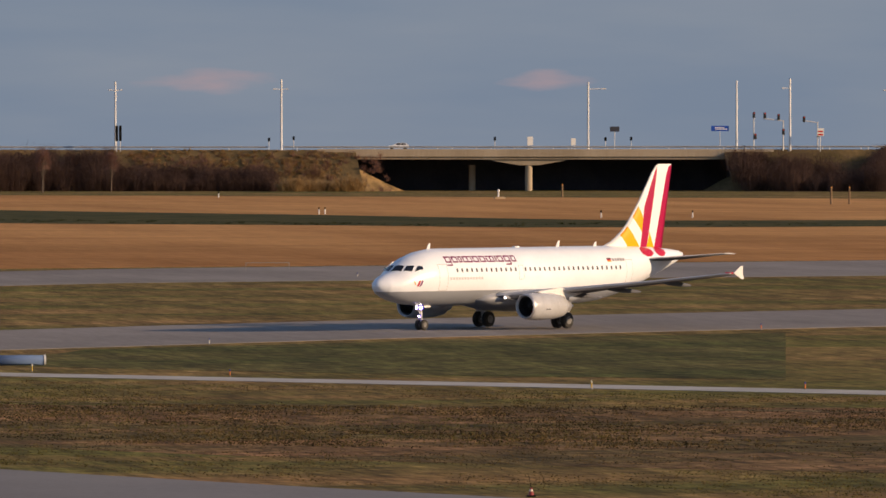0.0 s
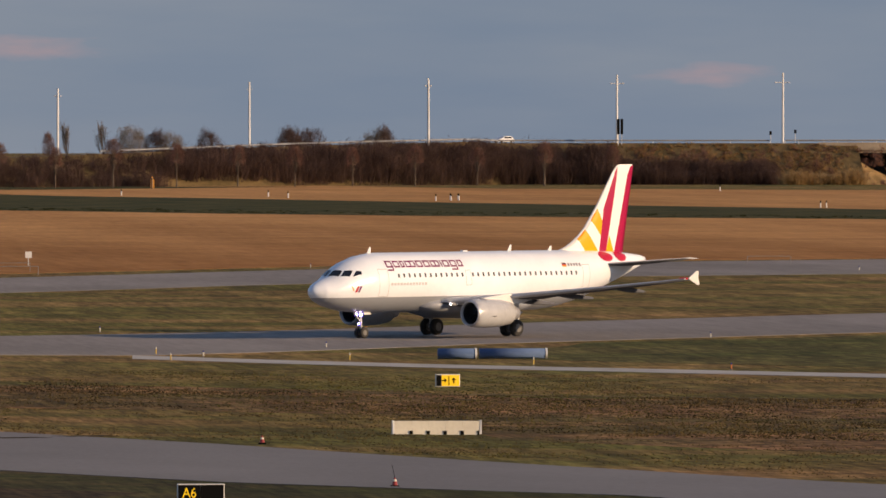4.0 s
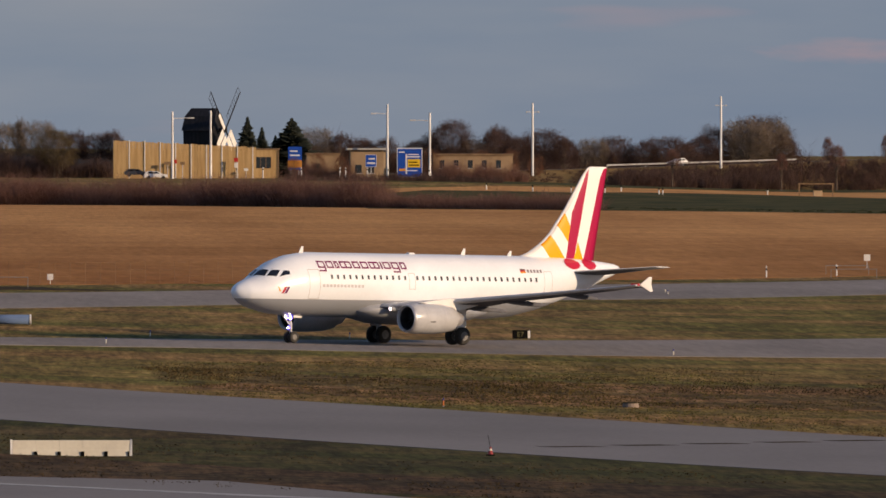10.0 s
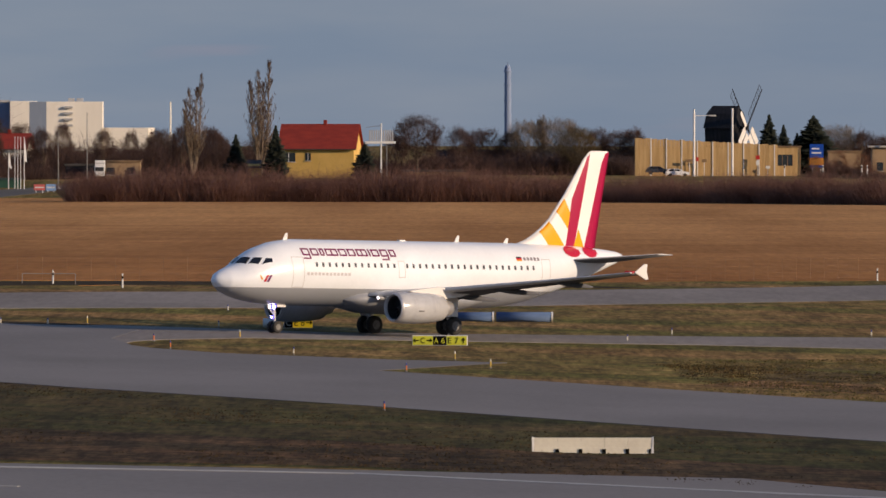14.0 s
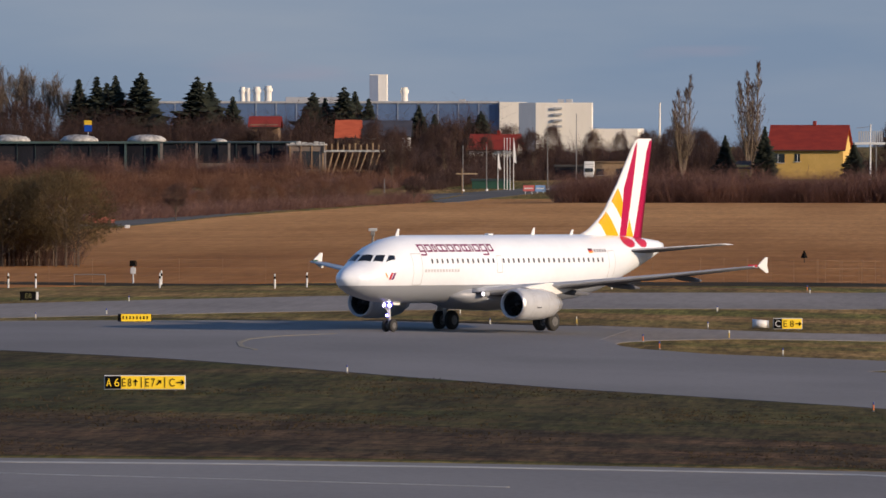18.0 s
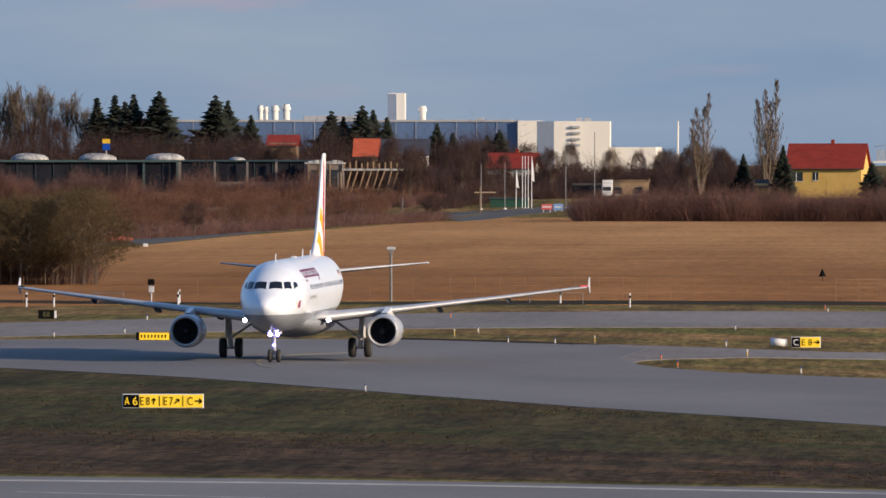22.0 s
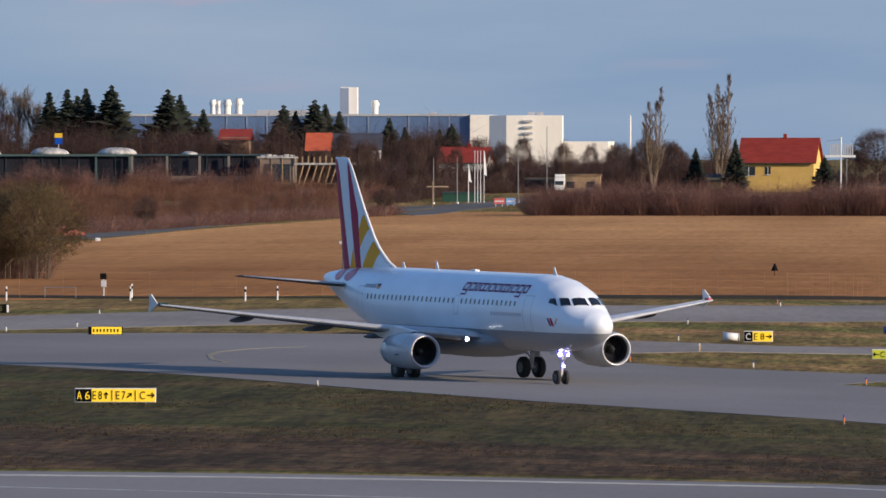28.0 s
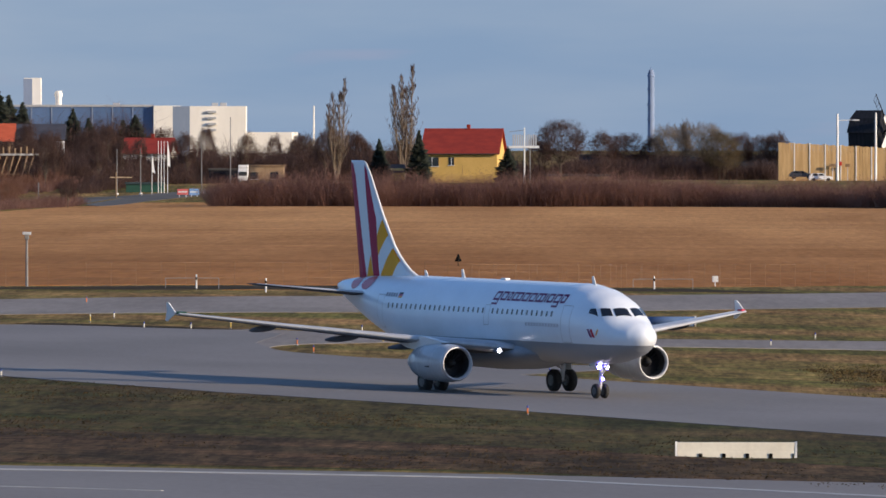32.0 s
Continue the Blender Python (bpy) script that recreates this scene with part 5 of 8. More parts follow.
W, Y, O = SIGN_WHITE, SIGN_YELLOW, SIGN_ORANGE
road_sign((388.1, 2635.6), 8.5, 1.2, 1.9, 0.9, SIGN_WHITE, "plain white board at the bridge rail")
road_sign((397, 2634.2), 8.5, 1.0, 1.5, 0.95, SIGN_WHITE, "small plain white board at the bridge rail")
road_sign((405.8, 2634.9), 8.5, 2.0, 1.05, 3.85, mat("sign_back_dark", (0.02, 0.025, 0.04), rough=0.6), "dark arrow-shaped sign board on a post", 1)
for sx in (302.0, 302.75):
    road_sign((sx, 2640), 8.4, 0.55, 3.2, 2.0, SIGN_BLACK, "tall narrow dark sign panel beside a lamp mast", 1)
for sx, sz in ((380.4, 2.5), (403.2, 2.4), (408.5, 2.5), (333.8, 2.3), (338.9, 2.6)):
    road_sign((sx, road_z(sx)[1] + 0.9), 8.4, 0.5, 0.75, sz - 0.4, SIGN_BLACK, "small dark sign plate on the bridge road", 1)
road_sign((427.8, 2633.5), 8.5, 3.7, 1.1, 3.95, SIGN_BLUE, "blue arrow-shaped direction sign with pale bars", 1, panels=((0.2, 0.9, 0.3, 0.45, W), (0.2, 0.75, 0.58, 0.72, W)))
road_sign((447.1, 2622.2), 8.5, 1.4, 1.6, 2.9, SIGN_WHITE, "red and white striped warning board", 1, panels=((0.1, 0.9, 0.1, 0.3, LAMP_RED), (0.1, 0.9, 0.5, 0.7, LAMP_RED)))
road_sign((76.95, 2398.8), 2.25, 4.80, 5.55, 0.9, SIGN_BLUE, "large blue direction sign with a yellow panel and white bars", 4, SIGN_WHITE,
          ((0.42, 0.92, 0.34, 0.62, Y), (0.46, 0.86, 0.40, 0.44, SIGN_BLACK), (0.46, 0.8, 0.50, 0.54, SIGN_BLACK), (0.08, 0.34, 0.22, 0.30, O), (0.34, 0.40, 0.12, 0.80, W), (0.40, 0.9, 0.68, 0.72, W), (0.45, 0.85, 0.76, 0.80, W), (0.08, 0.3, 0.84, 0.88, W), (0.40, 0.80, 0.22, 0.25, W)))
road_sign((55.9, 2419.4), 3.2, 2.6, 4.4, 1.3, SIGN_BLUE, "blue direction sign with an orange lower panel", 2, SIGN_BLUE, ((0.0, 1.0, 0.1, 0.42, O), (0.15, 0.85, 0.60, 0.66, W), (0.15, 0.7, 0.78, 0.84, W)))
road_sign((70.3, 2419), 3.2, 2.1, 2.35, 1.85, SIGN_BLUE, "small blue sign with white strokes", 1, SIGN_WHITE, ((0.15, 0.85, 0.25, 0.38, W), (0.25, 0.85, 0.6, 0.72, W)))


# cars: body, cabin, windows, wheels
def car(paint, label, m):
    ob = thing("car", label, "car", m)
    rubber = bpy.data.materials["tyre_rubber"]
    glass = bpy.data.materials["dark_window_glass"]
    prof = [(-2.2, 0.35), (2.15, 0.35), (2.25, 0.65), (2.05, 0.88), (1.1, 1.0), (-2.1, 1.02), (-2.25, 0.7)]
    part("body", loft([[(x, d, z) for x, z in prof] for d in (-0.88, 0.88)]), paint, ob)
    cab = [(-2.0, 1.0), (1.15, 1.0), (0.35, 1.46), (-1.35, 1.5), (-1.85, 1.3)]
    part("cabin", loft([[(x, d, z) for x, z in cab] for d in (-0.76, 0.76)]), paint, ob)
    for d in (-0.775, 0.775):
        for x0, x1, s0, s1 in ((-0.45, 0.72, 0.0, -0.45), (-1.6, -0.55, 0.2, 0.0)):
            bm = bmesh.new()
            bm.faces.new([bm.verts.new((x, d, z)) for x, z in ((x0, 1.04), (x1, 1.04), (x1 + s1, 1.38), (x0 + s0, 1.38))])
            part("side_window", bm, glass, ob)
        for x in (-1.35, 1.4):
            part("wheel", tube((x, d * 0.95, 0.32), (x, d * 1.14, 0.32), 0.32, 0.32, 16), rubber, ob)
    return ob


CAR_SILVER = mat("silver_car_paint", (0.75, 0.76, 0.77), (0.70, 0.71, 0.72), 1.0, rough=0.3, metal=0.0)
moving_car = car(CAR_SILVER, "pale silver hatchback driving along the bridge", None)

# scrub on the embankment and behind
def below_rail(x, y):
    return road_z(x)[0] + 0.95


def half_slope(x, y):
    return road_z(x)[0] - 2.4 + 1.6 * math.sin(x / 7.0) * math.sin(x / 3.1)


hedge_line = [(301.5, 2626.8), (276.5, 2629.5), (269.1, 2618.2), (232.1, 2595.6), (202.7, 2574)]
thicket("embankment_scrub", hedge_line, 14, 5.0, 8.8, 16000, TWIG, "dense brown leafless scrub on the embankment", base=slope_z, thick=0.09, top=below_rail)
thicket("embankment_scrub", [(333, 2622.8), (299.7, 2627)], 8, 3.0, 6.6, 5600, TWIG, "brown leafless scrub on the lower embankment slope", base=slope_z, thick=0.09, top=half_slope, wave=8)
thicket("slope_grass", [(348, 2624), (297.8, 2631.2)], 13, 0.4, 1.3, 7500, DRY_GRASS, "tufts of dry tan grass on the upper slope", "grass", thick=0.09, base=slope_z, wave=5)
thicket("embankment_scrub", [(202, 2565.1), (159, 2534), (120, 2476.1)], 17, 3.0, 5.6, 9000, TWIG, "low leafless scrub on the embankment", base=slope_z, thick=0.08, top=below_rail)
thicket("bank_weeds", [(66, 2455), (79, 2448), (112, 2482), (160, 2538), (205, 2575)], 14, 0.5, 1.7, 5000, TWIG, "low brown weeds on the bank of the main road", "weeds", thick=0.08, base=slope_z, wave=6, fan=0.8)
thicket("slope_shrubs", [(356.5, 2619.9), (299.7, 2627)], 15, 0.7, 2.4, 3200, TWIG_RED, "low reddish shrubs dotted over the embankment slope", "shrubs", thick=0.07, base=slope_z, top=below_rail, wave=4)
thicket("embankment_scrub", [(428.4, 2611.1), (456.4, 2596.2), (470, 2630)], 15, 4.5, 8.8, 8500, TWIG, "dark leafless scrub beyond the bridge", base=slope_z, thick=0.09, top=below_rail)
thicket("reed_bank", [(334.0, 2614.6), (349.0, 2615)], 4, 2.6, 5.0, 4200, REED, "tall dry yellow reeds at the foot of the embankment", "reeds", thick=0.11)
thicket("dry_grass_bank", [(336.9, 2623.5), (346.6, 2625.2)], 10, 0.4, 1.4, 1200, REED, "dry grass on the slope beside the bridge", "grass", thick=0.06, base=slope_z)
for q, hh in (((152.7, 2495.3), 5.8), ((164.1, 2504.6), 7.2), ((188.1, 2523), 7.8), ((201.4, 2532), 7.0), ((215.2, 2550.9), 6.8), ((252.5, 2567.6), 6.8), ((279.6, 2574.9), 6.8), ((280.5, 2584.8), 7.2), ((294.4, 2583.3), 6.6), ((176, 2513.8), 6.4),
              ((227.5, 2559.9), 6.6), ((239.5, 2563.8), 6.4), ((266, 2576.3), 6.4), ((130.4, 2476.6), 6.0)):
    stand(TREES[3], q, hh * 1.32, q[0] * 37 % 360, wide=1.15)
post = thing("orange_post", "short orange marker post at the field edge", "post", on((194.4, 2504.0)))
part("shaft", box(-0.35, 0.35, -0.35, 0.35, -0.2, 1.75, 0.04), SIGN_ORANGE, post)
part("cap", box(-0.4, 0.4, -0.4, 0.4, 1.75, 1.9, 0.03), SIGN_BLACK, post)
# crowns that rise behind the road
for q, hh, k in (((142.8, 2600), 11.0, 2), ((146.2, 2604), 13.0, 0), ((152.6, 2602), 14.8, 1), ((156.9, 2606), 15.0, 1), ((154.6, 2612), 15.6, 2), ((158.9, 2608), 12.6, 2), ((99.8, 2560), 11.2, 0), ((119.0, 2560), 9.6, 1), ((123.6, 2562), 10.2, 2), ((129.8, 2560), 9.8, 0), ((133.8, 2562), 10.6, 2), ((138.5, 2575), 9.4, 2), ((113.5, 2560), 8.8, 0),
                 ((206.3, 2712.2), 13.0, 1), ((200.3, 2712.6), 13.6, 4), ((192.6, 2713.2), 13.6, 4), ((209.6, 2691.9), 12.0, 0), ((213.1, 2691.6), 11.6, 1), ((220.9, 2691), 12.0, 0), ((238.1, 2689.5), 12.2, 0), ((239.4, 2709.4), 12.6, 0), ((243.5, 2709.1), 12.4, 2), ((259.7, 2707.6), 12.8, 0), ((257.9, 2707.7), 12.0, 1), ((186.2, 2680), 11.5, 3), ((172.5, 2660), 11.0, 3)):
    stand(TREES[k], q, hh, q[0] * 53 % 360, wide=0.68 if q[1] > 2650 else 1.0)
thicket("far_wood", [(168.9, 2634.6), (117, 2597.4), (91.8, 2558.4)], 30, 5.2, 8.2, 12000, TWIG, "brown leafless wood behind the road", "woods", thick=0.10)
thicket("far_wood", [(112, 2520), (91.8, 2505), (56.1, 2484), (50, 2484)], 25, 4.2, 7.4, 11000, TWIG, "brown leafless wood behind the timber wall", "woods", thick=0.10)
thicket("field_hedge", [(8, 2102), (-73, 2108.7), (-71.6, 2106.8)], 14, 5.4, 8.3, 12500, TWIG_RED, "long dense brown leafless hedge behind the field", thick=0.065, wave=13, fan=0.7, bushy=5)
thicket("field_hedge", [(60, 2030), (29.2, 2084), (4, 2104)], 12, 4.2, 6.6, 8500, TWIG_RED, "middle stretch of the brown leafless hedge", thick=0.065, wave=13, fan=0.7, bushy=5)
thicket("field_hedge", [(92, 1975), (74, 2000), (58, 2032)], 10, 2.6, 4.2, 4200, TWIG_RED, "lower stretch of the leafless hedge", thick=0.07, wave=9, fan=0.8)
thicket("weed_strip", [(66, 2020), (112.3, 1950), (152.6, 1860), (196, 1785), (249, 1712), (300, 1722)], 60, 0.15, 0.55, 7000, WEED, "dark green weeds along the field strip", "weeds", thick=0.14, wave=12, fan=0.9, bushy=3)


# ---------- the mill behind its timber wall ----------
TIMBER = mat("larch_boards", (0.42, 0.275, 0.125), (0.55, 0.375, 0.18), 0.6, (3, 3, 0.25), 0.8, bump=0.2, fine=6, spec=0.1)
TARRED = mat("tarred_boards", (0.010, 0.011, 0.014), (0.020, 0.021, 0.026), 0.8, (3, 3, 0.3), 0.7, spec=0.2)
SAIL_WHITE = mat("white_sail_boards", (0.74, 0.72, 0.68), (0.66, 0.64, 0.60), 1.0, rough=0.7)
WOOD_BROWN = mat("brown_timber", (0.17, 0.105, 0.055), (0.25, 0.16, 0.085), 0.8, (1, 1, 0.3), 0.8)
DARKGLASS = mat("dark_glazing", (0.02, 0.025, 0.03), (0.035, 0.045, 0.05), 0.2, rough=0.2)


def timber_wall():
    a, b = (21.5, 2395.9), (48.1, 2399.5)
    z = land(*a)
    ob = thing("timber_wall", "tall wall of upright sunlit larch boards", "wall", pose(*a, z - 0.3))
    L_, n = b[0] - a[0], 46
    for k in range(n):
        u = k / n
        w = L_ / n
        hgt = 7.4 - 1.3 * u + 0.07 * math.sin(k * 2.3) + 0.05 * math.sin(k * 5.1)
        zig = 0.1 * (1 if (k // 4) % 2 else -1) * ((k % 4) / 4 - 0.5)
        part("board", box(k * w + 0.015, (k + 1) * w - 0.015, zig - 0.06, zig + 0.06, 0, hgt, 0.01), TIMBER, ob)
        if k % 5 == 4:
            part("post", box((k + 1) * w - 0.14, (k + 1) * w + 0.06, -0.16, -0.1, 0, hgt + 0.1, 0.02), SAIL_WHITE, ob, "pale cover strip")
    part("back_frame", box(0, L_, 0.5, 0.7, 0.2, 5.5), TIMBER, ob)
    part("side_return", box(-0.1, 0.1, 0.0, 9.0, 0, 7.4, 0.01), TIMBER, ob)
    return ob


timber_wall()


def timber_house():
    a, b = (47.5, 2401.5), (52.5, 2401.4)
    ob = thing("timber_pavilion", "flat-roofed larch-clad pavilion with a dark window", "building", pose(*a, land(*a) - 0.3))
    w = b[0] - a[0]
    part("wall", box(0, w, 0, 6, 0, 5.7, 0.03), TIMBER, ob)
    part("roof", box(-0.15, w + 0.15, -0.2, 6.2, 5.7, 5.92, 0.03), WOOD_BROWN, ob)
    win = part("window", box(0.6, w - 1.5, -0.04, 0.02, 2.2, 4.3), DARKGLASS, ob)
    for k in range(4):
        x = 0.6 + (w - 2.1) * k / 3
        part("window_frame", box(x - 0.05, x + 0.05, -0.09, -0.04, 2.2, 4.3), WOOD_BROWN, win)
    part("post", box(w - 0.25, w, -0.12, 0.02, 0, 5.7), WOOD_BROWN, ob)
    return ob


timber_house()
car(mat("dark_car_paint", (0.03, 0.034, 0.045), rough=0.35), "dark car parked before the timber wall", pose(25.6, 2392, 3.35, 0, 0, 6))
car(CAR_SILVER, "pale car half hidden by the hedge before the timber wall", pose(29.2, 2391, 2.9, 0, 0, 4))
for bx, bz, bw, bh, bm_ in ((31.5, 5.6, 1.3, 0.55, WOOD_BROWN), (33.0, 5.8, 0.5, 0.75, LAMP_RED), (34.3, 5.55, 0.9, 0.6, WOOD_BROWN), (44.3, 6.1, 0.75, 0.75, LAMP_RED), (44.3, 5.0, 0.6, 0.9, SIGN_WHITE), (46.2, 4.4, 0.8, 0.5, SIGN_WHITE)):
    road_sign((bx, 2394.6), 3.0, bw, bh, bz - 3.0, bm_, "small plain notice board before the timber wall", 1)


def windmill():
    p = (39.0, 2439.7)
    ob = thing("post_windmill", "black tarred post windmill with white half-boarded sails", "windmill", pose(*p, land(*p) - 0.2, 0, 0, -24))
    # local x points along the wind shaft, to the sails
    part("trestle", loft([[(-1.6, -1.6, 0), (1.6, -1.6, 0), (1.6, 1.6, 0), (-1.6, 1.6, 0)], [(-0.8, -0.8, 5), (0.8, -0.8, 5), (0.8, 0.8, 5), (-0.8, 0.8, 5)]]), TARRED, ob)
    body = part("body", loft([[(-3.0, -2.7, 4.2), (2.8, -2.7, 4.2), (2.8, 2.7, 4.2), (-3.0, 2.7, 4.2)], [(-3.1, -2.8, 9.2), (2.9, -2.8, 9.2), (2.9, 2.8, 9.2), (-3.1, 2.8, 9.2)]]), TARRED, ob)
    part("roof", loft([[(-3.3, -3.1, 9.1), (3.2, -3.1, 9.1), (3.2, 3.1, 9.1), (-3.3, 3.1, 9.1)], [(-3.2, -1.7, 11.9), (3.1, -1.7, 11.9), (3.1, 1.7, 11.9), (-3.2, 1.7, 11.9)], [(-2.6, -0.05, 13.4), (2.7, -0.05, 13.4), (2.7, 0.05, 13.4), (-2.6, 0.05, 13.4)]]), TARRED, ob)
    part("wind_shaft", tube((2.6, 0, 9.2), (4.4, 0, 9.3), 0.35, 0.3, 10), TARRED, ob)
    part("hub", box(4.0, 4.7, -0.5, 0.5, 8.8, 9.8, 0.08), TARRED, ob)
    for k in range(4):
        ang = radians(45 + 90 * k)
        c, s = math.cos(ang), math.sin(ang)
        def q(r, w, x=4.5):
            return (x, r * c - w * s, 9.3 + r * s + w * c)
        sail = part("sail", tube(q(0, 0), q(10.2, 0), 0.17, 0.09, 6), TARRED, ob)
        white_half = k >= 2
        r0, r1 = 2.2, 10.0
        for j in range(9):
            r = r0 + (r1 - r0) * j / 8
            part("sail_bar", tube(q(r, -0.15), q(r, 1.5), 0.04, sides=4), TARRED, sail)
        part("sail_hem", tube(q(r0, 1.5), q(r1, 1.5), 0.05, sides=4), TARRED, sail)
        b0, b1, starts = (1.3, 5.3, (-1.55, -1.08, -0.61, 0.17, 0.64, 1.11)) if white_half else (0.8, 4.6, (0.10, 0.55)) if k == 1 else (0, 0, ())
        for w0 in starts:
            w1 = w0 + 0.45
            part("sail_board", loft([[q(b0, w0, x), q(b1, w0, x), q(b1, w1, x), q(b0, w1, x)] for x in (4.70, 4.76)]), SAIL_WHITE, sail, "white painted sail board")
    part("tail_beam", tube((-3, 0, 5.0), (-9.5, 0, 1.2), 0.16, 0.12, 6), TARRED, ob)
    return ob


windmill()
for q, hh, k in (((47.8, 2465), 11.6, 0), ((50.7, 2470), 9.6, 2), ((53.4, 2474), 8.0, 0)):
    stand(CONIFERS[k], q, hh, q[0] * 31 % 360, wide=1.0)
stand(CONIFERS[1], (56.6, 2475), 11.4, 70, "bushy brownish yew behind the timber wall", wide=1.45)
for q, hh, k in (((61.5, 2480), 10.2, 1), ((66.2, 2480), 8.9, 0), ((70.8, 2482), 8.0, 2), ((74.7, 2480), 8.2, 0), ((81.4, 2500), 7.8, 2), ((88.0, 2500), 12.2, 2), ((84.7, 2502), 8.8, 0), ((96.8, 2500), 10.3, 0), ((101.2, 2500), 9.4, 2), ((106.4, 2503), 11.0, 2), ((110.5, 2500), 9.4, 0), ((92.5, 2500), 8.4, 1)):
    stand(TREES[k], q, hh, q[0] * 53 % 360)


def low_building(p, w, d, h, wall, roof, label, windows=(), name="building", rz=0.0, eave=0.2, z=None):
    """A plain flat-roofed building with a roof edge and windows."""
    ob = thing(name, label, "building", pose(p[0], p[1], (land(*p) if z is None else z) - 0.3, 0, 0, rz))
    part("wall", box(0, w, 0, d, 0, h, 0.02), wall, ob)
    part("roof", box(-eave, w + eave, -eave, d + eave, h, h + 0.35, 0.02), roof, ob)
    for x0, x1, z0, z1 in windows:
        wd = part("window", box(x0, x1, -0.05, 0.02, z0, z1), DARKGLASS, ob)
        part("window_frame", box(x0 - 0.06, x1 + 0.06, -0.09, -0.04, z0 - 0.1, z0), SIGN_WHITE, wd)
    return ob


BRICK_TAN = mat("tan_render", (0.38, 0.27, 0.16), (0.46, 0.34, 0.21), 0.3, rough=0.9, fine=3)
RENDER_YELLOW = mat("yellow_render", (0.60, 0.38, 0.10), (0.68, 0.44, 0.13), 0.4, rough=0.9, fine=3)
ROOF_RED = mat("red_roof_tiles", (0.205, 0.017, 0.009), (0.265, 0.026, 0.012), 0.5, (1, 1, 4), 0.8, bump=0.3, fine=4)
ROOF_DARK = mat("dark_roof", (0.04, 0.038, 0.036), (0.07, 0.065, 0.06), 0.5, rough=0.8)
GREY_WALL = mat("grey_cladding", (0.34, 0.35, 0.36), (0.42, 0.43, 0.44), 0.15, (1, 1, 0.3), 0.7)
WHITE_WALL = mat("white_cladding", (0.82, 0.78, 0.69), (0.76, 0.72, 0.63), 0.1, (1, 1, 0.4), 0.7)
SHED_BLUE = mat("dark_blue_boards", (0.020, 0.030, 0.052), (0.032, 0.044, 0.070), 0.4, (2, 2, 0.3), 0.7)
CLAD_BLUE = mat("blue_grey_cladding", (0.20, 0.25, 0.33), (0.25, 0.30, 0.39), 0.1, (1, 1, 0.3), 0.6)
BLUE_FACADE = mat("blue_glass_facade", (0.075, 0.130, 0.25), (0.11, 0.175, 0.31), 0.05, (1, 1, 0.3), 0.3)

low_building((67.9, 2449.1), 6.06, 8, 3.68 + 1.5, BRICK_TAN, ROOF_DARK, "tan flat-roofed building behind the trees", ((0.5, 1.5, 1.5, 3.0), (3, 4.2, 1.5, 3.0)))
low_building((85.4, 2518.6), 10.91, 8, 4.6, BRICK_TAN, ROOF_DARK, "long low tan building behind the road", ((2, 3, 1.5, 3), (6, 7, 1.5, 3)))


def gabled_house(p, w, d, eaves, ridge, wall, roof, label, rz=0.0, windows=(), chimney=True, over=0.5, name="house"):
    """A house with its ridge along its length."""
    ob = thing(name, label, "house", pose(p[0], p[1], land(*p) - 0.3, 0, 0, rz))
    body = [(0, 0), (0, eaves), (d / 2, ridge - 0.25), (d, eaves), (d, 0)]
    part("wall", loft([[(x, y, z) for y, z in body] for x in (0, w)]), wall, ob)
    rf = part("roof", loft([[(x, y, z) for y, z in ((-over, eaves - 0.25), (d / 2, ridge), (d + over, eaves - 0.25), (d + over, eaves - 0.5), (d / 2, ridge - 0.28), (-over, eaves - 0.5))] for x in (-over, w + over)]), roof, ob)
    if chimney:
        part("chimney", box(w * 0.54, w * 0.54 + 0.6, d / 2 - 0.3, d / 2 + 0.3, ridge - 0.6, ridge + 0.7, 0.02), ROOF_RED, rf)
    part("gutter", tube((-over, -over - 0.06, eaves - 0.4), (w + over, -over - 0.06, eaves - 0.4), 0.09, sides=6), ROOF_DARK, ob)
    for x0, x1, z0, z1 in windows:
        wd = part("window", box(x0, x1, -0.05, 0.03, z0, z1), DARKGLASS, ob)
        part("window_frame", box((x0 + x1) / 2 - 0.05, (x0 + x1) / 2 + 0.05, -0.09, -0.04, z0, z1), SIGN_WHITE, wd)
        part("sill", box(x0 - 0.1, x1 + 0.1, -0.16, 0.0, z0 - 0.1, z0), SIGN_WHITE, wd)
    return ob


gabled_house((-43.3, 2299.6), 13.41, 9.0, 5.9, 10.1, RENDER_YELLOW, ROOF_RED, "yellow rendered house with a bright red tiled roof", -8, ((0.4, 2.8, 3.3, 4.9), (4.6, 5.6, 3.5, 4.9)))
gabled_house((-50.6, 2309.4), 3.6, 4, 2.6, 3.6, RENDER_YELLOW, ROOF_DARK, "small yellow shed beside the house", 0, (), False, 0.2, "garden_shed")
gabled_house((-45.7, 2311.5), 2.8, 4, 2.4, 3.4, RENDER_YELLOW, ROOF_DARK, "small yellow garage beside the house", 0, (), False, 0.2, "garage")
poplar_a = poplar(17.19 + 1.2, 31)
poplar_a.matrix_basis = on((-58.6, 2289.3))
poplar_b = poplar(19.55 + 1.5, 32)
poplar_b.matrix_basis = on((-47.6, 2339.5))
for q, hh, k in (((-51, 2289.4), 8.0, 0), ((-43.8, 2284.6), 9.6, 2), ((-28, 2289.8), 6.6, 1), ((-30.3, 2329.8), 6.0, 0)):
    stand(CONIFERS[k], q, hh, q[0] * 31 % 360)
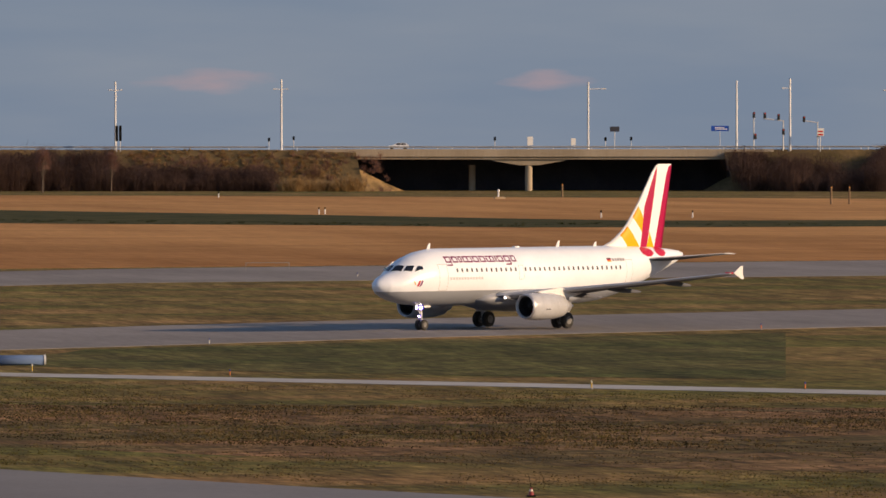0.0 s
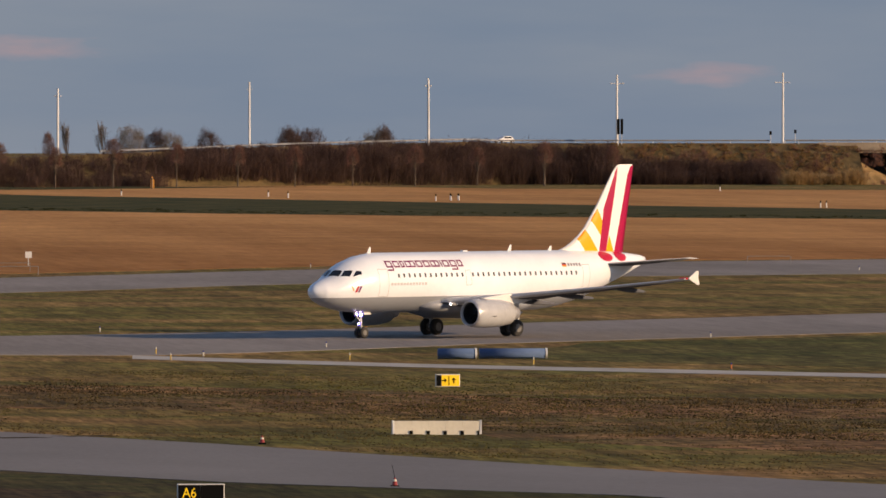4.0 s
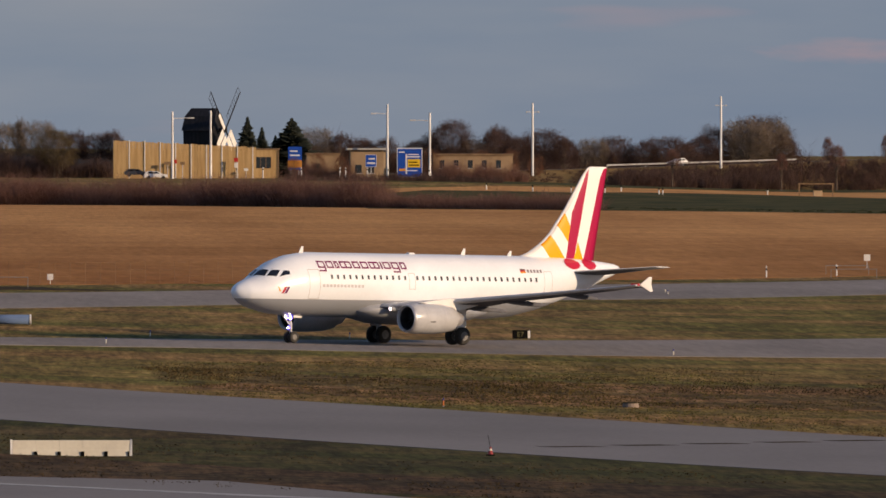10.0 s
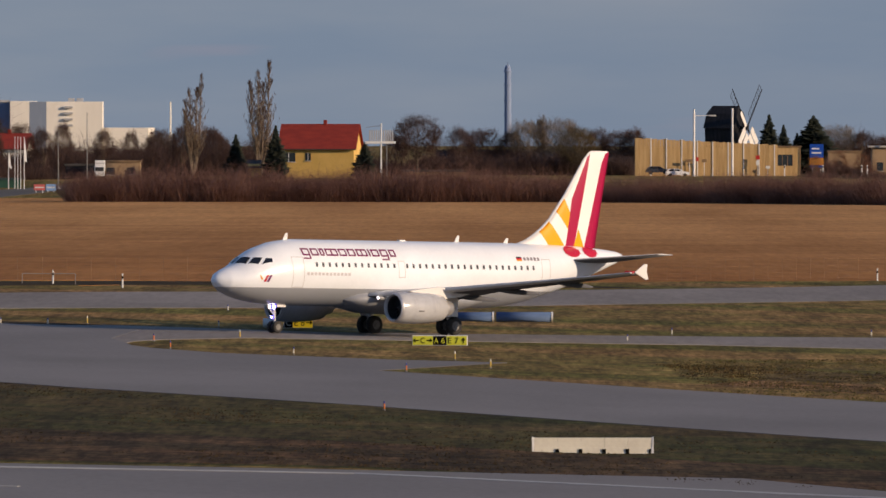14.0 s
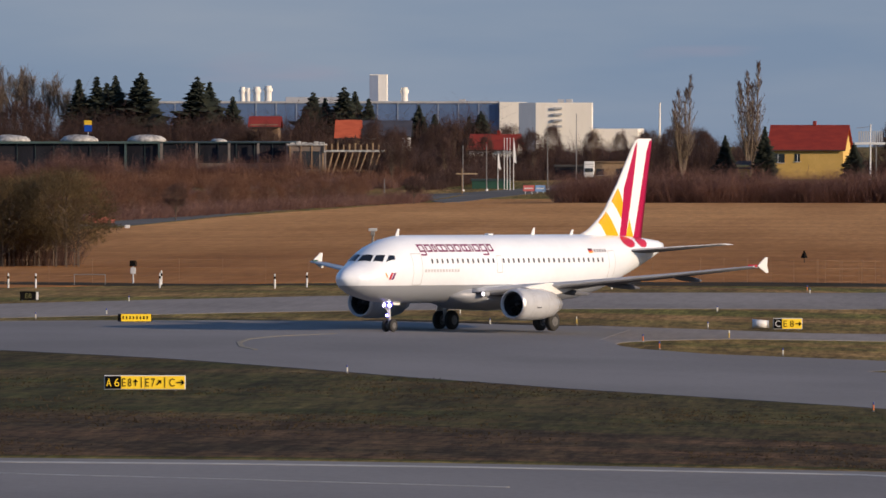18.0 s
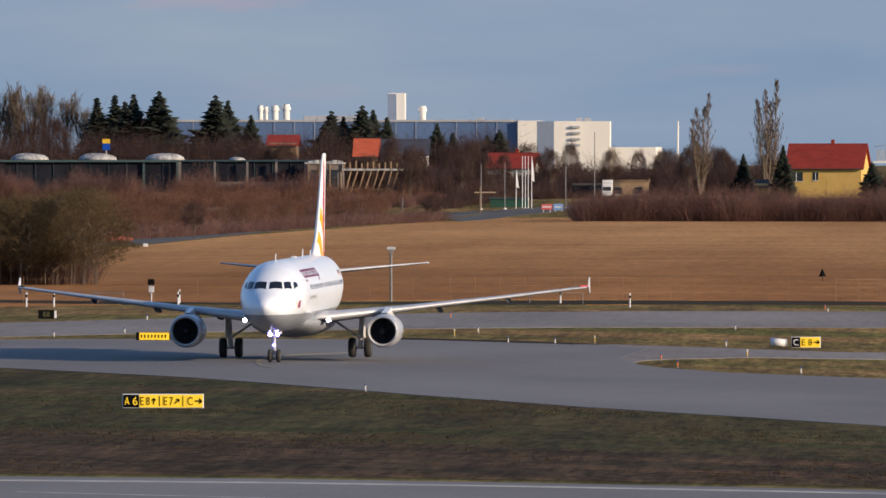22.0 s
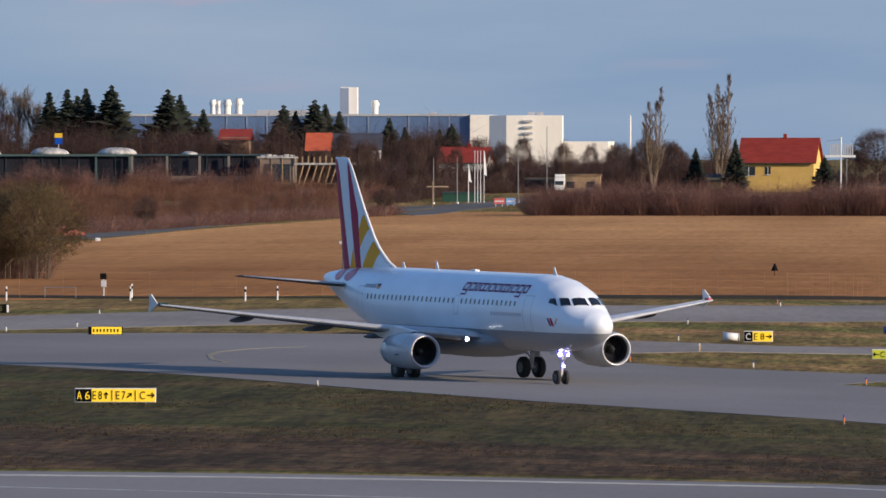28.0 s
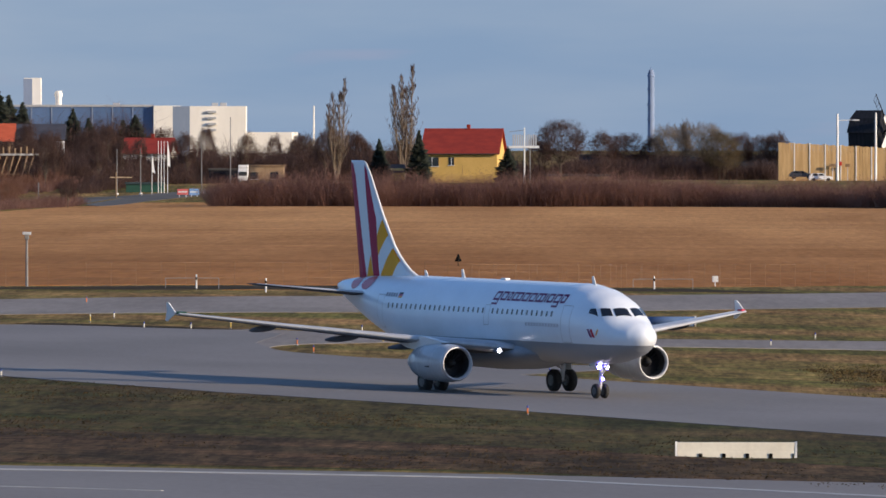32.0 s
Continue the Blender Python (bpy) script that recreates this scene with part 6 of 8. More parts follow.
for q, hh, k in (((-19.6, 2420), 12.1, 2), ((-11.6, 2452), 9.6, 0), ((-7.8, 2455), 9.4, 2), ((-2.0, 2456), 8.8, 0), ((1.3, 2452), 11.1, 1), ((4.2, 2455), 12.0, 4), ((7.4, 2452), 11.6, 1), ((14.4, 2450), 9.3, 0), ((18.4, 2450), 9.0, 2), ((21.7, 2452), 9.4, 0), ((-24.0, 2452), 8.2, 0),
                 ((-58.1, 2419.3), 9.0, 2), ((-67.8, 2419.1), 8.6, 1), ((-33.0, 2452), 7.6, 2)):
    stand(TREES[k], q, hh, q[0] * 53 % 360)
stand(BUSH, (10.9, 2425), 10.4, 30, "tan leafless willow behind the hedge", wide=0.8)
thicket("far_wood", [(21, 2424), (-30.5, 2424)], 20, 2.8, 5.2, 7000, TWIG, "brown leafless copse behind the house", "woods", thick=0.10)
thicket("far_wood", [(-30, 2400), (-83.1, 2398.6), (-86.9, 2398.4)], 30, 4.2, 7.2, 9000, TWIG, "brown leafless copse in front of the works", "woods", thick=0.10)
low_building((-20.9, 2259.9), 11.18, 5, 2.0, WOOD_BROWN, ROOF_DARK, "low brown garden building with a dark roof")
low_building((-16.4, 2460), 38, 10, 4.7, SHED_BLUE, ROOF_DARK, "long dark blue shed behind the trees")


def sign_gantry():
    p = (-24.7, 2259.9)
    ob = thing("sign_gantry", "pale lattice panel on a mast beside the road", "road sign", on(p))
    part("mast", tube((0, 0, -0.3), (0, 0, 10.3), 0.17, 0.12, 8), POLE, ob)
    part("mast", tube((1.0, 0.3, -0.3), (1.0, 0.3, 6.8), 0.10, 0.10, 8), RAIL, ob, "thin grey second mast")
    part("beam", box(-2.8, 2.6, -0.35, 0.35, 6.70, 7.10, 0.03), SIGN_WHITE, ob)
    for k in range(11):
        part("slat", box(-2.1 + 0.40 * k, -1.86 + 0.40 * k, -0.06, 0.06, 7.10, 9.05 + 0.1 * (k % 2), 0.01), GREY_WALL, ob)
    part("arm", tube((-2.6, 0, 9.6), (0, 0, 9.9), 0.05, sides=6), RAIL, ob)
    return ob


sign_gantry()


BRICK_OLD = mat("weathered_tan_render", (0.28, 0.19, 0.11), (0.37, 0.255, 0.15), 0.25, rough=0.95, fine=3)
low_building((82.8, 2440), 15.2, 7, 4.8, BRICK_OLD, WOOD_BROWN, "long low tan building behind the direction sign", tuple((1.2 + 2.7 * k, 2.1 + 2.7 * k, 2.4, 3.9) for k in range(5)))
low_building((66.5, 2426), 6.4, 5, 5.6, BRICK_OLD, CONCRETE, "tan building with a pale projecting roof", ((1.0, 2.2, 1.2, 2.8), (3.4, 4.6, 1.2, 2.8)), eave=0.6)
low_building((58.6, 2438), 6.2, 5, 4.6, BRICK_OLD, WOOD_BROWN, "low tan shed between the road signs", ((1.4, 2.6, 1.6, 3.0),), name="shed")
thicket("veil_scrub", [(57, 2421), (66, 2422)], 4, 1.6, 5.4, 700, TWIG_RED, "thin leafless saplings before the tan shed", "shrubs", thick=0.07, wave=3, fan=0.3)
thicket("veil_scrub", [(82, 2428), (100, 2434)], 6, 1.4, 6.0, 1900, TWIG_RED, "thin leafless saplings before the tan building", "shrubs", thick=0.07, wave=3, fan=0.35)
thicket("roadside_scrub", [(52, 2300), (70, 2312), (92, 2340)], 22, 1.0, 2.6, 2600, TWIG, "brown leafless scrub below the main road", "shrubs", thick=0.08, wave=6)
for q in ((49.2, 2388), (56.3, 2385), (63.5, 2384), (64.6, 2386), (68.7, 2388), (72.6, 2388), (80.2, 2386)):
    marker = thing("roadside_post", "short white roadside post with a dark band", "post", on(q), "posts along the slip road")
    part("shaft", tube((0, 0, -0.3), (0, 0, 2.1), 0.13, 0.12, 8), SIGN_WHITE, marker)
    part("band", tube((0, 0, 1.6), (0, 0, 1.85), 0.14, 0.14, 8), SIGN_BLACK, marker)


# ---------- the distant tower and the works ----------
def far_tower():
    p = (-4.9, 4780)
    ob = thing("distant_tower", "slim tower far on the horizon, haze painted in as blue-grey", "tower", pose(*p, 0))
    # Distance haze is mixed into this base colour as blue.
    m = mat("haze_blue_concrete", (0.20, 0.265, 0.40), (0.23, 0.30, 0.44), 0.05, rough=0.9)
    z = 32.6
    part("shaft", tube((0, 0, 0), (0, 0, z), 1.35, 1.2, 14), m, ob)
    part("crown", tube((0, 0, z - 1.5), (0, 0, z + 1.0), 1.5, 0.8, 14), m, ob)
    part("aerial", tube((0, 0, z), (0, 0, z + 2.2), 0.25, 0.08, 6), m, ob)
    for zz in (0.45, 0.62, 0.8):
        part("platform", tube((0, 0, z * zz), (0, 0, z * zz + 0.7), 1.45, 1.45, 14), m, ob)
    return ob


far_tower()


def works():
    d = 3600.0
    ob = thing("factory", "large factory with blue glass front, white blocks and stacks", "factory", pose(0.4, 0, 0))
    def bx(x):
        return x
    yb = d
    cells = ((-241.4, -144.3, 18.8, BLUE_FACADE, "blue glazed production hall"), (-144.1, -138.7, 18.65, WHITE_WALL, ""),
             (-138.7, -133.9, 18.49, CLAD_BLUE, "blue-grey clad bay"), (-133.9, -118.1, 18.49, WHITE_WALL, ""), (-119.5, -105.2, 11.14, WHITE_WALL, "low white hall"))
    for k, (x0, x1, z, m, lab) in enumerate(cells):
        blk = part("hall", box(x0, x1, yb - (1.5 if k in (1, 2, 3) else 0), yb + (8 if k == 3 else 60), -1, z, 0.05), m, ob, lab)
        if k == 0:
            n = 17
            for i in range(n + 1):
                x = x0 + (x1 - x0) * i / n
                part("mullion", box(x - 0.16, x + 0.16, yb - 0.16, yb, -1, z), CLAD_BLUE, blk)
            part("eaves_band", box(x0, x1, yb - 0.3, yb, z - 0.5, z + 0.1), GREY_WALL, blk)
        if k == 3:
            for i in range(4):
                part("stair", box(x0 + 5, x0 + 7.4, yb - 2.3, yb - 1.5, z - 7.0 + 1.7 * i, z - 6.4 + 1.7 * i), GREY_WALL, blk)
    x0, x1 = -181.7, -176.9
    part("lift_tower", box(x0, x1, yb + 20, yb + 26, 0, 26.51, 0.05), WHITE_WALL, ob, "tall white tower")
    # Blue-grey panel on the left half stands in for the tower's shaded face.
    part("lift_tower_shade", box(x0 - 0.1, x0 + (x1 - x0) * 0.5, yb + 19.6, yb + 20, 8, 26.3), CLAD_BLUE, ob)
    for xx, top, r in ((-218.2, 22.99, 0.75), (-216.6, 22.67, 0.6), (-214.1, 22.99, 1.0), (-210.9, 23.31, 1.0), (-172.1, 22.83, 0.9)):
        st = part("chimney", tube((xx, yb + 25, 5), (xx, yb + 25, top), r, r, 14), WHITE_WALL, ob, "white metal chimney")
        part("collar", tube((xx, yb + 25, top - 1.6), (xx, yb + 25, top - 0.7), r * 1.35, r * 1.35, 14), WHITE_WALL, st)
    part("mast", tube((-100.1, yb + 40, 0), (-100.1, yb + 40, 18.54), 0.3, 0.22, 8), WHITE_WALL, ob)
    part("roof_plant", box(-204.9, -187.5, yb + 8, yb + 20, 8, 20.08, 0.05), GREY_WALL, ob)
    for xx in (-154.9, -127.1, -124.7):
        part("roof_vent", box(xx - 0.9, xx + 0.9, yb + 5, yb + 7, 8, 19.44, 0.05), GREY_WALL, ob)
    return ob


works()


# ---------- the village edge with its road ----------
ROOF_ORANGE = mat("orange_roof_tiles", (0.42, 0.075, 0.028), (0.50, 0.10, 0.04), 0.5, (1, 1, 4), 0.8, bump=0.2)
ROOF_SLATE = mat("blue_black_slates", (0.035, 0.036, 0.048), (0.055, 0.056, 0.070), 0.5, (1, 1, 3), 0.7)
BEAM_TAN = mat("weathered_tan_beams", (0.27, 0.175, 0.095), (0.36, 0.245, 0.14), 0.8, (1, 1, 0.3), 0.85)
TEAL = mat("teal_steel", (0.022, 0.042, 0.045), (0.035, 0.058, 0.060), 0.5, rough=0.5)
TEAL_PALE = mat("pale_teal_steel", (0.045, 0.080, 0.080), (0.065, 0.105, 0.10), 0.5, rough=0.5)
HALL_GLASS = mat("sooty_glazing", (0.012, 0.013, 0.018), (0.024, 0.025, 0.032), 0.25, (1, 1, 0.5), 0.6, spec=0.08)
PALE_POST = mat("pale_concrete_post", (0.14, 0.125, 0.115), (0.20, 0.175, 0.155), 0.8, rough=0.9)
MAROON = mat("maroon_sheet_roof", (0.085, 0.022, 0.022), (0.12, 0.032, 0.030), 0.8, rough=0.7)
GRAVEL = mat("pale_skylight", (0.22, 0.215, 0.205), (0.52, 0.51, 0.48), 1.2, rough=0.8, bump=0.6, fine=2.0)
ribbon("village_road", [(-330, 1490), (-117, 1643), (-115.6, 1880.8), (-109.9, 2071.8), (-98.3, 2181.9), (-88.6, 2197), (-76.5, 2230), (-66, 2246)], 8.5, 0.10, TAR, "grey village road along the field edge", "road")
sheet("road_verge", [(-330, 1480), (-113.2, 1589.1), (-110.8, 1802.8), (-104.9, 1978.8), (-97, 2151.3), (-74.4, 2160.2), (-75.8, 2214.5), (-89.2, 2195.2), (-101.2, 2159.9), (-114.2, 1857.9), (-115.7, 1624.8)], 0.06, GRASS, "green grass verge between road and field", "verge")


sheet("road_junction", [(-97, 2140), (-93.4, 2178), (-85.1, 2212), (-77.7, 2246), (-60, 2262), (-60, 2226), (-76.8, 2214), (-88, 2163), (-93.5, 2110)], 0.13, TAR, "grey road surface widening at the junction", "road")
OLD_BOARDS = mat("weathered_boards", (0.17, 0.135, 0.11), (0.24, 0.19, 0.155), 0.8, (0.3, 1, 1), 0.9)
CAR_RED = mat("red_car_paint", (0.26, 0.02, 0.016), rough=0.35)


def glasshouse():
    d = 2280.0
    x0, x1 = -187.1, -128.3
    z0 = land(x0, d) - 0.3
    ob = thing("glazed_hall", "long dark glazed hall with pale domed skylights", "building", pose(x0, d, z0))
    w, h = x1 - x0, 9.83 - z0
    part("wall", box(0, w, 0.15, 26, 0, h - 0.3), HALL_GLASS, ob)
    part("roof", box(-0.3, w + 0.3, -0.4, 26.4, h - 0.3, h, 0.02), TEAL, ob)
    n = 18
    for k in range(n + 1):
        x = w * k / n
        part("mullion", box(x - 0.05, x + 0.05, -0.02, 0.15, 0, h - 0.3), TEAL, ob)
    low = 4.95 - z0
    part("balcony", box(35.6, w - 0.4, -1.2, 0.1, low, low + 1.0, 0.02), OLD_BOARDS, ob, "weathered board balcony front")
    part("balcony", box(46.0, w - 0.4, -1.2, 0.1, 1.2, 2.0, 0.02), OLD_BOARDS, ob, "weathered board balcony front")
    for x in (35.7, 42.0, 47.8, 53.0, 58.2):
        part("post", box(x - 0.2, x + 0.2, -1.3, -0.9, 0, h - 0.3, 0.02), PALE_POST, ob, "pale concrete post")
    frame_x0, frame_x1 = 29.2, 35.2
    for x in (frame_x0, frame_x1):
        part("bay_frame", box(x - 0.15, x + 0.15, -0.35, 0.05, low - 0.5, h - 0.3), TEAL_PALE, ob, "teal steel bay frame")
    part("bay_frame", box(frame_x0, frame_x1, -0.35, 0.05, low - 0.5, low - 0.2), TEAL_PALE, ob, "teal steel bay frame")
    part("eaves_strip", box(0, 35.2, -0.6, -0.4, h - 0.35, h + 0.05), TEAL_PALE, ob, "pale teal eaves strip")
    for cx in (-179, -166.8, -154.7, -141.7):
        rings = []
        wide = 3.5 if cx < -145.2 else 1.5
        for r, zz in ((1.0, 0.0), (0.93, 0.45), (0.75, 0.85), (0.45, 1.05), (0.1, 1.1)):
            rings.append([(cx - x0 + wide * r * math.cos(2 * math.pi * i / 18) * (1 + 0.07 * math.sin(5 * i + cx)), 8 + 3 * r * math.sin(2 * math.pi * i / 18), h + zz * wide / 3.5 * (1 + 0.16 * math.sin(3.3 * i + cx))) for i in range(18)])
        part("skylight", loft(rings), GRAVEL, ob, "pale domed skylight", smooth=True)
    return ob


glasshouse()
low_building((-141.5, 2272), 6.0, 3.0, 1.7, DARKGLASS, MAROON, "low shed with a maroon sheet roof", name="shed")


def timber_frame():
    d = 2270.0
    a = (-128.1, 2266.4)
    ob = thing("timber_frame_house", "unfinished timber house with a slanting beam pergola", "building", pose(a[0], d, land(a[0], d) - 0.3))
    s = 2270 / 22642
    w1, w2 = 62 * s, 166 * s
    h = 9.55 - land(a[0], d) + 0.3
    part("wall", box(0, w1, 0, 8, 0, h - 0.4), OLD_BOARDS, ob)
    part("roof", box(-0.3, w1 + 0.2, -0.3, 8.3, h - 0.4, h - 0.12, 0.03), GRAVEL, ob)
    for k in range(6):
        part("roof_slab", box(0.2 + k * w1 / 6, 0.2 + (k + 0.82) * w1 / 6, 0.1 + 0.3 * (k % 3), 2.2, h - 0.11, h + 0.10 + 0.11 * (k * 5 % 3), 0.04), GRAVEL, ob, "pale slab lying on the roof")
    for k in range(4):
        part("wall_post", box(0.1 + k * (w1 - 0.4) / 3, 0.32 + k * (w1 - 0.4) / 3, -0.14, 0.0, 0, h - 0.4, 0.02), BEAM_TAN, ob, "tan timber post")
    part("window", box(0.8, w1 - 0.8, -0.06, 0.02, h * 0.35, h * 0.8), DARKGLASS, ob)
    part("top_beam", box(w1, w2 + 0.4, -0.5, 0.0, h - 1.55, h - 1.2, 0.02), GRAVEL, ob, "pale weathered top beam")
    part("rear_beam", box(w1, w2 + 0.4, 4.0, 4.25, h - 1.55, h - 1.2, 0.02), WOOD_BROWN, ob)
    for k in range(10):
        x = w1 + (w2 - w1) * (k + 0.4) / 10
        part("rafter", box(x - 0.13, x + 0.13, -0.45, -0.14, h - 1.2, h - 0.25 + 0.3 * (k * 7 % 3) / 2, 0.02), BEAM_TAN, ob)
    for k in range(8):
        x = w1 + 1.2 + (w2 - w1 - 0.8) * (k + 0.4) / 8
        part("strut", tube((x, -0.1, h - 1.3), (x - 1.35 - 0.1 * (k % 3), -0.1, 0.6 + 0.9 * (k % 2)), 0.17, sides=6), BEAM_TAN, ob)
    part("cross_rail", box(w1, w2 - 0.6, -0.2, 0.0, h * 0.30, h * 0.30 + 0.18), BEAM_TAN, ob)
    return ob


timber_frame()
gabled_house((-102.3, 2417.8), 8.76, 8, 5.6, 8.3, WHITE_WALL, ROOF_RED, "white house with a red tiled roof and gable", -8, ((1.2, 2.0, 3.2, 4.4), (3.6, 4.4, 3.2, 4.4)))
gabled_house((-125.6, 2385), 4.0, 8, 7.89, 10.99, BRICK_OLD, ROOF_ORANGE, "house with an orange-red gable roof behind trees", 0, chimney=False)
gabled_house((-121.0, 2389), 8.6, 8, 8.19, 10.89, GREY_WALL, ROOF_SLATE, "house with a wide dark slate roof behind trees", 0, chimney=False)
gabled_house((-142.2, 2392), 5.2, 8, 9.99, 11.69, WOOD_BROWN, ROOF_RED, "red-roofed house half hidden by bare trees", 0, chimney=False)
low_building((-75.4, 2298.6), 7.0, 6, 3.2, BRICK_OLD, WOOD_BROWN, "low tan flat-roofed building at the junction", ((1, 2.4, 1, 2.2), (4.6, 6.0, 1, 2.2)))
low_building((-81.6, 2292), 5.6, 5, 2.6, HALL_GLASS, ROOF_DARK, "low dark open shed at the junction", name="shed")
low_building((-93.4, 2219), 6.6, 1.2, 1.7, mat("green_container", (0.01, 0.055, 0.035), (0.015, 0.07, 0.045), 0.5, rough=0.6), TEAL, "low teal screen beside the village road", name="screen")
road_sign((-82.4, 2188.5), land(*(-82.4, 2188.5)), 1.9, 1.0, 0.5, mat("pale_red_board", (0.58, 0.13, 0.12), rough=0.5), "pale red roadside board with a white bar", 2, panels=((0.1, 0.9, 0.4, 0.6, W),))
road_sign((-80.6, 2193.5), land(*(-80.6, 2193.5)), 1.7, 1.1, 0.3, mat("pale_blue_board", (0.20, 0.36, 0.62), rough=0.5), "pale blue roadside board", 2, panels=((0.1, 0.9, 0.4, 0.6, W),))
road_sign((-165.6, 2294), land(*(-165.6, 2294)), 1.4, 2.0, 8.6, SIGN_BLUE, "blue and yellow sign on a tall mast", 1, panels=((0, 1, 0.6, 1.0, Y),))
for pole_x, has_flag in ((-87.5, 0), (-87.0, 0), (-86.5, 0), (-85.9, 1), (-88.6, 2)):
    fp = thing("flagpole", "white flagpole with a limp white flag" if has_flag else "white flagpole without a flag", "flagpole", on((pole_x, 2212)), "flagpoles at the junction")
    top = 8.9 if has_flag < 2 else 6.6
    part("pole", tube((0, 0, -0.2), (0, 0, top), 0.075, 0.05, 8), SIGN_WHITE, fp)
    part("cap", tube((0, 0, top), (0, 0, top + 0.15), 0.12, 0.05, 8), SIGN_WHITE, fp)
    if has_flag:
        wide = 0.5 if has_flag == 1 else 0.6
        rings = [[(0.05, -0.06, z), (0.05, 0.06, z), (w * 0.6, 0.16, z - 0.2), (w, 0.02, z - 0.3), (w * 0.6, 0.04, z - 0.2)] for z, w in ((top, wide * 0.25), (top - 1.4, wide * 0.6), (top - 2.8, wide * 0.9), (top - 4.0 + 1.6 * (has_flag - 1), wide))]
        part("flag", loft(rings), SIGN_WHITE, fp, "white cloth flag hanging limp")
for p, hh in (((-76.6, 2258.7), 12.2), ((-94.4, 2206), 7.9), ((-90.4, 2208.1), 8.0), ((-80, 2212), 9.9), ((-105.1, 2147.4), 3.6)):
    lamp_pole(p, land(*p), hh, (), "street lamps in the village", 0.09, RAIL)
cross = thing("wooden_signpost", "wooden signpost with one tan arm", "signpost", on((-93.8, 2188)))
part("post", tube((0, 0, -0.2), (0, 0, 4.4), 0.11, sides=8), WOOD_BROWN, cross)
part("arm", box(-1.0, 2.7, -0.06, 0.06, 3.4, 3.6, 0.02), BRICK_TAN, cross)


def truck():
    ob = thing("truck", "white box truck parked by the tan building", "truck", on((-76.2, 2288)))
    part("cargo_box", box(0.1, 1.8, -2.6, 2.0, 1.5, 3.3, 0.05), SIGN_WHITE, ob)
    for k in range(3):
        part("rail", box(0.08, 1.82, -2.62, 2.02, 1.75 + 0.5 * k, 1.83 + 0.5 * k), RAIL, ob, "grey steel rail across the cargo box")
    part("chassis", box(0.2, 1.7, -2.9, 2.0, 0.7, 1.5, 0.03), BLACK, ob)
    part("cab", box(0.05, 1.85, -3.9, -2.7, 0.5, 2.3, 0.12), SIGN_WHITE, ob)
    part("windscreen", box(0.2, 1.7, -3.93, -3.86, 1.4, 2.1), DARKGLASS, ob)
    for x in (0.05, 1.6):
        for y in (-3.3, 1.0):
            part("wheel", tube((x, y, 0.45), (x + 0.25, y, 0.45), 0.45, 0.45, 14), BLACK, ob)
    return ob


truck()
car(CAR_RED, "red car on the village road behind the bush", pose(*(-117, 1635.8), land(*(-117, 1635.8)) + 0.1, 0, 0, 40))
small = thing("white_marker", "small white marker by the road", "marker", on((-111, 1606.2)))
part("stone", box(-0.3, 0.3, -0.2, 0.2, -0.1, 0.4, 0.05), SIGN_WHITE, small)
# scrub and trees of the village edge
thicket("roadside_scrub", [(-123, 1695.5), (-117.7, 1786.1), (-109, 1957), (-97.8, 2107.7)], 45, 1.2, 3.6, 9000, TWIG_RED, "reddish leafless scrub along the village road", "shrubs", thick=0.075, wave=4, fan=0.75)
thicket("roadside_scrub", [(-157.6, 1893.5), (-139.4, 1995.1), (-121.2, 2176.6), (-102.4, 2227.6)], 40, 1.6, 4.4, 9000, TWIG_RED, "brown leafless scrub before the glazed hall", "shrubs", thick=0.08, wave=6)
thicket("roadside_scrub", [(-162.5, 1953.2), (-142.2, 2035), (-115.8, 2146.9)], 90, 1.6, 3.6, 6000, TWIG, "low brown scrub between the road and the glazed hall", "shrubs", thick=0.08, wave=8)
thicket("dry_tufts", [(-117.5, 2076.7), (-102.4, 2107.5)], 12, 0.4, 1.5, 900, REED, "pale dry grass tufts between the shrubs", "grass", thick=0.06, wave=5)
thicket("far_wood", [(-200.7, 2411.7), (-144.8, 2425.7), (-120.6, 2437), (-99.1, 2438)], 26, 9.4, 12.2, 17000, TWIG, "brown leafless wood behind the glazed hall", "woods", thick=0.11, fan=0.28)
thicket("veil_scrub", [(-187.6, 2254.2), (-125.8, 2258.5)], 10, 2.4, 8.2, 7600, TWIG_RED, "thin leafless saplings before the glazed hall", "shrubs", thick=0.07, wave=7, fan=0.3)
thicket("roadside_scrub", [(-176, 2205), (-150, 2212), (-122, 2222), (-106, 2232)], 40, 2.0, 4.2, 7500, RUSSET, "russet leafless scrub below the glazed hall", "shrubs", thick=0.08, wave=5, fan=0.6)
thicket("veil_scrub", [(-150, 2240), (-128, 2246), (-106, 2240)], 14, 2.2, 6.8, 1300, RUSSET, "thin russet saplings before the pergola", "shrubs", thick=0.065, wave=5, fan=0.28)
thicket("far_wood", [(-147, 2374), (-133, 2374)], 8, 7.2, 8.8, 1900, TWIG, "brown leafless trees before a red roof", "woods", thick=0.10)
thicket("far_wood", [(-134, 2366), (-104, 2366)], 10, 5.0, 6.0, 5200, TWIG, "brown leafless trees before the village roofs", "woods", thick=0.09)
thicket("far_wood", [(-112, 2252), (-103, 2262), (-98, 2275), (-87.3, 2300)], 25, 3.2, 6.0, 5500, TWIG, "brown leafless trees by the junction", "woods", thick=0.09)
thicket("far_wood", [(-92.9, 2424), (-62, 2425)], 30, 3.8, 6.8, 5000, TWIG, "brown leafless copse behind the junction", "woods", thick=0.09)
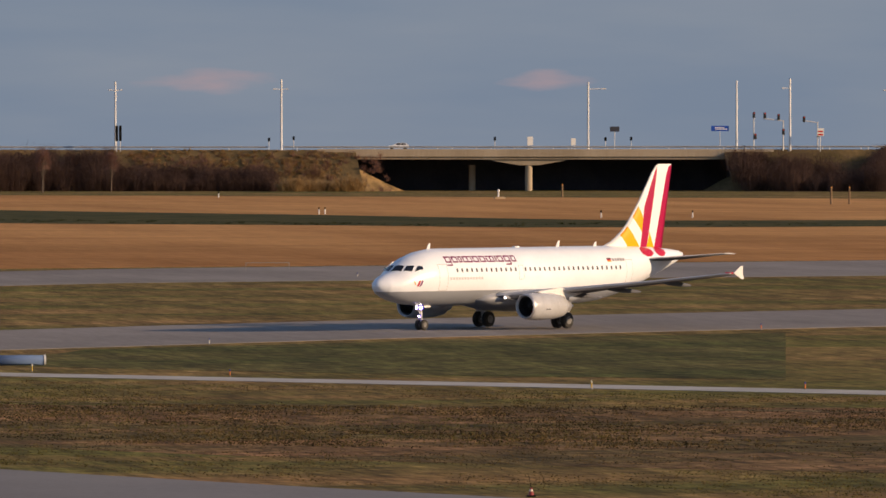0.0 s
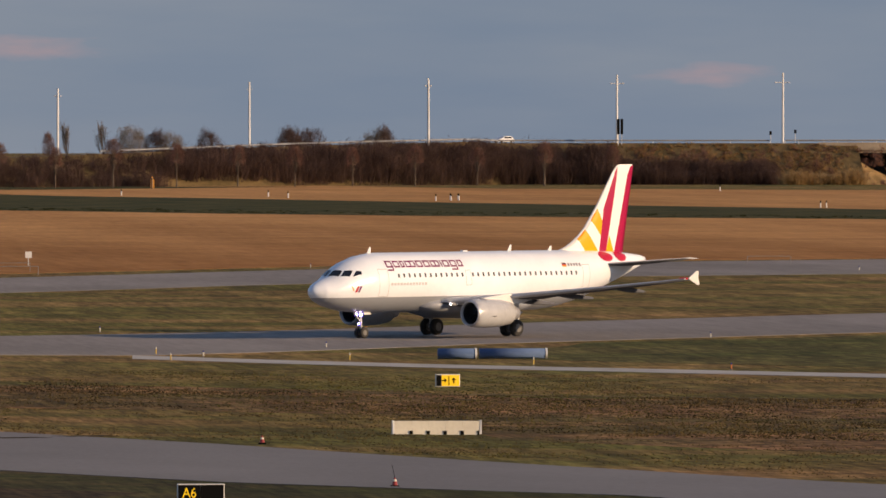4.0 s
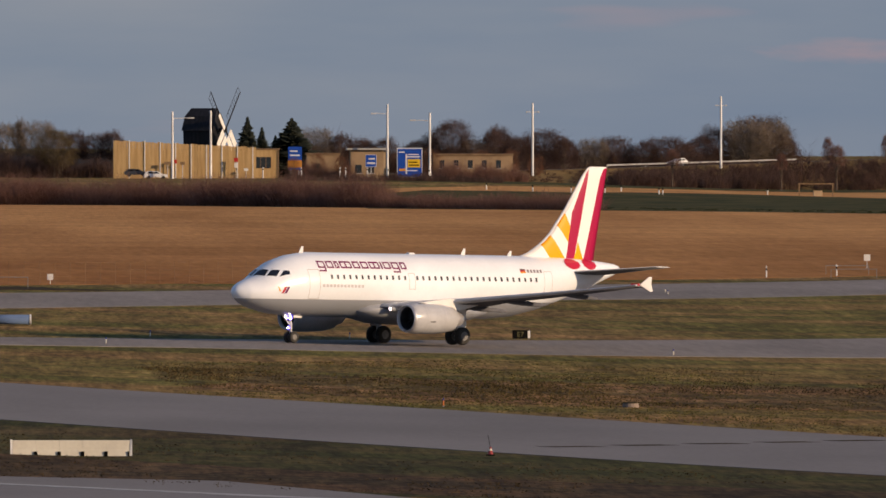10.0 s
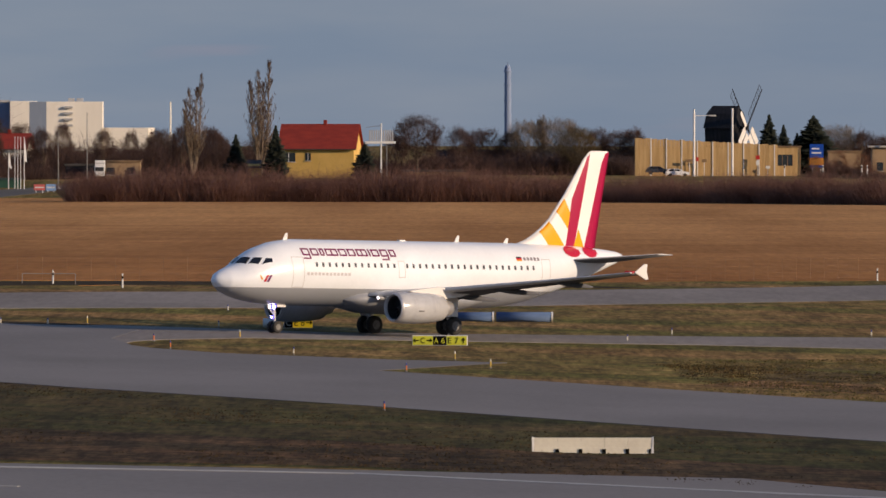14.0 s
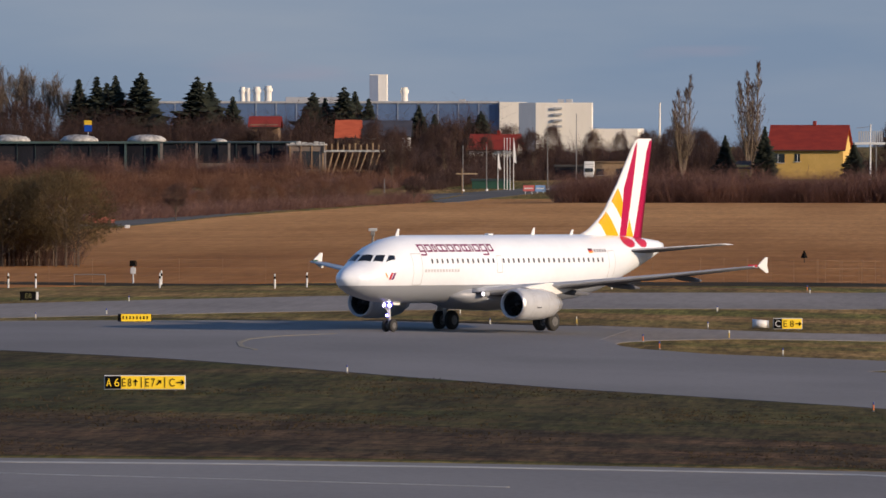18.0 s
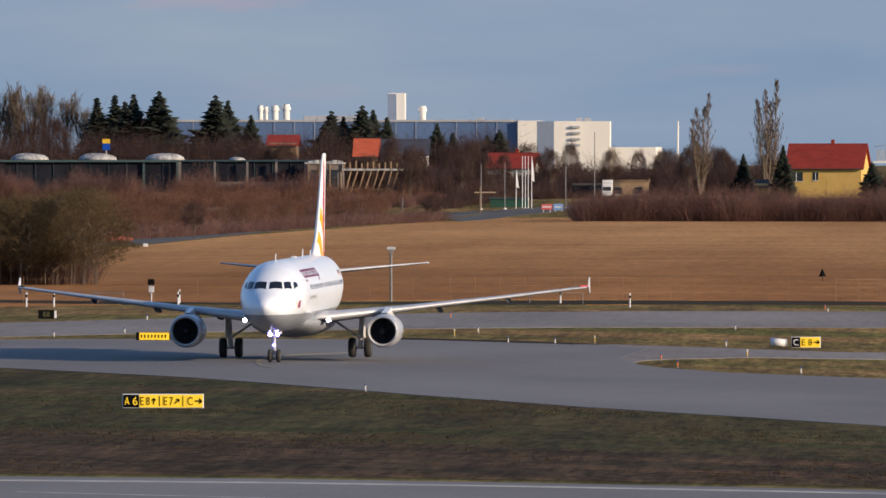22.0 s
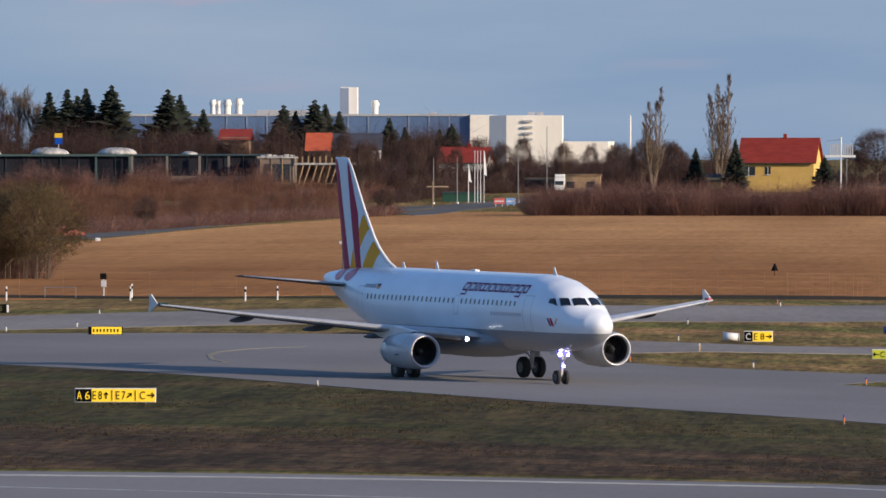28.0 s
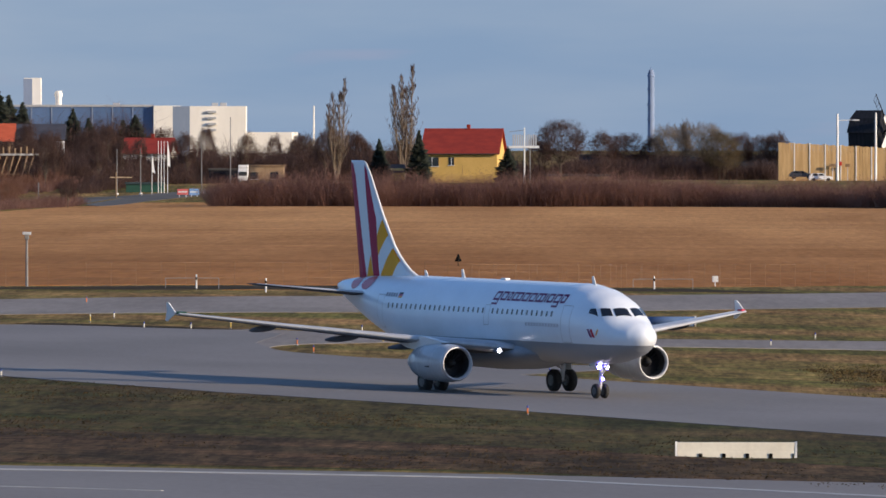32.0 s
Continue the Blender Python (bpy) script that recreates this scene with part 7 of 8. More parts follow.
for q, hh, k in (((-178.3, 2446), 18.5, 2), ((-174.9, 2446), 19.0, 0), ((-173.3, 2450), 17.8, 2), ((-171.3, 2446), 19.2, 0), ((-166.3, 2444), 19.8, 1), ((-155.6, 2446), 19.0, 1), ((-153.4, 2449), 18.0, 0), ((-148.8, 2446), 15.2, 0), ((-133.4, 2446), 16.0, 1), ((-131.2, 2449), 14.9, 0), ((-127.4, 2446), 17.0, 1), ((-125.6, 2450), 16.2, 0), ((-122.7, 2446), 14.8, 2),
                 ((-113.1, 2446), 13.6, 0), ((-110.1, 2446), 11.8, 2), ((-101.2, 2446), 12.4, 1), ((-103.7, 2450), 11.4, 2)):
    stand(CONIFERS[k], q, hh, q[0] * 31 % 360, wide=1.12)
for q, hh, k in (((-197, 2452.1), 21.5, 4), ((-193.2, 2452.4), 22.3, 4), ((-191.8, 2462.5), 21.5, 4), ((-189, 2452.7), 21.8, 4), ((-184.9, 2453), 20.5, 4), ((-181, 2453.3), 18.4, 4), ((-195.6, 2462.2), 18.0, 3), ((-200.5, 2461.9), 20.0, 4), ((-186.4, 2442.9), 16.0, 0), ((-189.4, 2432.6), 15.0, 2), ((-107.8, 2227.4), 11.0, 0), ((-107.5, 2257.4), 10.0, 0), ((-114.7, 2297.1), 9.8, 0), ((-85.8, 2298.4), 9.6, 0), ((-68.9, 2419), 9.4, 2), ((-58.2, 2419.3), 9.8, 2), ((-73.7, 2418.9), 9.0, 0), ((-99.5, 2247.8), 9.0, 0), ((-96.6, 2278), 8.5, 0), ((-86.9, 2428.4), 10.5, 0), ((-95.9, 2438.1), 10.5, 2), ((-103.5, 2297.7), 10.5, 2), ((-100.4, 2307.8), 11.0, 0), ((-116.2, 2327.1), 11.5, 0), ((-94.4, 2298.1), 8.5, 0), ((-88.2, 2308.3), 8.5, 0), ((-76.1, 2328.8), 9.5, 0), ((-61.7, 2329.2), 10.2, 2)):
    stand(TREES[k], q, hh, q[0] * 53 % 360, wide=0.62 if k < 3 else 1.0)
for q, hh in (((-143.2, 2358), 10.4), ((-140.4, 2360), 10.0), ((-137.6, 2358), 10.2), ((-125.8, 2350), 8.0), ((-123.4, 2352), 7.6), ((-120.6, 2350), 8.2), ((-117.0, 2352), 8.0), ((-113.6, 2350), 8.4)):
    stand(TREES[0 if q[0] < -130 else 2], q, hh, q[0] * 53 % 360, wide=0.85)
RUSSET_BUSH = round_tree("shrub", 10.0, 5.2, 0.02, 17, RUSSET, "rounded russet leafless shrub by the village road", 9000, 6)
pick = random.Random(5)
for k in range(84):
    q = point_on([(-121, 1700), (-116, 1820), (-110, 1980), (-100, 2125)], pick.random())
    q = (q[0] - 1.5 - 38 * pick.random() ** 2.2, q[1] + pick.uniform(-10, 60))
    stand(RUSSET_BUSH, q, pick.uniform(2.0, 5.2), pick.uniform(0, 360), wide=pick.uniform(0.8, 1.25))
for q, hh in (((60.5, 2425), 5.2), ((64.5, 2420), 4.6), ((69.0, 2432), 5.6), ((82.5, 2440), 6.2), ((86.0, 2448), 5.4), ((92.0, 2452), 6.4), ((98.5, 2470), 6.6), ((104.0, 2480), 5.6), ((55.5, 2412), 4.2), ((79.0, 2432), 4.4)):
    stand(RUSSET_BUSH, q, hh, q[0] * 61 % 360, "rounded russet leafless shrub beside the main road", wide=0.7)
thicket("roadside_scrub", [(-100.5, 2207.7), (-92.2, 2268.1), (-78.3, 2288.7)], 25, 2.0, 4.5, 4500, TWIG, "brown leafless scrub behind the village road", "shrubs", thick=0.07, wave=6)
for q, hh in (((-113.4, 1736.3), 5.4), ((-96.9, 2077.7), 5.0)):
    stand(TREES[0], q, hh, 20, "small round leafless tree by the village road")
# large bush at the field's near corner
thicket("corner_bush", [(-89.4, 1074.3), (-81.4, 1078.9)], 14, 5.0, 7.4, 2600, TWIG, "large brown leafless bush at the field corner", "bush", thick=0.036, wave=4, bushy=5)
for q, hh in (((-79.1, 1071.1), 9.4), ((-84.5, 1072.7), 8.6), ((-82.2, 1076.9), 8.9), ((-87.5, 1074.4), 8.4)):
    stand(BUSH, q, hh, q[0] * 41 % 360, wide=0.95)


# ---------- rough grass, drains and markings of the airfield ----------
DRAIN = mat("damp_earth", (0.030, 0.024, 0.016), (0.055, 0.042, 0.026), 0.3, rough=1.0, spec=0.05)
STRAW = mat("straw_blades", (0.070, 0.052, 0.022), (0.104, 0.072, 0.033), 0.2, rough=1.0, fine=1.0, spec=0.05)
BLADE = mat("green_blades", (0.055, 0.056, 0.017), (0.105, 0.088, 0.028), 0.2, rough=1.0, fine=1.0, spec=0.05)
TUSSOCK = mat("brown_blades", (0.036, 0.027, 0.014), (0.072, 0.050, 0.027), 0.25, rough=1.0, fine=1.0, spec=0.05)
sheet("rough_verge", [(125.2, 688.6), (98.2, 700), (74.9, 712.7), (71.3, 725), (58.6, 734.1), (32.8, 727.9), (10.2, 737.4), (14.1, 737.1), (13.7, 712.7), (9.5, 691.2), (30.4, 673.9), (54.1, 677.9), (66, 671.2), (65.6, 624), (83.2, 593.1), (102.9, 565.8)],
      0.03, ROUGH, "rough brown tussock grass between the taxiways", "grass")
# Near grass: own olive and brown, with shade darkening both colours.
LOWGRASS = meadow("shaded_olive_lawn", (0.045, 0.046, 0.014), (0.086, 0.058, 0.026), 1.3, 0.66)
LOWROUGH = meadow("shaded_umber_grass", (0.051, 0.036, 0.018), (0.100, 0.058, 0.030), 1.8, 0.40)
sheet("green_lawn", [(96.0, 858.0), (120.3, 875.0), (150.6, 898.0), (126.8, 756.0), (109.9, 774.0), (92.1, 800.0), (84.6, 814.0)],
      0.03, meadow("green_lawn", (0.074, 0.078, 0.022), (0.128, 0.102, 0.036), 1.2, 0.5), "greener grass between the taxiway and the service road", "grass")
sheet("near_verge", [(-300, 700), (-60.8, 731), (-58, 720.4), (-46, 698.4), (-31.5, 664.7), (-22.4, 647.8), (-8, 629.1), (20.2, 582.9), (30.5, 565.4), (45.1, 541.9), (60.6, 528.2), (88, 438), (60, 420), (34, 496), (17.3, 500.5), (-6.6, 518.5), (-41.9, 510.1), (-300, 505)],
      0.02, LOWGRASS, "olive grass verge before the taxiway junction, darkened as in shade", "grass")
sheet("rough_verge", [(-150, 560), (-46.3, 574.9), (-47.7, 580.5), (-26.9, 567.8), (-7.1, 559.9), (18.4, 531.5), (40, 520), (34, 498), (17.5, 503.8), (-6.6, 521), (-42, 511.7), (-150, 508)], 0.035, LOWROUGH, "rough brown grass beside the apron road", "grass")
ribbon("worn_track", [(24, 731), (33, 730), (45.8, 730), (67.8, 722), (81.8, 715), (104.7, 696), (124, 676)], 2.6, 0.05, meadow("straw_track", (0.100, 0.072, 0.030), (0.145, 0.105, 0.050), 1.4, 0.5), "pale worn track of flattened grass", "grass")
ribbon("drain_line", [(-40.1, 811.2), (-33.5, 807.7), (-27.5, 803.6)], 4.0, 0.09, DRAIN, "dark drain slot along the taxiway", "drain")
ribbon("field_ditch", [(-150, 1020), (-63.6, 946.7), (-42.2, 954.7), (-11.2, 1006.7), (6.8, 1029.4)], 11.0, 0.07, DRAIN, "dark earth ditch at the field edge", "ditch")
FAINT_YELLOW = mat("faint_yellow_marking", (0.19, 0.165, 0.115), (0.215, 0.185, 0.125), 0.8, rough=0.8)
ribbon("centre_marking", [(-40.5, 766.3), (-43.4, 757.7), (-44.6, 748.8), (-44.6, 739.1), (-43.7, 727), (-42.5, 719.9)], 0.3, 0.09, FAINT_YELLOW, "curved yellow taxiway centre line", "road marking")
ribbon("lane_marking", [(-38.5, 486.7), (-28.6, 483.6), (-18.9, 481.4)], 0.5, 0.09, WORN_LINE, "thin white lane line", "road marking")
seam_a, seam_b = (28.8, 594.0), (45.6, 621.0)
for k in range(-1, 5):
    u0, u1 = k * 0.22, k * 0.22 + 0.15
    pa = (seam_a[0] + (seam_b[0] - seam_a[0]) * u0, seam_a[1] + (seam_b[1] - seam_a[1]) * u0)
    pb = (seam_a[0] + (seam_b[0] - seam_a[0]) * u1, seam_a[1] + (seam_b[1] - seam_a[1]) * u1 - 0.9)
    ribbon("dash_marking", [pa, pb], 1.2, 0.08, DRAIN, "dark tar dash across the taxiway", "road marking")


def inside(p, poly):
    hit = False
    for (x0, y0), (x1, y1) in zip(poly, poly[1:] + poly[:1]):
        if (y0 > p[1]) != (y1 > p[1]) and p[0] < (x1 - x0) * (p[1] - y0) / (y1 - y0) + x0:
            hit = not hit
    return hit


def tufts(name, outline, count, height, material, label, patch=9.0, cut=0.0, wide=0.055):
    """Grass tufts over an outline, in patches: each a fan of short blades."""
    xs, ys = [p[0] for p in outline], [p[1] for p in outline]
    verts, faces = [], []
    seed = rng.uniform(0, 500)
    tries = 0
    while len(faces) < count * 3 and tries < count * 12:
        tries += 1
        x, y = rng.uniform(min(xs), max(xs)), rng.uniform(min(ys), max(ys))
        if not inside((x, y), outline):
            continue
        v = noise.noise(Vector((x / patch, y / patch * 0.35, seed))) + 0.5 * noise.noise(Vector((x / 2.0, y / 4.0, seed)))
        if v < cut:
            continue
        z = land(x, y) + 0.02
        h = height * rng.uniform(0.4, 1.2) * (0.8 + 0.5 * v)
        for _ in range(3):
            ang = rng.uniform(0, 2 * math.pi)
            c, s = math.cos(ang) * wide, math.sin(ang) * wide
            lx, ly = rng.normal(0, 0.5) * h, rng.normal(0, 0.5) * h
            ox, oy = rng.normal(0, 0.35), rng.normal(0, 0.6)
            k = len(verts)
            verts += [(x + ox - c, y + oy - s, z), (x + ox + c, y + oy + s, z), (x + ox + lx, y + oy + ly, z + h)]
            faces.append((k, k + 1, k + 2))
    return tagged(new(name, mesh_from(name, verts, faces, material)), label, "grass", kind="stuff")


MID = [(127.2, 710.2), (81.4, 773.7), (76, 773.4), (35, 776.6), (43.5, 807.6), (8.3, 751.6), (13.4, 696.3), (9.3, 678.1), (29.3, 651.5), (66.2, 576.4), (78.7, 541.1), (94.8, 529.2)]
LOW = [(-80, 640), (-55.7, 691.1), (-31.3, 660.9), (-7.7, 611.4), (19.7, 569.6), (34, 540), (30, 500), (17.4, 502.2), (-6.6, 519.3), (-41.9, 510.9), (-80, 512)]
tufts("dry_tufts", MID, 9000, 0.06, STRAW, "dry straw-coloured grass tufts", cut=0.0)
DITCH = [(8, 742), (32, 742), (58, 738), (74, 716), (98, 703), (128, 690), (124, 630), (100, 610), (70, 632), (56, 668), (31, 678), (10, 694)]
tufts("brown_tussocks", DITCH, 6000, 0.085, TUSSOCK, "brown grass tussocks along the shallow ditch", cut=0.06, patch=8.0, wide=0.06)
tufts("straw_tussocks", DITCH, 5000, 0.085, STRAW, "dry straw tussocks along the shallow ditch", cut=0.12, patch=11.0, wide=0.06)
tufts("brown_tussocks", LOW, 6000, 0.06, TUSSOCK, "low brown grass tussocks on the near verge", cut=0.08, patch=12.0, wide=0.05)
tufts("green_tufts", MID, 9000, 0.06, BLADE, "short green grass tufts", cut=0.1, patch=18)


# ---------- lights, cones and posts ----------
MARK_WHITE = mat("marker_white", (0.66, 0.63, 0.52), (0.56, 0.53, 0.44), 2.0, rough=0.6)
MARK_ORANGE = mat("marker_orange", (0.62, 0.17, 0.03), (0.52, 0.13, 0.03), 2.0, rough=0.6)
MARK_YELLOW = mat("marker_yellow", (0.62, 0.42, 0.08), (0.5, 0.34, 0.06), 2.0, rough=0.6)
LENS_BLUE = mat("blue_lens", (0.02, 0.04, 0.22), rough=0.2)


def light_model(body, top, label, h=0.42):
    ob = thing("taxiway_light", label, "taxiway light", group="lights along the taxiway edges")
    part("foot", tube((0, 0, -0.05), (0, 0, 0.03), 0.07, 0.06, 10), RAIL, ob)
    part("stem", tube((0, 0, 0.06), (0, 0, h * 0.72), 0.042, 0.042, 10), body, ob)
    part("lens", tube((0, 0, h * 0.72), (0, 0, h), 0.046, 0.036, 10), top, ob)
    return ob


def post_model(label, h=1.05):
    ob = thing("marker_post", label, "marker post", group="marker posts at the field edge")
    part("lower", tube((0, 0, -0.1), (0, 0, h * 0.62), 0.065, 0.065, 10), SIGN_WHITE, ob)
    part("band", tube((0, 0, h * 0.62), (0, 0, h * 0.82), 0.067, 0.067, 10), SIGN_BLACK, ob)
    part("head", tube((0, 0, h * 0.82), (0, 0, h), 0.065, 0.055, 10), SIGN_WHITE, ob)
    return ob


SPOTS = []


def spread(model, places):
    first = True
    for p in places:
        if any(abs(p[0] - q[0]) < 0.7 and abs(p[1] - q[1]) < 9 for q in SPOTS):
            continue
        SPOTS.append(p)
        ob = model if first else copy_thing(model, on(p))
        first = False
        ob.matrix_basis = on(p, 0, 0.02)


spread(light_model(MARK_WHITE, LENS_BLUE, "white taxiway edge light with a blue lens"),
       [(106, 870.8), (106.1, 871.6), (42.8, 811.5), (66.6, 815.7), (77.2, 845.3), (42.7, 809.8), (42.9, 814.9), (65.9, 896.4), (-19.8, 864.9), (-19.1, 808.6), (-13.1, 737.6), (-14.9, 951.4), (6.7, 804.3), (9.8, 830.3), (23.1, 843.2), (-20.1, 870.1), (-35.9, 834.5), (-34.6, 667.1),
        (-61.6, 807.3), (-58.1, 821.3), (55.7, 1065), (56, 1071.4), (-29.7, 802.7), (-60, 869.8), (157.4, 1179), (108.9, 1208.9), (66.3, 900.4), (56, 1075.1), (-32.6, 801.5), (-29.7, 804.9)])
spread(light_model(MARK_YELLOW, MARK_WHITE, "pale yellow taxiway edge light", 0.50),
       [(112.3, 738), (85.4, 793), (75.1, 806), (85.7, 795.6), (63.5, 803), (-17.1, 778.2), (-1.7, 718.9), (-3.8, 736.2), (-17.3, 782.3), (-13.3, 739.7), (-33, 806.5), (-36.8, 819.8), (75, 804.5), (63.7, 806.3), (64, 821.3), (-27.4, 808.2), (6.8, 804.2), (-36.4, 814.6)])
spread(light_model(MARK_ORANGE, LENS_BLUE, "orange taxiway edge light with a dark lens", 0.44),
       [(95.9, 777.4), (123.9, 731.9), (150.7, 909.2), (-21.9, 763), (-20.4, 744.2), (-6.3, 703.8), (-6.6, 617.8), (-27.8, 816.3), (-22.3, 768.5), (-20.7, 747.9), (-19.5, 814.7), (23.1, 665.4), (23, 665.6), (22.9, 661.7), (86.4, 914.8), (-40.2, 889.7), (-15.3, 963.8), (95.9, 776.3), (-40, 890.3)])
spread(post_model("white marker post with a black band"),
       [(70.3, 1171.2), (30.8, 1105.5), (37.2, 1113.4), (31, 1109.8), (-29.6, 950.4), (30.7, 1107.3), (36.9, 1108), (-51.6, 937.9), (-53.6, 931.6), (-71.1, 931.9), (-73.1, 931.8), (-62.9, 946.8), (-35.2, 962.2), (-30, 957.5), (-53.7, 934.5), (-0.8, 1023.5), (-62.1, 933.1), (70.4, 1173.3), (77.4, 1181.2)])


def cone_model():
    ob = thing("traffic_cone", "red and white cone with a thin whip beside the taxiway", "cone", group="cones beside the taxiway")
    part("base", box(-0.18, 0.18, -0.18, 0.18, -0.03, 0.06, 0.02), SIGN_BLACK, ob)
    part("cone", tube((0, 0, 0.06), (0, 0, 0.22), 0.13, 0.09, 12), CAR_RED, ob)
    part("band", tube((0, 0, 0.22), (0, 0, 0.31), 0.092, 0.065, 12), MARK_WHITE, ob)
    part("tip", tube((0, 0, 0.31), (0, 0, 0.38), 0.065, 0.04, 12), CAR_RED, ob)
    part("whip", tube((0, 0, 0.35), (-0.12, 0, 0.95), 0.015, 0.008, 5), SIGN_BLACK, ob)
    return ob


spread(cone_model(), [(52.6, 609.7), (51.8, 535.5), (21.9, 570.3), (78.9, 535.5)])


# ---------- taxiway signs ----------
def lettering(text, height, width=None):
    """A flat mesh of a text in the built-in font, in the x-z plane, centred."""
    cu = bpy.data.curves.new("text", "FONT")
    cu.body, cu.size, cu.extrude = text, 1.0, 0.01
    tmp = new("text", cu)
    dg = bpy.context.evaluated_depsgraph_get()
    me = bpy.data.meshes.new_from_object(tmp.evaluated_get(dg))
    bpy.data.objects.remove(tmp)
    xs, ys = [v.co.x for v in me.vertices], [v.co.y for v in me.vertices]
    s = height / (max(ys) - min(ys))
    cx, cy = (max(xs) + min(xs)) / 2, (max(ys) + min(ys)) / 2
    k = s if width is None else min(s, width / (max(xs) - min(xs)))
    for v in me.vertices:
        v.co = Vector(((v.co.x - cx) * k, -v.co.z, (v.co.y - cy) * s))
    me.materials.clear()
    return me


def arrow(size, deg):
    """A plain arrow in the x-z plane; deg 0 points to the right."""
    t = size * 0.09
    bm = box(-size * 0.5, size * 0.42, -0.012, 0.012, -t, t)
    for s in (1, -1):
        loft([[(size * 0.5, d, 0), (size * 0.5 - size * 0.38, d, s * size * 0.36), (size * 0.5 - size * 0.50, d, s * size * 0.24), (size * 0.28, d, 0)] for d in (-0.012, 0.012)], bm)
    bmesh.ops.transform(bm, matrix=Matrix.Rotation(radians(-deg), 4, "Y"), verts=bm.verts[:])
    return bm


def taxi_sign(p, w, h, cells, label, rz=0.0, legs=0.06, side=None):
    """A taxiway sign: casing, coloured cells with characters or arrows, feet."""
    ob = thing("taxiway_sign", label, "airport sign", on(p, rz), "taxiway signs")
    part("casing", box(-w / 2, w / 2, 0.0, 0.22, legs, legs + h, 0.02), side or SIGN_WHITE, ob)
    total = sum(c[0] for c in cells)
    x = -w / 2 + 0.03
    for share, bg, fg, marks in cells:
        cw = (w - 0.06) * share / total
        cell = part("face", box(x + 0.008, x + cw - 0.008, -0.02, 0.0, legs + 0.04, legs + h - 0.04), bg, ob)
        n = sum(1.0 for _ in marks)
        for i, mk in enumerate(marks):
            cx = x + cw * (i + 0.5) / n
            if isinstance(mk, str):
                o = part("character", lettering(mk, h * 0.56, cw / n * 0.62), fg, cell)
            elif mk == "bar":
                o = part("bar", box(-0.03, 0.03, -0.01, 0.01, -h * 0.28, h * 0.28), fg, cell)
            elif mk == 999:
                o = part("divider", box(-0.02, 0.02, -0.01, 0.01, -h * 0.36, h * 0.36), fg, cell)
            else:
                o = part("arrow", arrow(min(h * 0.56, cw / n * 1.15), mk), fg, cell)
            o.location = (cx, -0.034, legs + h / 2)
        x += cw
    for k in (-0.38, 0, 0.38):
        part("foot", box(k * w - 0.04, k * w + 0.04, 0.06, 0.16, -0.1, legs + 0.03), RAIL, ob)
    return ob


SB = SIGN_BLACK
DIM = mat("dim_sign_yellow", (0.10, 0.095, 0.03), rough=0.6)
SY = glow("lit_sign_yellow", (0.85, 0.55, 0.02), 0.35)
SO = glow("lit_sign_olive", (0.55, 0.56, 0.04), 0.12)
taxi_sign((41.2, 505.8), 1.88, 0.70, ((1, SB, SY, ("A6",)), (1.05, SB, SY, ())), "black taxiway sign with yellow A6 and a blank half")
taxi_sign((74.3, 736.2), 1.42, 0.72, ((0.32, SB, SY, ()), (0.9, SY, SB, (0, 999, 90)), (0.2, SY, SB, ())), "yellow taxiway sign with black marks standing in the grass", 4)
taxi_sign((34.95, 855.3), 1.22, 0.58, ((0.84, SB, DIM, ("E7",)), (0.16, SIGN_WHITE, SB, ())), "small black taxiway sign with dim E7 and a white end", 8, side=SB)
taxi_sign((-14.1, 810.9), 1.85, 0.70, ((0.30, SB, SIGN_WHITE, ("C",)), (0.70, SY, SB, ("E", "8", 0))), "taxiway sign, black C cell and yellow E8 with an arrow", 0)
taxi_sign((-4.9, 771.8), 3.35, 0.62, ((0.36, SO, SB, (180, "C", 0)), (0.24, SB, SO, ("A", "6")), (0.36, SO, SB, ("E", "7", 90))), "three-part olive-yellow taxiway sign with C, A6 and E7", -6)
taxi_sign((-42.2, 623), 3.97, 0.70, ((0.20, SB, SY, ("A", "6")), (0.29, SY, SB, ("E", "8", 90, 999)), (0.29, SY, SB, ("E", "7", 45, 999)), (0.21, SY, SB, ("C", 0))), "long yellow taxiway sign with A6, E8, E7, C and arrows", 0)
road_sign((-54.6, 797), land(*(-54.6, 797)), 2.15, 0.48, 0.06, SY, "low yellow taxiway sign with black marks", 3, SIGN_BLACK, ((0.0, 0.1, 0.0, 1.0, SIGN_BLACK),) + tuple((0.14 + 0.1 * k, 0.18 + 0.1 * k, 0.3, 0.7, SIGN_BLACK) for k in range(8)), "taxiway_sign")
taxi_sign((-67.1, 873.9), 1.30, 0.60, ((0.86, SB, DIM, ("E8",)), (0.14, SIGN_WHITE, SB, ())), "small dark taxiway sign with dim E8 and a white end", 6, side=SB)


CREAM = mat("cream_concrete", (0.72, 0.68, 0.55), (0.62, 0.58, 0.47), 0.9, rough=0.8, bump=0.2, fine=6)


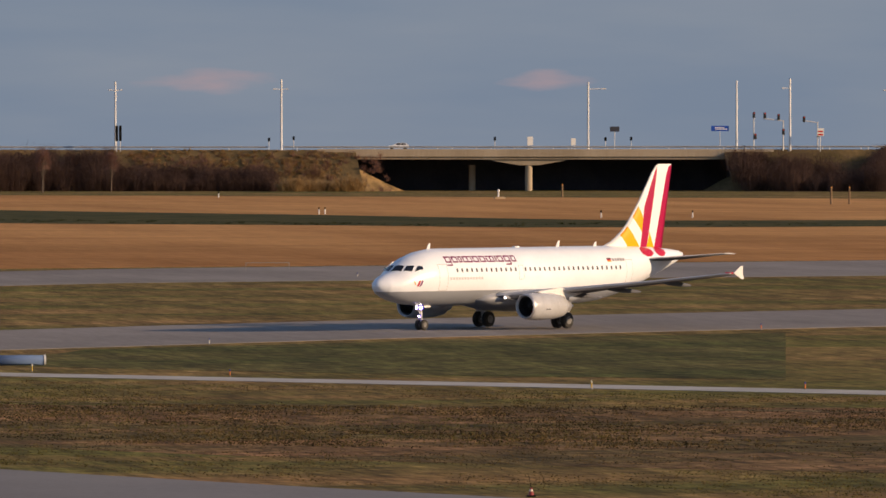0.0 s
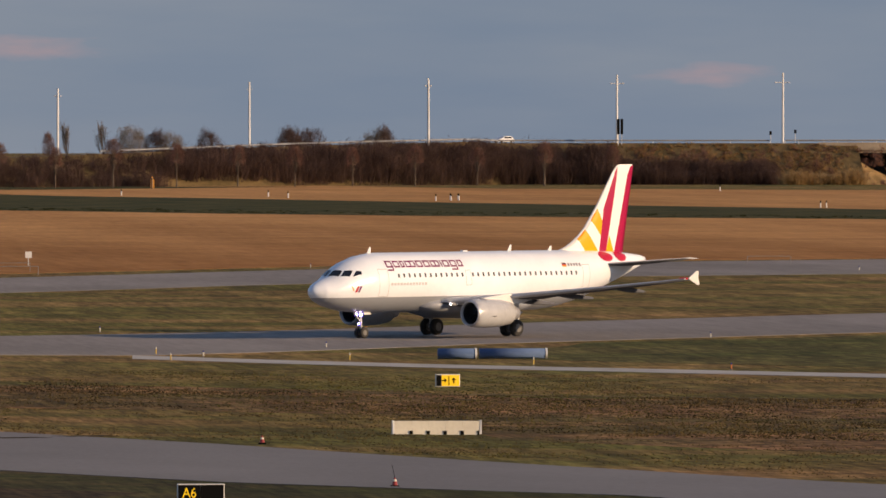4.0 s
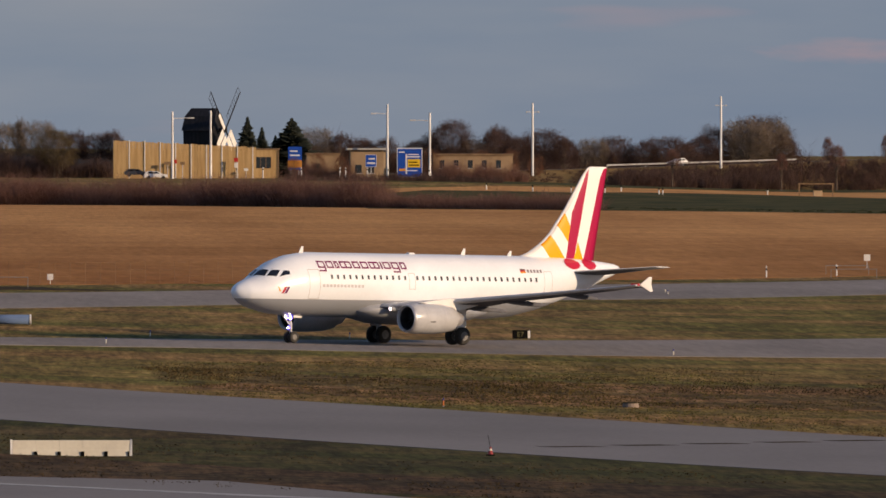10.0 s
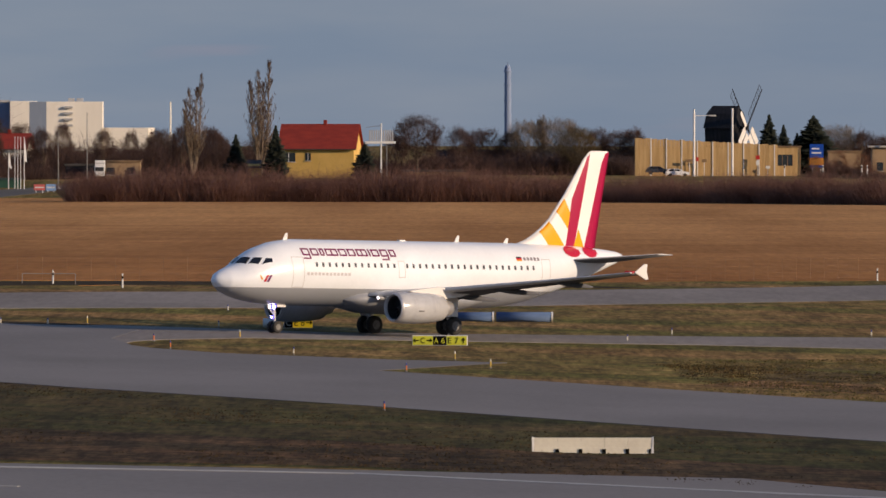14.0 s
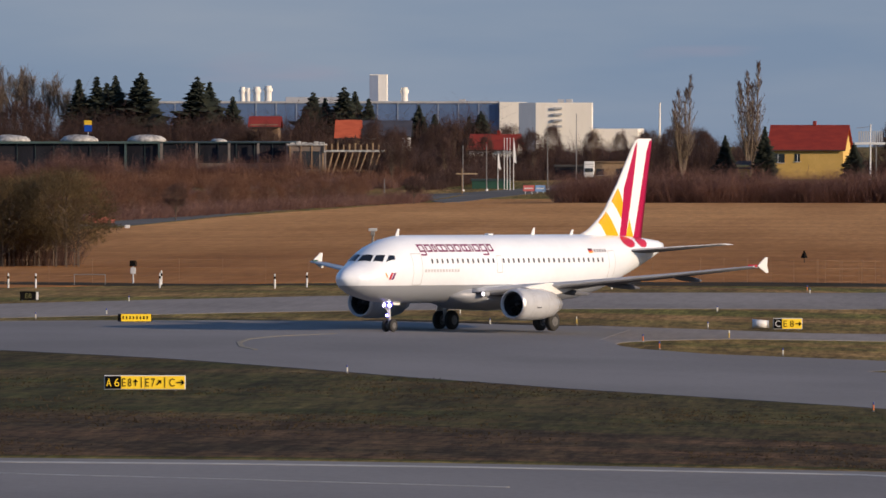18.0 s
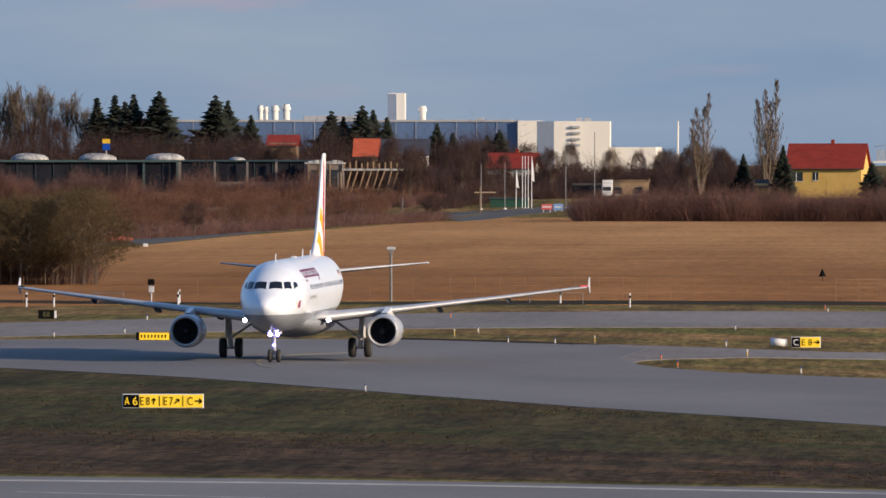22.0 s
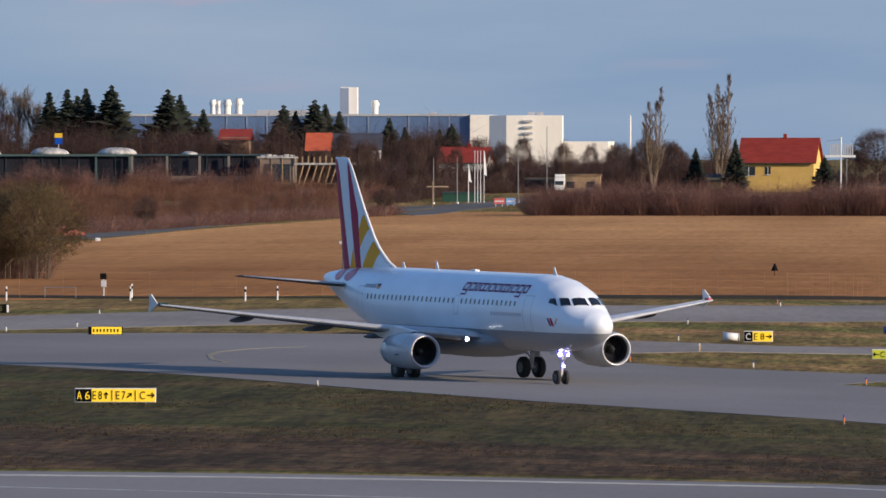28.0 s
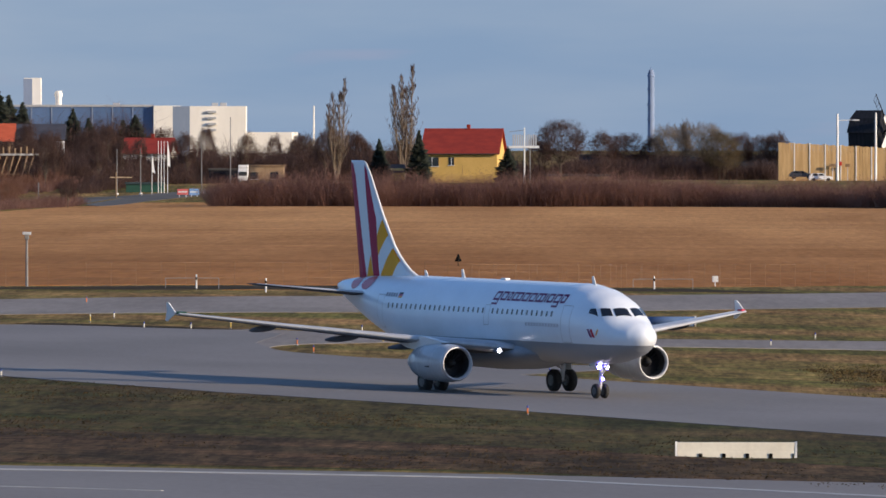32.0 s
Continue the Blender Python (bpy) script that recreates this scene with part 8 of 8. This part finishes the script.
def barrier(p, w, label, n=5):
    """A line of precast concrete blocks with lifting notches below."""
    ob = thing("concrete_barrier", label, "barrier", on(p), "white concrete barriers in the grass")
    step = w / n
    for k in range(n):
        x = -w / 2 + k * step
        prof = [(-0.30, 0.0), (-0.24, 0.30), (-0.20, 0.68), (0.20, 0.68), (0.24, 0.30), (0.30, 0.0)]
        bm = loft([[(xx, d, z) for d, z in prof] for xx in (x + 0.002, x + step - 0.002)])
        part("block", bm, CREAM, ob)
        part("notch", box(x + step - 0.10, x + step + 0.06 if k < n - 1 else x + step - 0.02, -0.32, -0.20, 0.0, 0.20), SIGN_BLACK, ob)
    for s in (-1, 1):
        part("end_cap", loft([[(s * (w / 2 + 0.005), d, z) for d, z in ((-0.3, 0.02), (-0.2, 0.70), (0.2, 0.70), (0.3, 0.02))], [(s * (w / 2 + 0.10), d, z) for d, z in ((-0.3, 0.02), (-0.22, 0.72), (0.22, 0.72), (0.3, 0.02))]]), SIGN_WHITE, ob)
    return ob


barrier((63.3, 632.8), 4.25, "white concrete barrier of five notched blocks in the grass")
barrier((3.1, 551.8), 5.05, "longer white concrete barrier of five notched blocks")
PIPE_BLUE = mat("blue_tarpaulin", (0.055, 0.105, 0.22), (0.085, 0.145, 0.27), 0.8, (0.4, 2, 2), 0.9, bump=0.3, fine=3)


def pipes(p, cuts, r, label):
    """Blue drums laid end to end in the grass, each closed by a white disc."""
    ob = thing("blue_drum_row", label, "drums", on(p))
    for x0, x1 in cuts:
        part("drum", tube((x0, 0, r), (x1 - 0.12, 0, r), r, r, 18), PIPE_BLUE, ob, smooth=True)
        part("end_disc", tube((x1 - 0.12, 0, r), (x1, 0, r), r * 1.08, r * 1.08, 18), SIGN_WHITE, ob)
    return ob


pipes((84.9, 811.9), ((-3.6, -1.12), (-0.95, 3.4)), 0.34, "two blue covered drums lying in the grass with white ends")
pipes((-2.2, 855), ((-4.3, -2.25), (-2.1, 0.4), (0.55, 4.35)), 0.33, "three blue covered drums lying in the grass with white ends")
drum = thing("white_drum", "short white drum lying beside a sign", "drum", on((-15.9, 813.5)))
part("shell", tube((-0.5, 0, 0.30), (0.5, 0, 0.26), 0.30, 0.24, 16), SIGN_WHITE, drum, smooth=True)
part("lid", tube((0.5, 0, 0.26), (0.56, 0, 0.26), 0.26, 0.26, 16), GALV, drum)


# ---------- field edge: fence, rails, instruments ----------
RUSTED = mat("rusted_steel", (0.20, 0.105, 0.05), (0.28, 0.16, 0.08), 2.0, rough=0.8)


def wire_fence(line, label):
    ob = thing("wire_fence", label, "fence")
    posts = []
    n = int(sum(math.dist(a, b) for a, b in zip(line, line[1:])) // 3.4)
    me = None
    for k in range(n + 1):
        x, y = point_on(line, k / n)
        z = land(x, y)
        if me is None:
            base = part("post", tube((0, 0, -0.1), (0, 0, 1.9), 0.016, 0.016, 5), RUSTED, ob)
            me = base.data
        else:
            base = part("post", me, None, ob)
        base.location = (x, y, z)
        posts.append((x, y, z))
    for h in (0.15, 0.65, 1.2, 1.8):
        bm = bmesh.new()
        for a, b in zip(posts, posts[1:]):
            tube((a[0], a[1], a[2] + h), (b[0], b[1], b[2] + h), 0.004, sides=3, bm=bm)
        part("wire", bm, RUSTED, ob)
    return ob


wire_fence([(-120, 1040), (-76.4, 949.1), (-44.1, 962.4), (-11.3, 1016.7), (0, 1032.6), (-15.5, 1004.8), (27.6, 1112), (49.8, 1146.4)], "thin wire mesh fence on steel posts at the field edge")


def rail_frame(p, w, h=0.8):
    ob = thing("rail_frame", "low pale metal rail frame by the fence", "rail", on(p), "rail frames by the fence")
    for x in (-w / 2, w / 2):
        part("post", tube((x, 0, -0.1), (x, 0, h), 0.025, sides=6), RAIL, ob)
    part("rail", tube((-w / 2, 0, h), (w / 2, 0, h), 0.03, sides=6), RAIL, ob)
    return ob


for p, w in (((78.3, 1170.7), 4.2), ((38.3, 1114.6), 4.6), ((-0.1, 1028.5), 4.8), ((-35.5, 961.8), 4.0), ((-68.2, 946.5), 2.3), ((79.2, 1193.5), 4.0), ((154.6, 1223.6), 4.2)):
    rail_frame(p, w)


def square_sign(p, size, leg, label):
    ob = thing("square_sign", label, "sign", on(p))
    part("plate", box(-size / 2, size / 2, -0.03, 0.03, leg, leg + size, 0.01), SIGN_WHITE, ob)
    part("post", tube((0, 0.06, -0.1), (0, 0.06, leg + size * 0.9), 0.04, sides=6), GALV, ob)
    return ob


square_sign((83.6, 1231), 0.62, 0.75, "square white sign on a short post in the field")
square_sign((4.2, 1055.1), 0.5, 0.35, "small square white sign at the field edge")
inst = thing("instrument_post", "grey instrument cabinet on a post at the fence", "instrument", on((-65.6, 955.6)))
part("post", tube((0, 0, -0.1), (0, 0, 1.6), 0.06, sides=8), GALV, inst)
part("cabinet", box(-0.2, 0.2, -0.15, 0.15, 0.72, 1.2, 0.03), GALV, inst)
part("sensor", box(-0.26, 0.26, -0.15, 0.15, 1.28, 1.72, 0.03), SIGN_BLACK, inst)
BELLY_STEEL = mat("dull_grey_steel", (0.16, 0.15, 0.14), (0.22, 0.21, 0.20), 0.8, rough=0.6)
mast = thing("camera_mast", "grey mast with a box head at the fence", "mast", on((-48, 962.9)))
part("mast", tube((0, 0, -0.1), (0, 0, 3.9), 0.11, 0.09, 10), BELLY_STEEL, mast)
part("head", box(-0.32, 0.32, -0.25, 0.25, 3.9, 4.12, 0.03), GALV, mast)
part("bracket", box(-0.16, 0.16, -0.2, 0.2, 3.55, 3.9, 0.03), BELLY_STEEL, mast)
bird = thing("field_marker", "small black pointed marker on a stake in the field", "marker", on((-18.8, 1167.5)))
part("stake", tube((0, 0, -0.1), (0, 0, 0.5), 0.03, sides=6), SIGN_BLACK, bird)
part("cone", tube((0, 0, 0.45), (0, 0, 1.15), 0.34, 0.03, 4), SIGN_BLACK, bird)


# ---------- small things in the far fields ----------
for p in ((294.1, 2401.7), (254.2, 1948.9), (255.1, 1948.8), (286.4, 1872.8), (299.8, 1870.8), (136.3, 2267.5), (170.5, 2267.3), (115.6, 2227.7), (109.2, 2245.1), (193.7, 2232.8), (194.4, 2201.1), (216.2, 2138.2), (217.5, 2138.1), (99.4, 2222.7), (101, 2224.3), (114.9, 2226.8), (85.1, 2234.3), (92.8, 2224.9), (101.6, 2233.9), (104.1, 2232.4), (105.6, 2229.4), (215, 2125.1), (216.3, 2125), (212, 2120.8)):
    ob = thing("field_post", "short white post with a dark cap in the field", "marker post", on(p), "white posts in the far field")
    part("post", tube((0, 0, -0.1), (0, 0, 0.8), 0.11, 0.11, 8), SIGN_WHITE, ob)
    part("cap", tube((0, 0, 0.8), (0, 0, 1.15), 0.115, 0.09, 8), SIGN_BLACK, ob)
for p, hh in (((361.3, 2411.6), 2.3), ((374.1, 2182.9), 2.9), ((377.2, 2182.4), 2.9), ((192.7, 2482.8), 2.2)):
    ob = thing("wooden_post", "weathered wooden post at the field edge", "post", on(p))
    part("post", tube((0, 0, -0.1), (0, 0, hh), 0.2, 0.17, 8), WOOD_BROWN, ob)
    part("top", tube((0, 0, hh), (0, 0, hh + 0.15), 0.2, 0.1, 8), SIGN_ORANGE, ob)
goal = thing("wooden_gantry", "wooden frame over a tan box in the field", "frame", on((145.7, 2276.6)))
for x in (-3.2, 2.8):
    part("post", box(x - 0.1, x + 0.1, -0.1, 0.1, -0.1, 2.2), WOOD_BROWN, goal)
part("beam", box(-3.4, 3.0, -0.08, 0.08, 2.1, 2.3), WOOD_BROWN, goal)
part("box", box(-0.7, 0.9, -0.6, 0.6, -0.1, 1.0, 0.04), BRICK_TAN, goal)
pump = thing("field_hydrant", "small pale pump head on a slab near the bridge", "pump", on((341.5, 2358.3)))
part("slab", box(-1.0, 1.0, -0.8, 0.8, -0.1, 0.35, 0.03), BRICK_TAN, pump)
part("riser", tube((-0.2, 0, 0.3), (-0.2, 0, 1.4), 0.18, 0.16, 8), SIGN_WHITE, pump)
part("cap", tube((-0.2, 0, 1.4), (-0.2, 0, 1.75), 0.3, 0.2, 8), SIGN_WHITE, pump)
manhole = thing("manhole_ring", "low weathered concrete ring in the grass", "manhole", on((33.3, 674.2)))
part("ring", tube((0, 0, -0.05), (0, 0, 0.22), 0.45, 0.42, 16), OLD_BOARDS, manhole)
part("lid", tube((0, 0, 0.22), (0, 0, 0.27), 0.38, 0.36, 16), DRAIN, manhole)


# ---------- what moves ----------
TAXI = [
        (0, 126.32, 911.47, -1.01, -0.11, 0.23, -139.63), (1, 115.56, 902.51, -1.09, -0.01, 0.19, -139.63), (2, 104.75, 894.46, -1.18, -0.07, 0.17, -139.40),
        (2.5, 99.27, 890.44, -1.23, 0.02, 0.11, -139.28), (4.5, 76.60, 868.68, -1.35, -0.05, 0.16, -139.02), (5, 71.06, 863.89, -1.35, -0.08, 0.01, -138.98),
        (5.5, 65.55, 859.29, -1.32, -0.07, -0.13, -138.98), (6, 60.04, 854.59, -1.28, -0.20, -0.24, -138.97), (7, 49.19, 844.92, -1.14, -0.10, -0.52, -139.48),
        (8, 38.67, 836.10, -0.96, -0.09, -0.81, -139.54), (9, 28.49, 829.08, -0.74, -0.12, -1.10, -139.62), (10, 18.73, 821.66, -0.50, -0.02, -1.14, -139.47),
        (11, 9.43, 815.34, -0.26, 0.06, -1.24, -139.49), (12, 0.69, 806.80, -0.02, 0.06, -1.21, -138.87), (13, -7.55, 798.75, 0.21, 0.14, -1.27, -138.58),
        (14, -15.29, 794.13, 0.44, 0.12, -1.14, -138.59), (15, -22.32, 790.31, 0.63, 0.11, -1.14, -137.41), (15.5, -25.48, 787.64, 0.71, 0.04, -1.02, -136.29),
        (17.5, -35.79, 778.73, 0.89, -0.03, -0.54, -126.58), (18, -37.59, 774.29, 0.90, -0.13, -0.25, -123.40), (18.5, -39.26, 769.55, 0.92, -0.17, -0.20, -120.05),
        (19, -40.68, 764.77, 0.93, -0.10, 0.10, -116.71), (19.5, -41.79, 759.86, 0.93, -0.08, 0.21, -113.01), (20, -42.67, 754.83, 0.93, -0.09, 0.21, -109.28),
        (20.5, -43.30, 749.98, 0.91, -0.10, 0.30, -105.44), (21, -43.67, 745.27, 0.90, -0.09, 0.47, -101.47), (21.5, -43.70, 740.41, 0.88, -0.02, 0.49, -97.39),
        (22, -43.37, 735.17, 0.86, 0.10, 0.44, -93.06), (22.5, -42.69, 729.84, 0.83, 0.10, 0.36, -88.46), (23, -41.67, 724.79, 0.80, 0.16, 0.56, -83.77),
        (23.5, -40.38, 719.73, 0.77, 0.14, 0.68, -79.60), (24, -38.83, 714.43, 0.74, 0.07, 0.52, -75.62), (24.5, -37.08, 709.16, 0.71, 0.08, 0.62, -72.07),
        (26.5, -28.97, 693.29, 0.49, 0.06, 0.69, -62.72), (27, -26.82, 690.17, 0.43, 0.09, 0.53, -61.80), (28, -22.40, 682.89, 0.30, 0.09, 0.65, -61.12),
        (29, -17.82, 676.73, 0.16, 0.02, 0.51, -61.00), (30, -13.11, 669.57, 0.00, -0.00, 0.53, -60.89), (31, -8.27, 662.11, -0.16, -0.17, 0.64, -60.87),
        (31.5, -5.79, 658.49, -0.25, -0.00, 0.46, -60.86), (32, -3.28, 654.30, -0.32, -0.20, 0.68, -60.89),
]


def motions():
    walk(plane, [(t, pose(x, y, z + 0.05, rx, ry, rz)) for t, x, y, z, rx, ry, rz in TAXI])
    # the car crosses the bridge from right to left, leaves by the slip road and stops behind the timber wall
    rows = []
    exit_z, exit_y = road_z(120.0)
    for k in range(65):
        x = max(361.0 - 19.0 * k / 2 - 0.37 * k * k / 4, 31.0)
        z, y = road_z(x)
        dz, dy = road_z(x - 2.0)
        if x < 120:
            u = (120 - x) / 89.0
            y, z = exit_y + (2424 - exit_y) * u, exit_z + (land(31, 2424) - exit_z) * u
            dy, dz = y + (2424 - exit_y) * 2 / 89.0, z + (land(31, 2424) - exit_z) * 2 / 89.0
        rows.append((k / 2, pose(x, y + 4.5, z + 0.02, 0, -math.degrees(math.atan2(dz - z, 2.0)), math.degrees(math.atan2(dy - y, -2.0)))))
    walk(moving_car, rows)
    # wheels roll with the way covered; rows so close that each turn stays under a quarter
    for wh, wx, wy, r in plane_wheels:
        rows, rolled, last = [], 0.0, None
        t = 0.0
        k = 0
        while t <= 32.001:
            while k < len(TAXI) - 2 and TAXI[k + 1][0] <= t:
                k += 1
            a, b = TAXI[k], TAXI[k + 1]
            u = (t - a[0]) / (b[0] - a[0])
            x, y = a[1] + (b[1] - a[1]) * u, a[2] + (b[2] - a[2]) * u
            if last is not None:
                rolled += math.hypot(x - last[0], y - last[1]) / r
            last = (x, y)
            rows.append((t, pose(wx, wy, r, 0, math.degrees(rolled), 0)))
            t += 1 / 30
        walk(wh, rows)


motions()
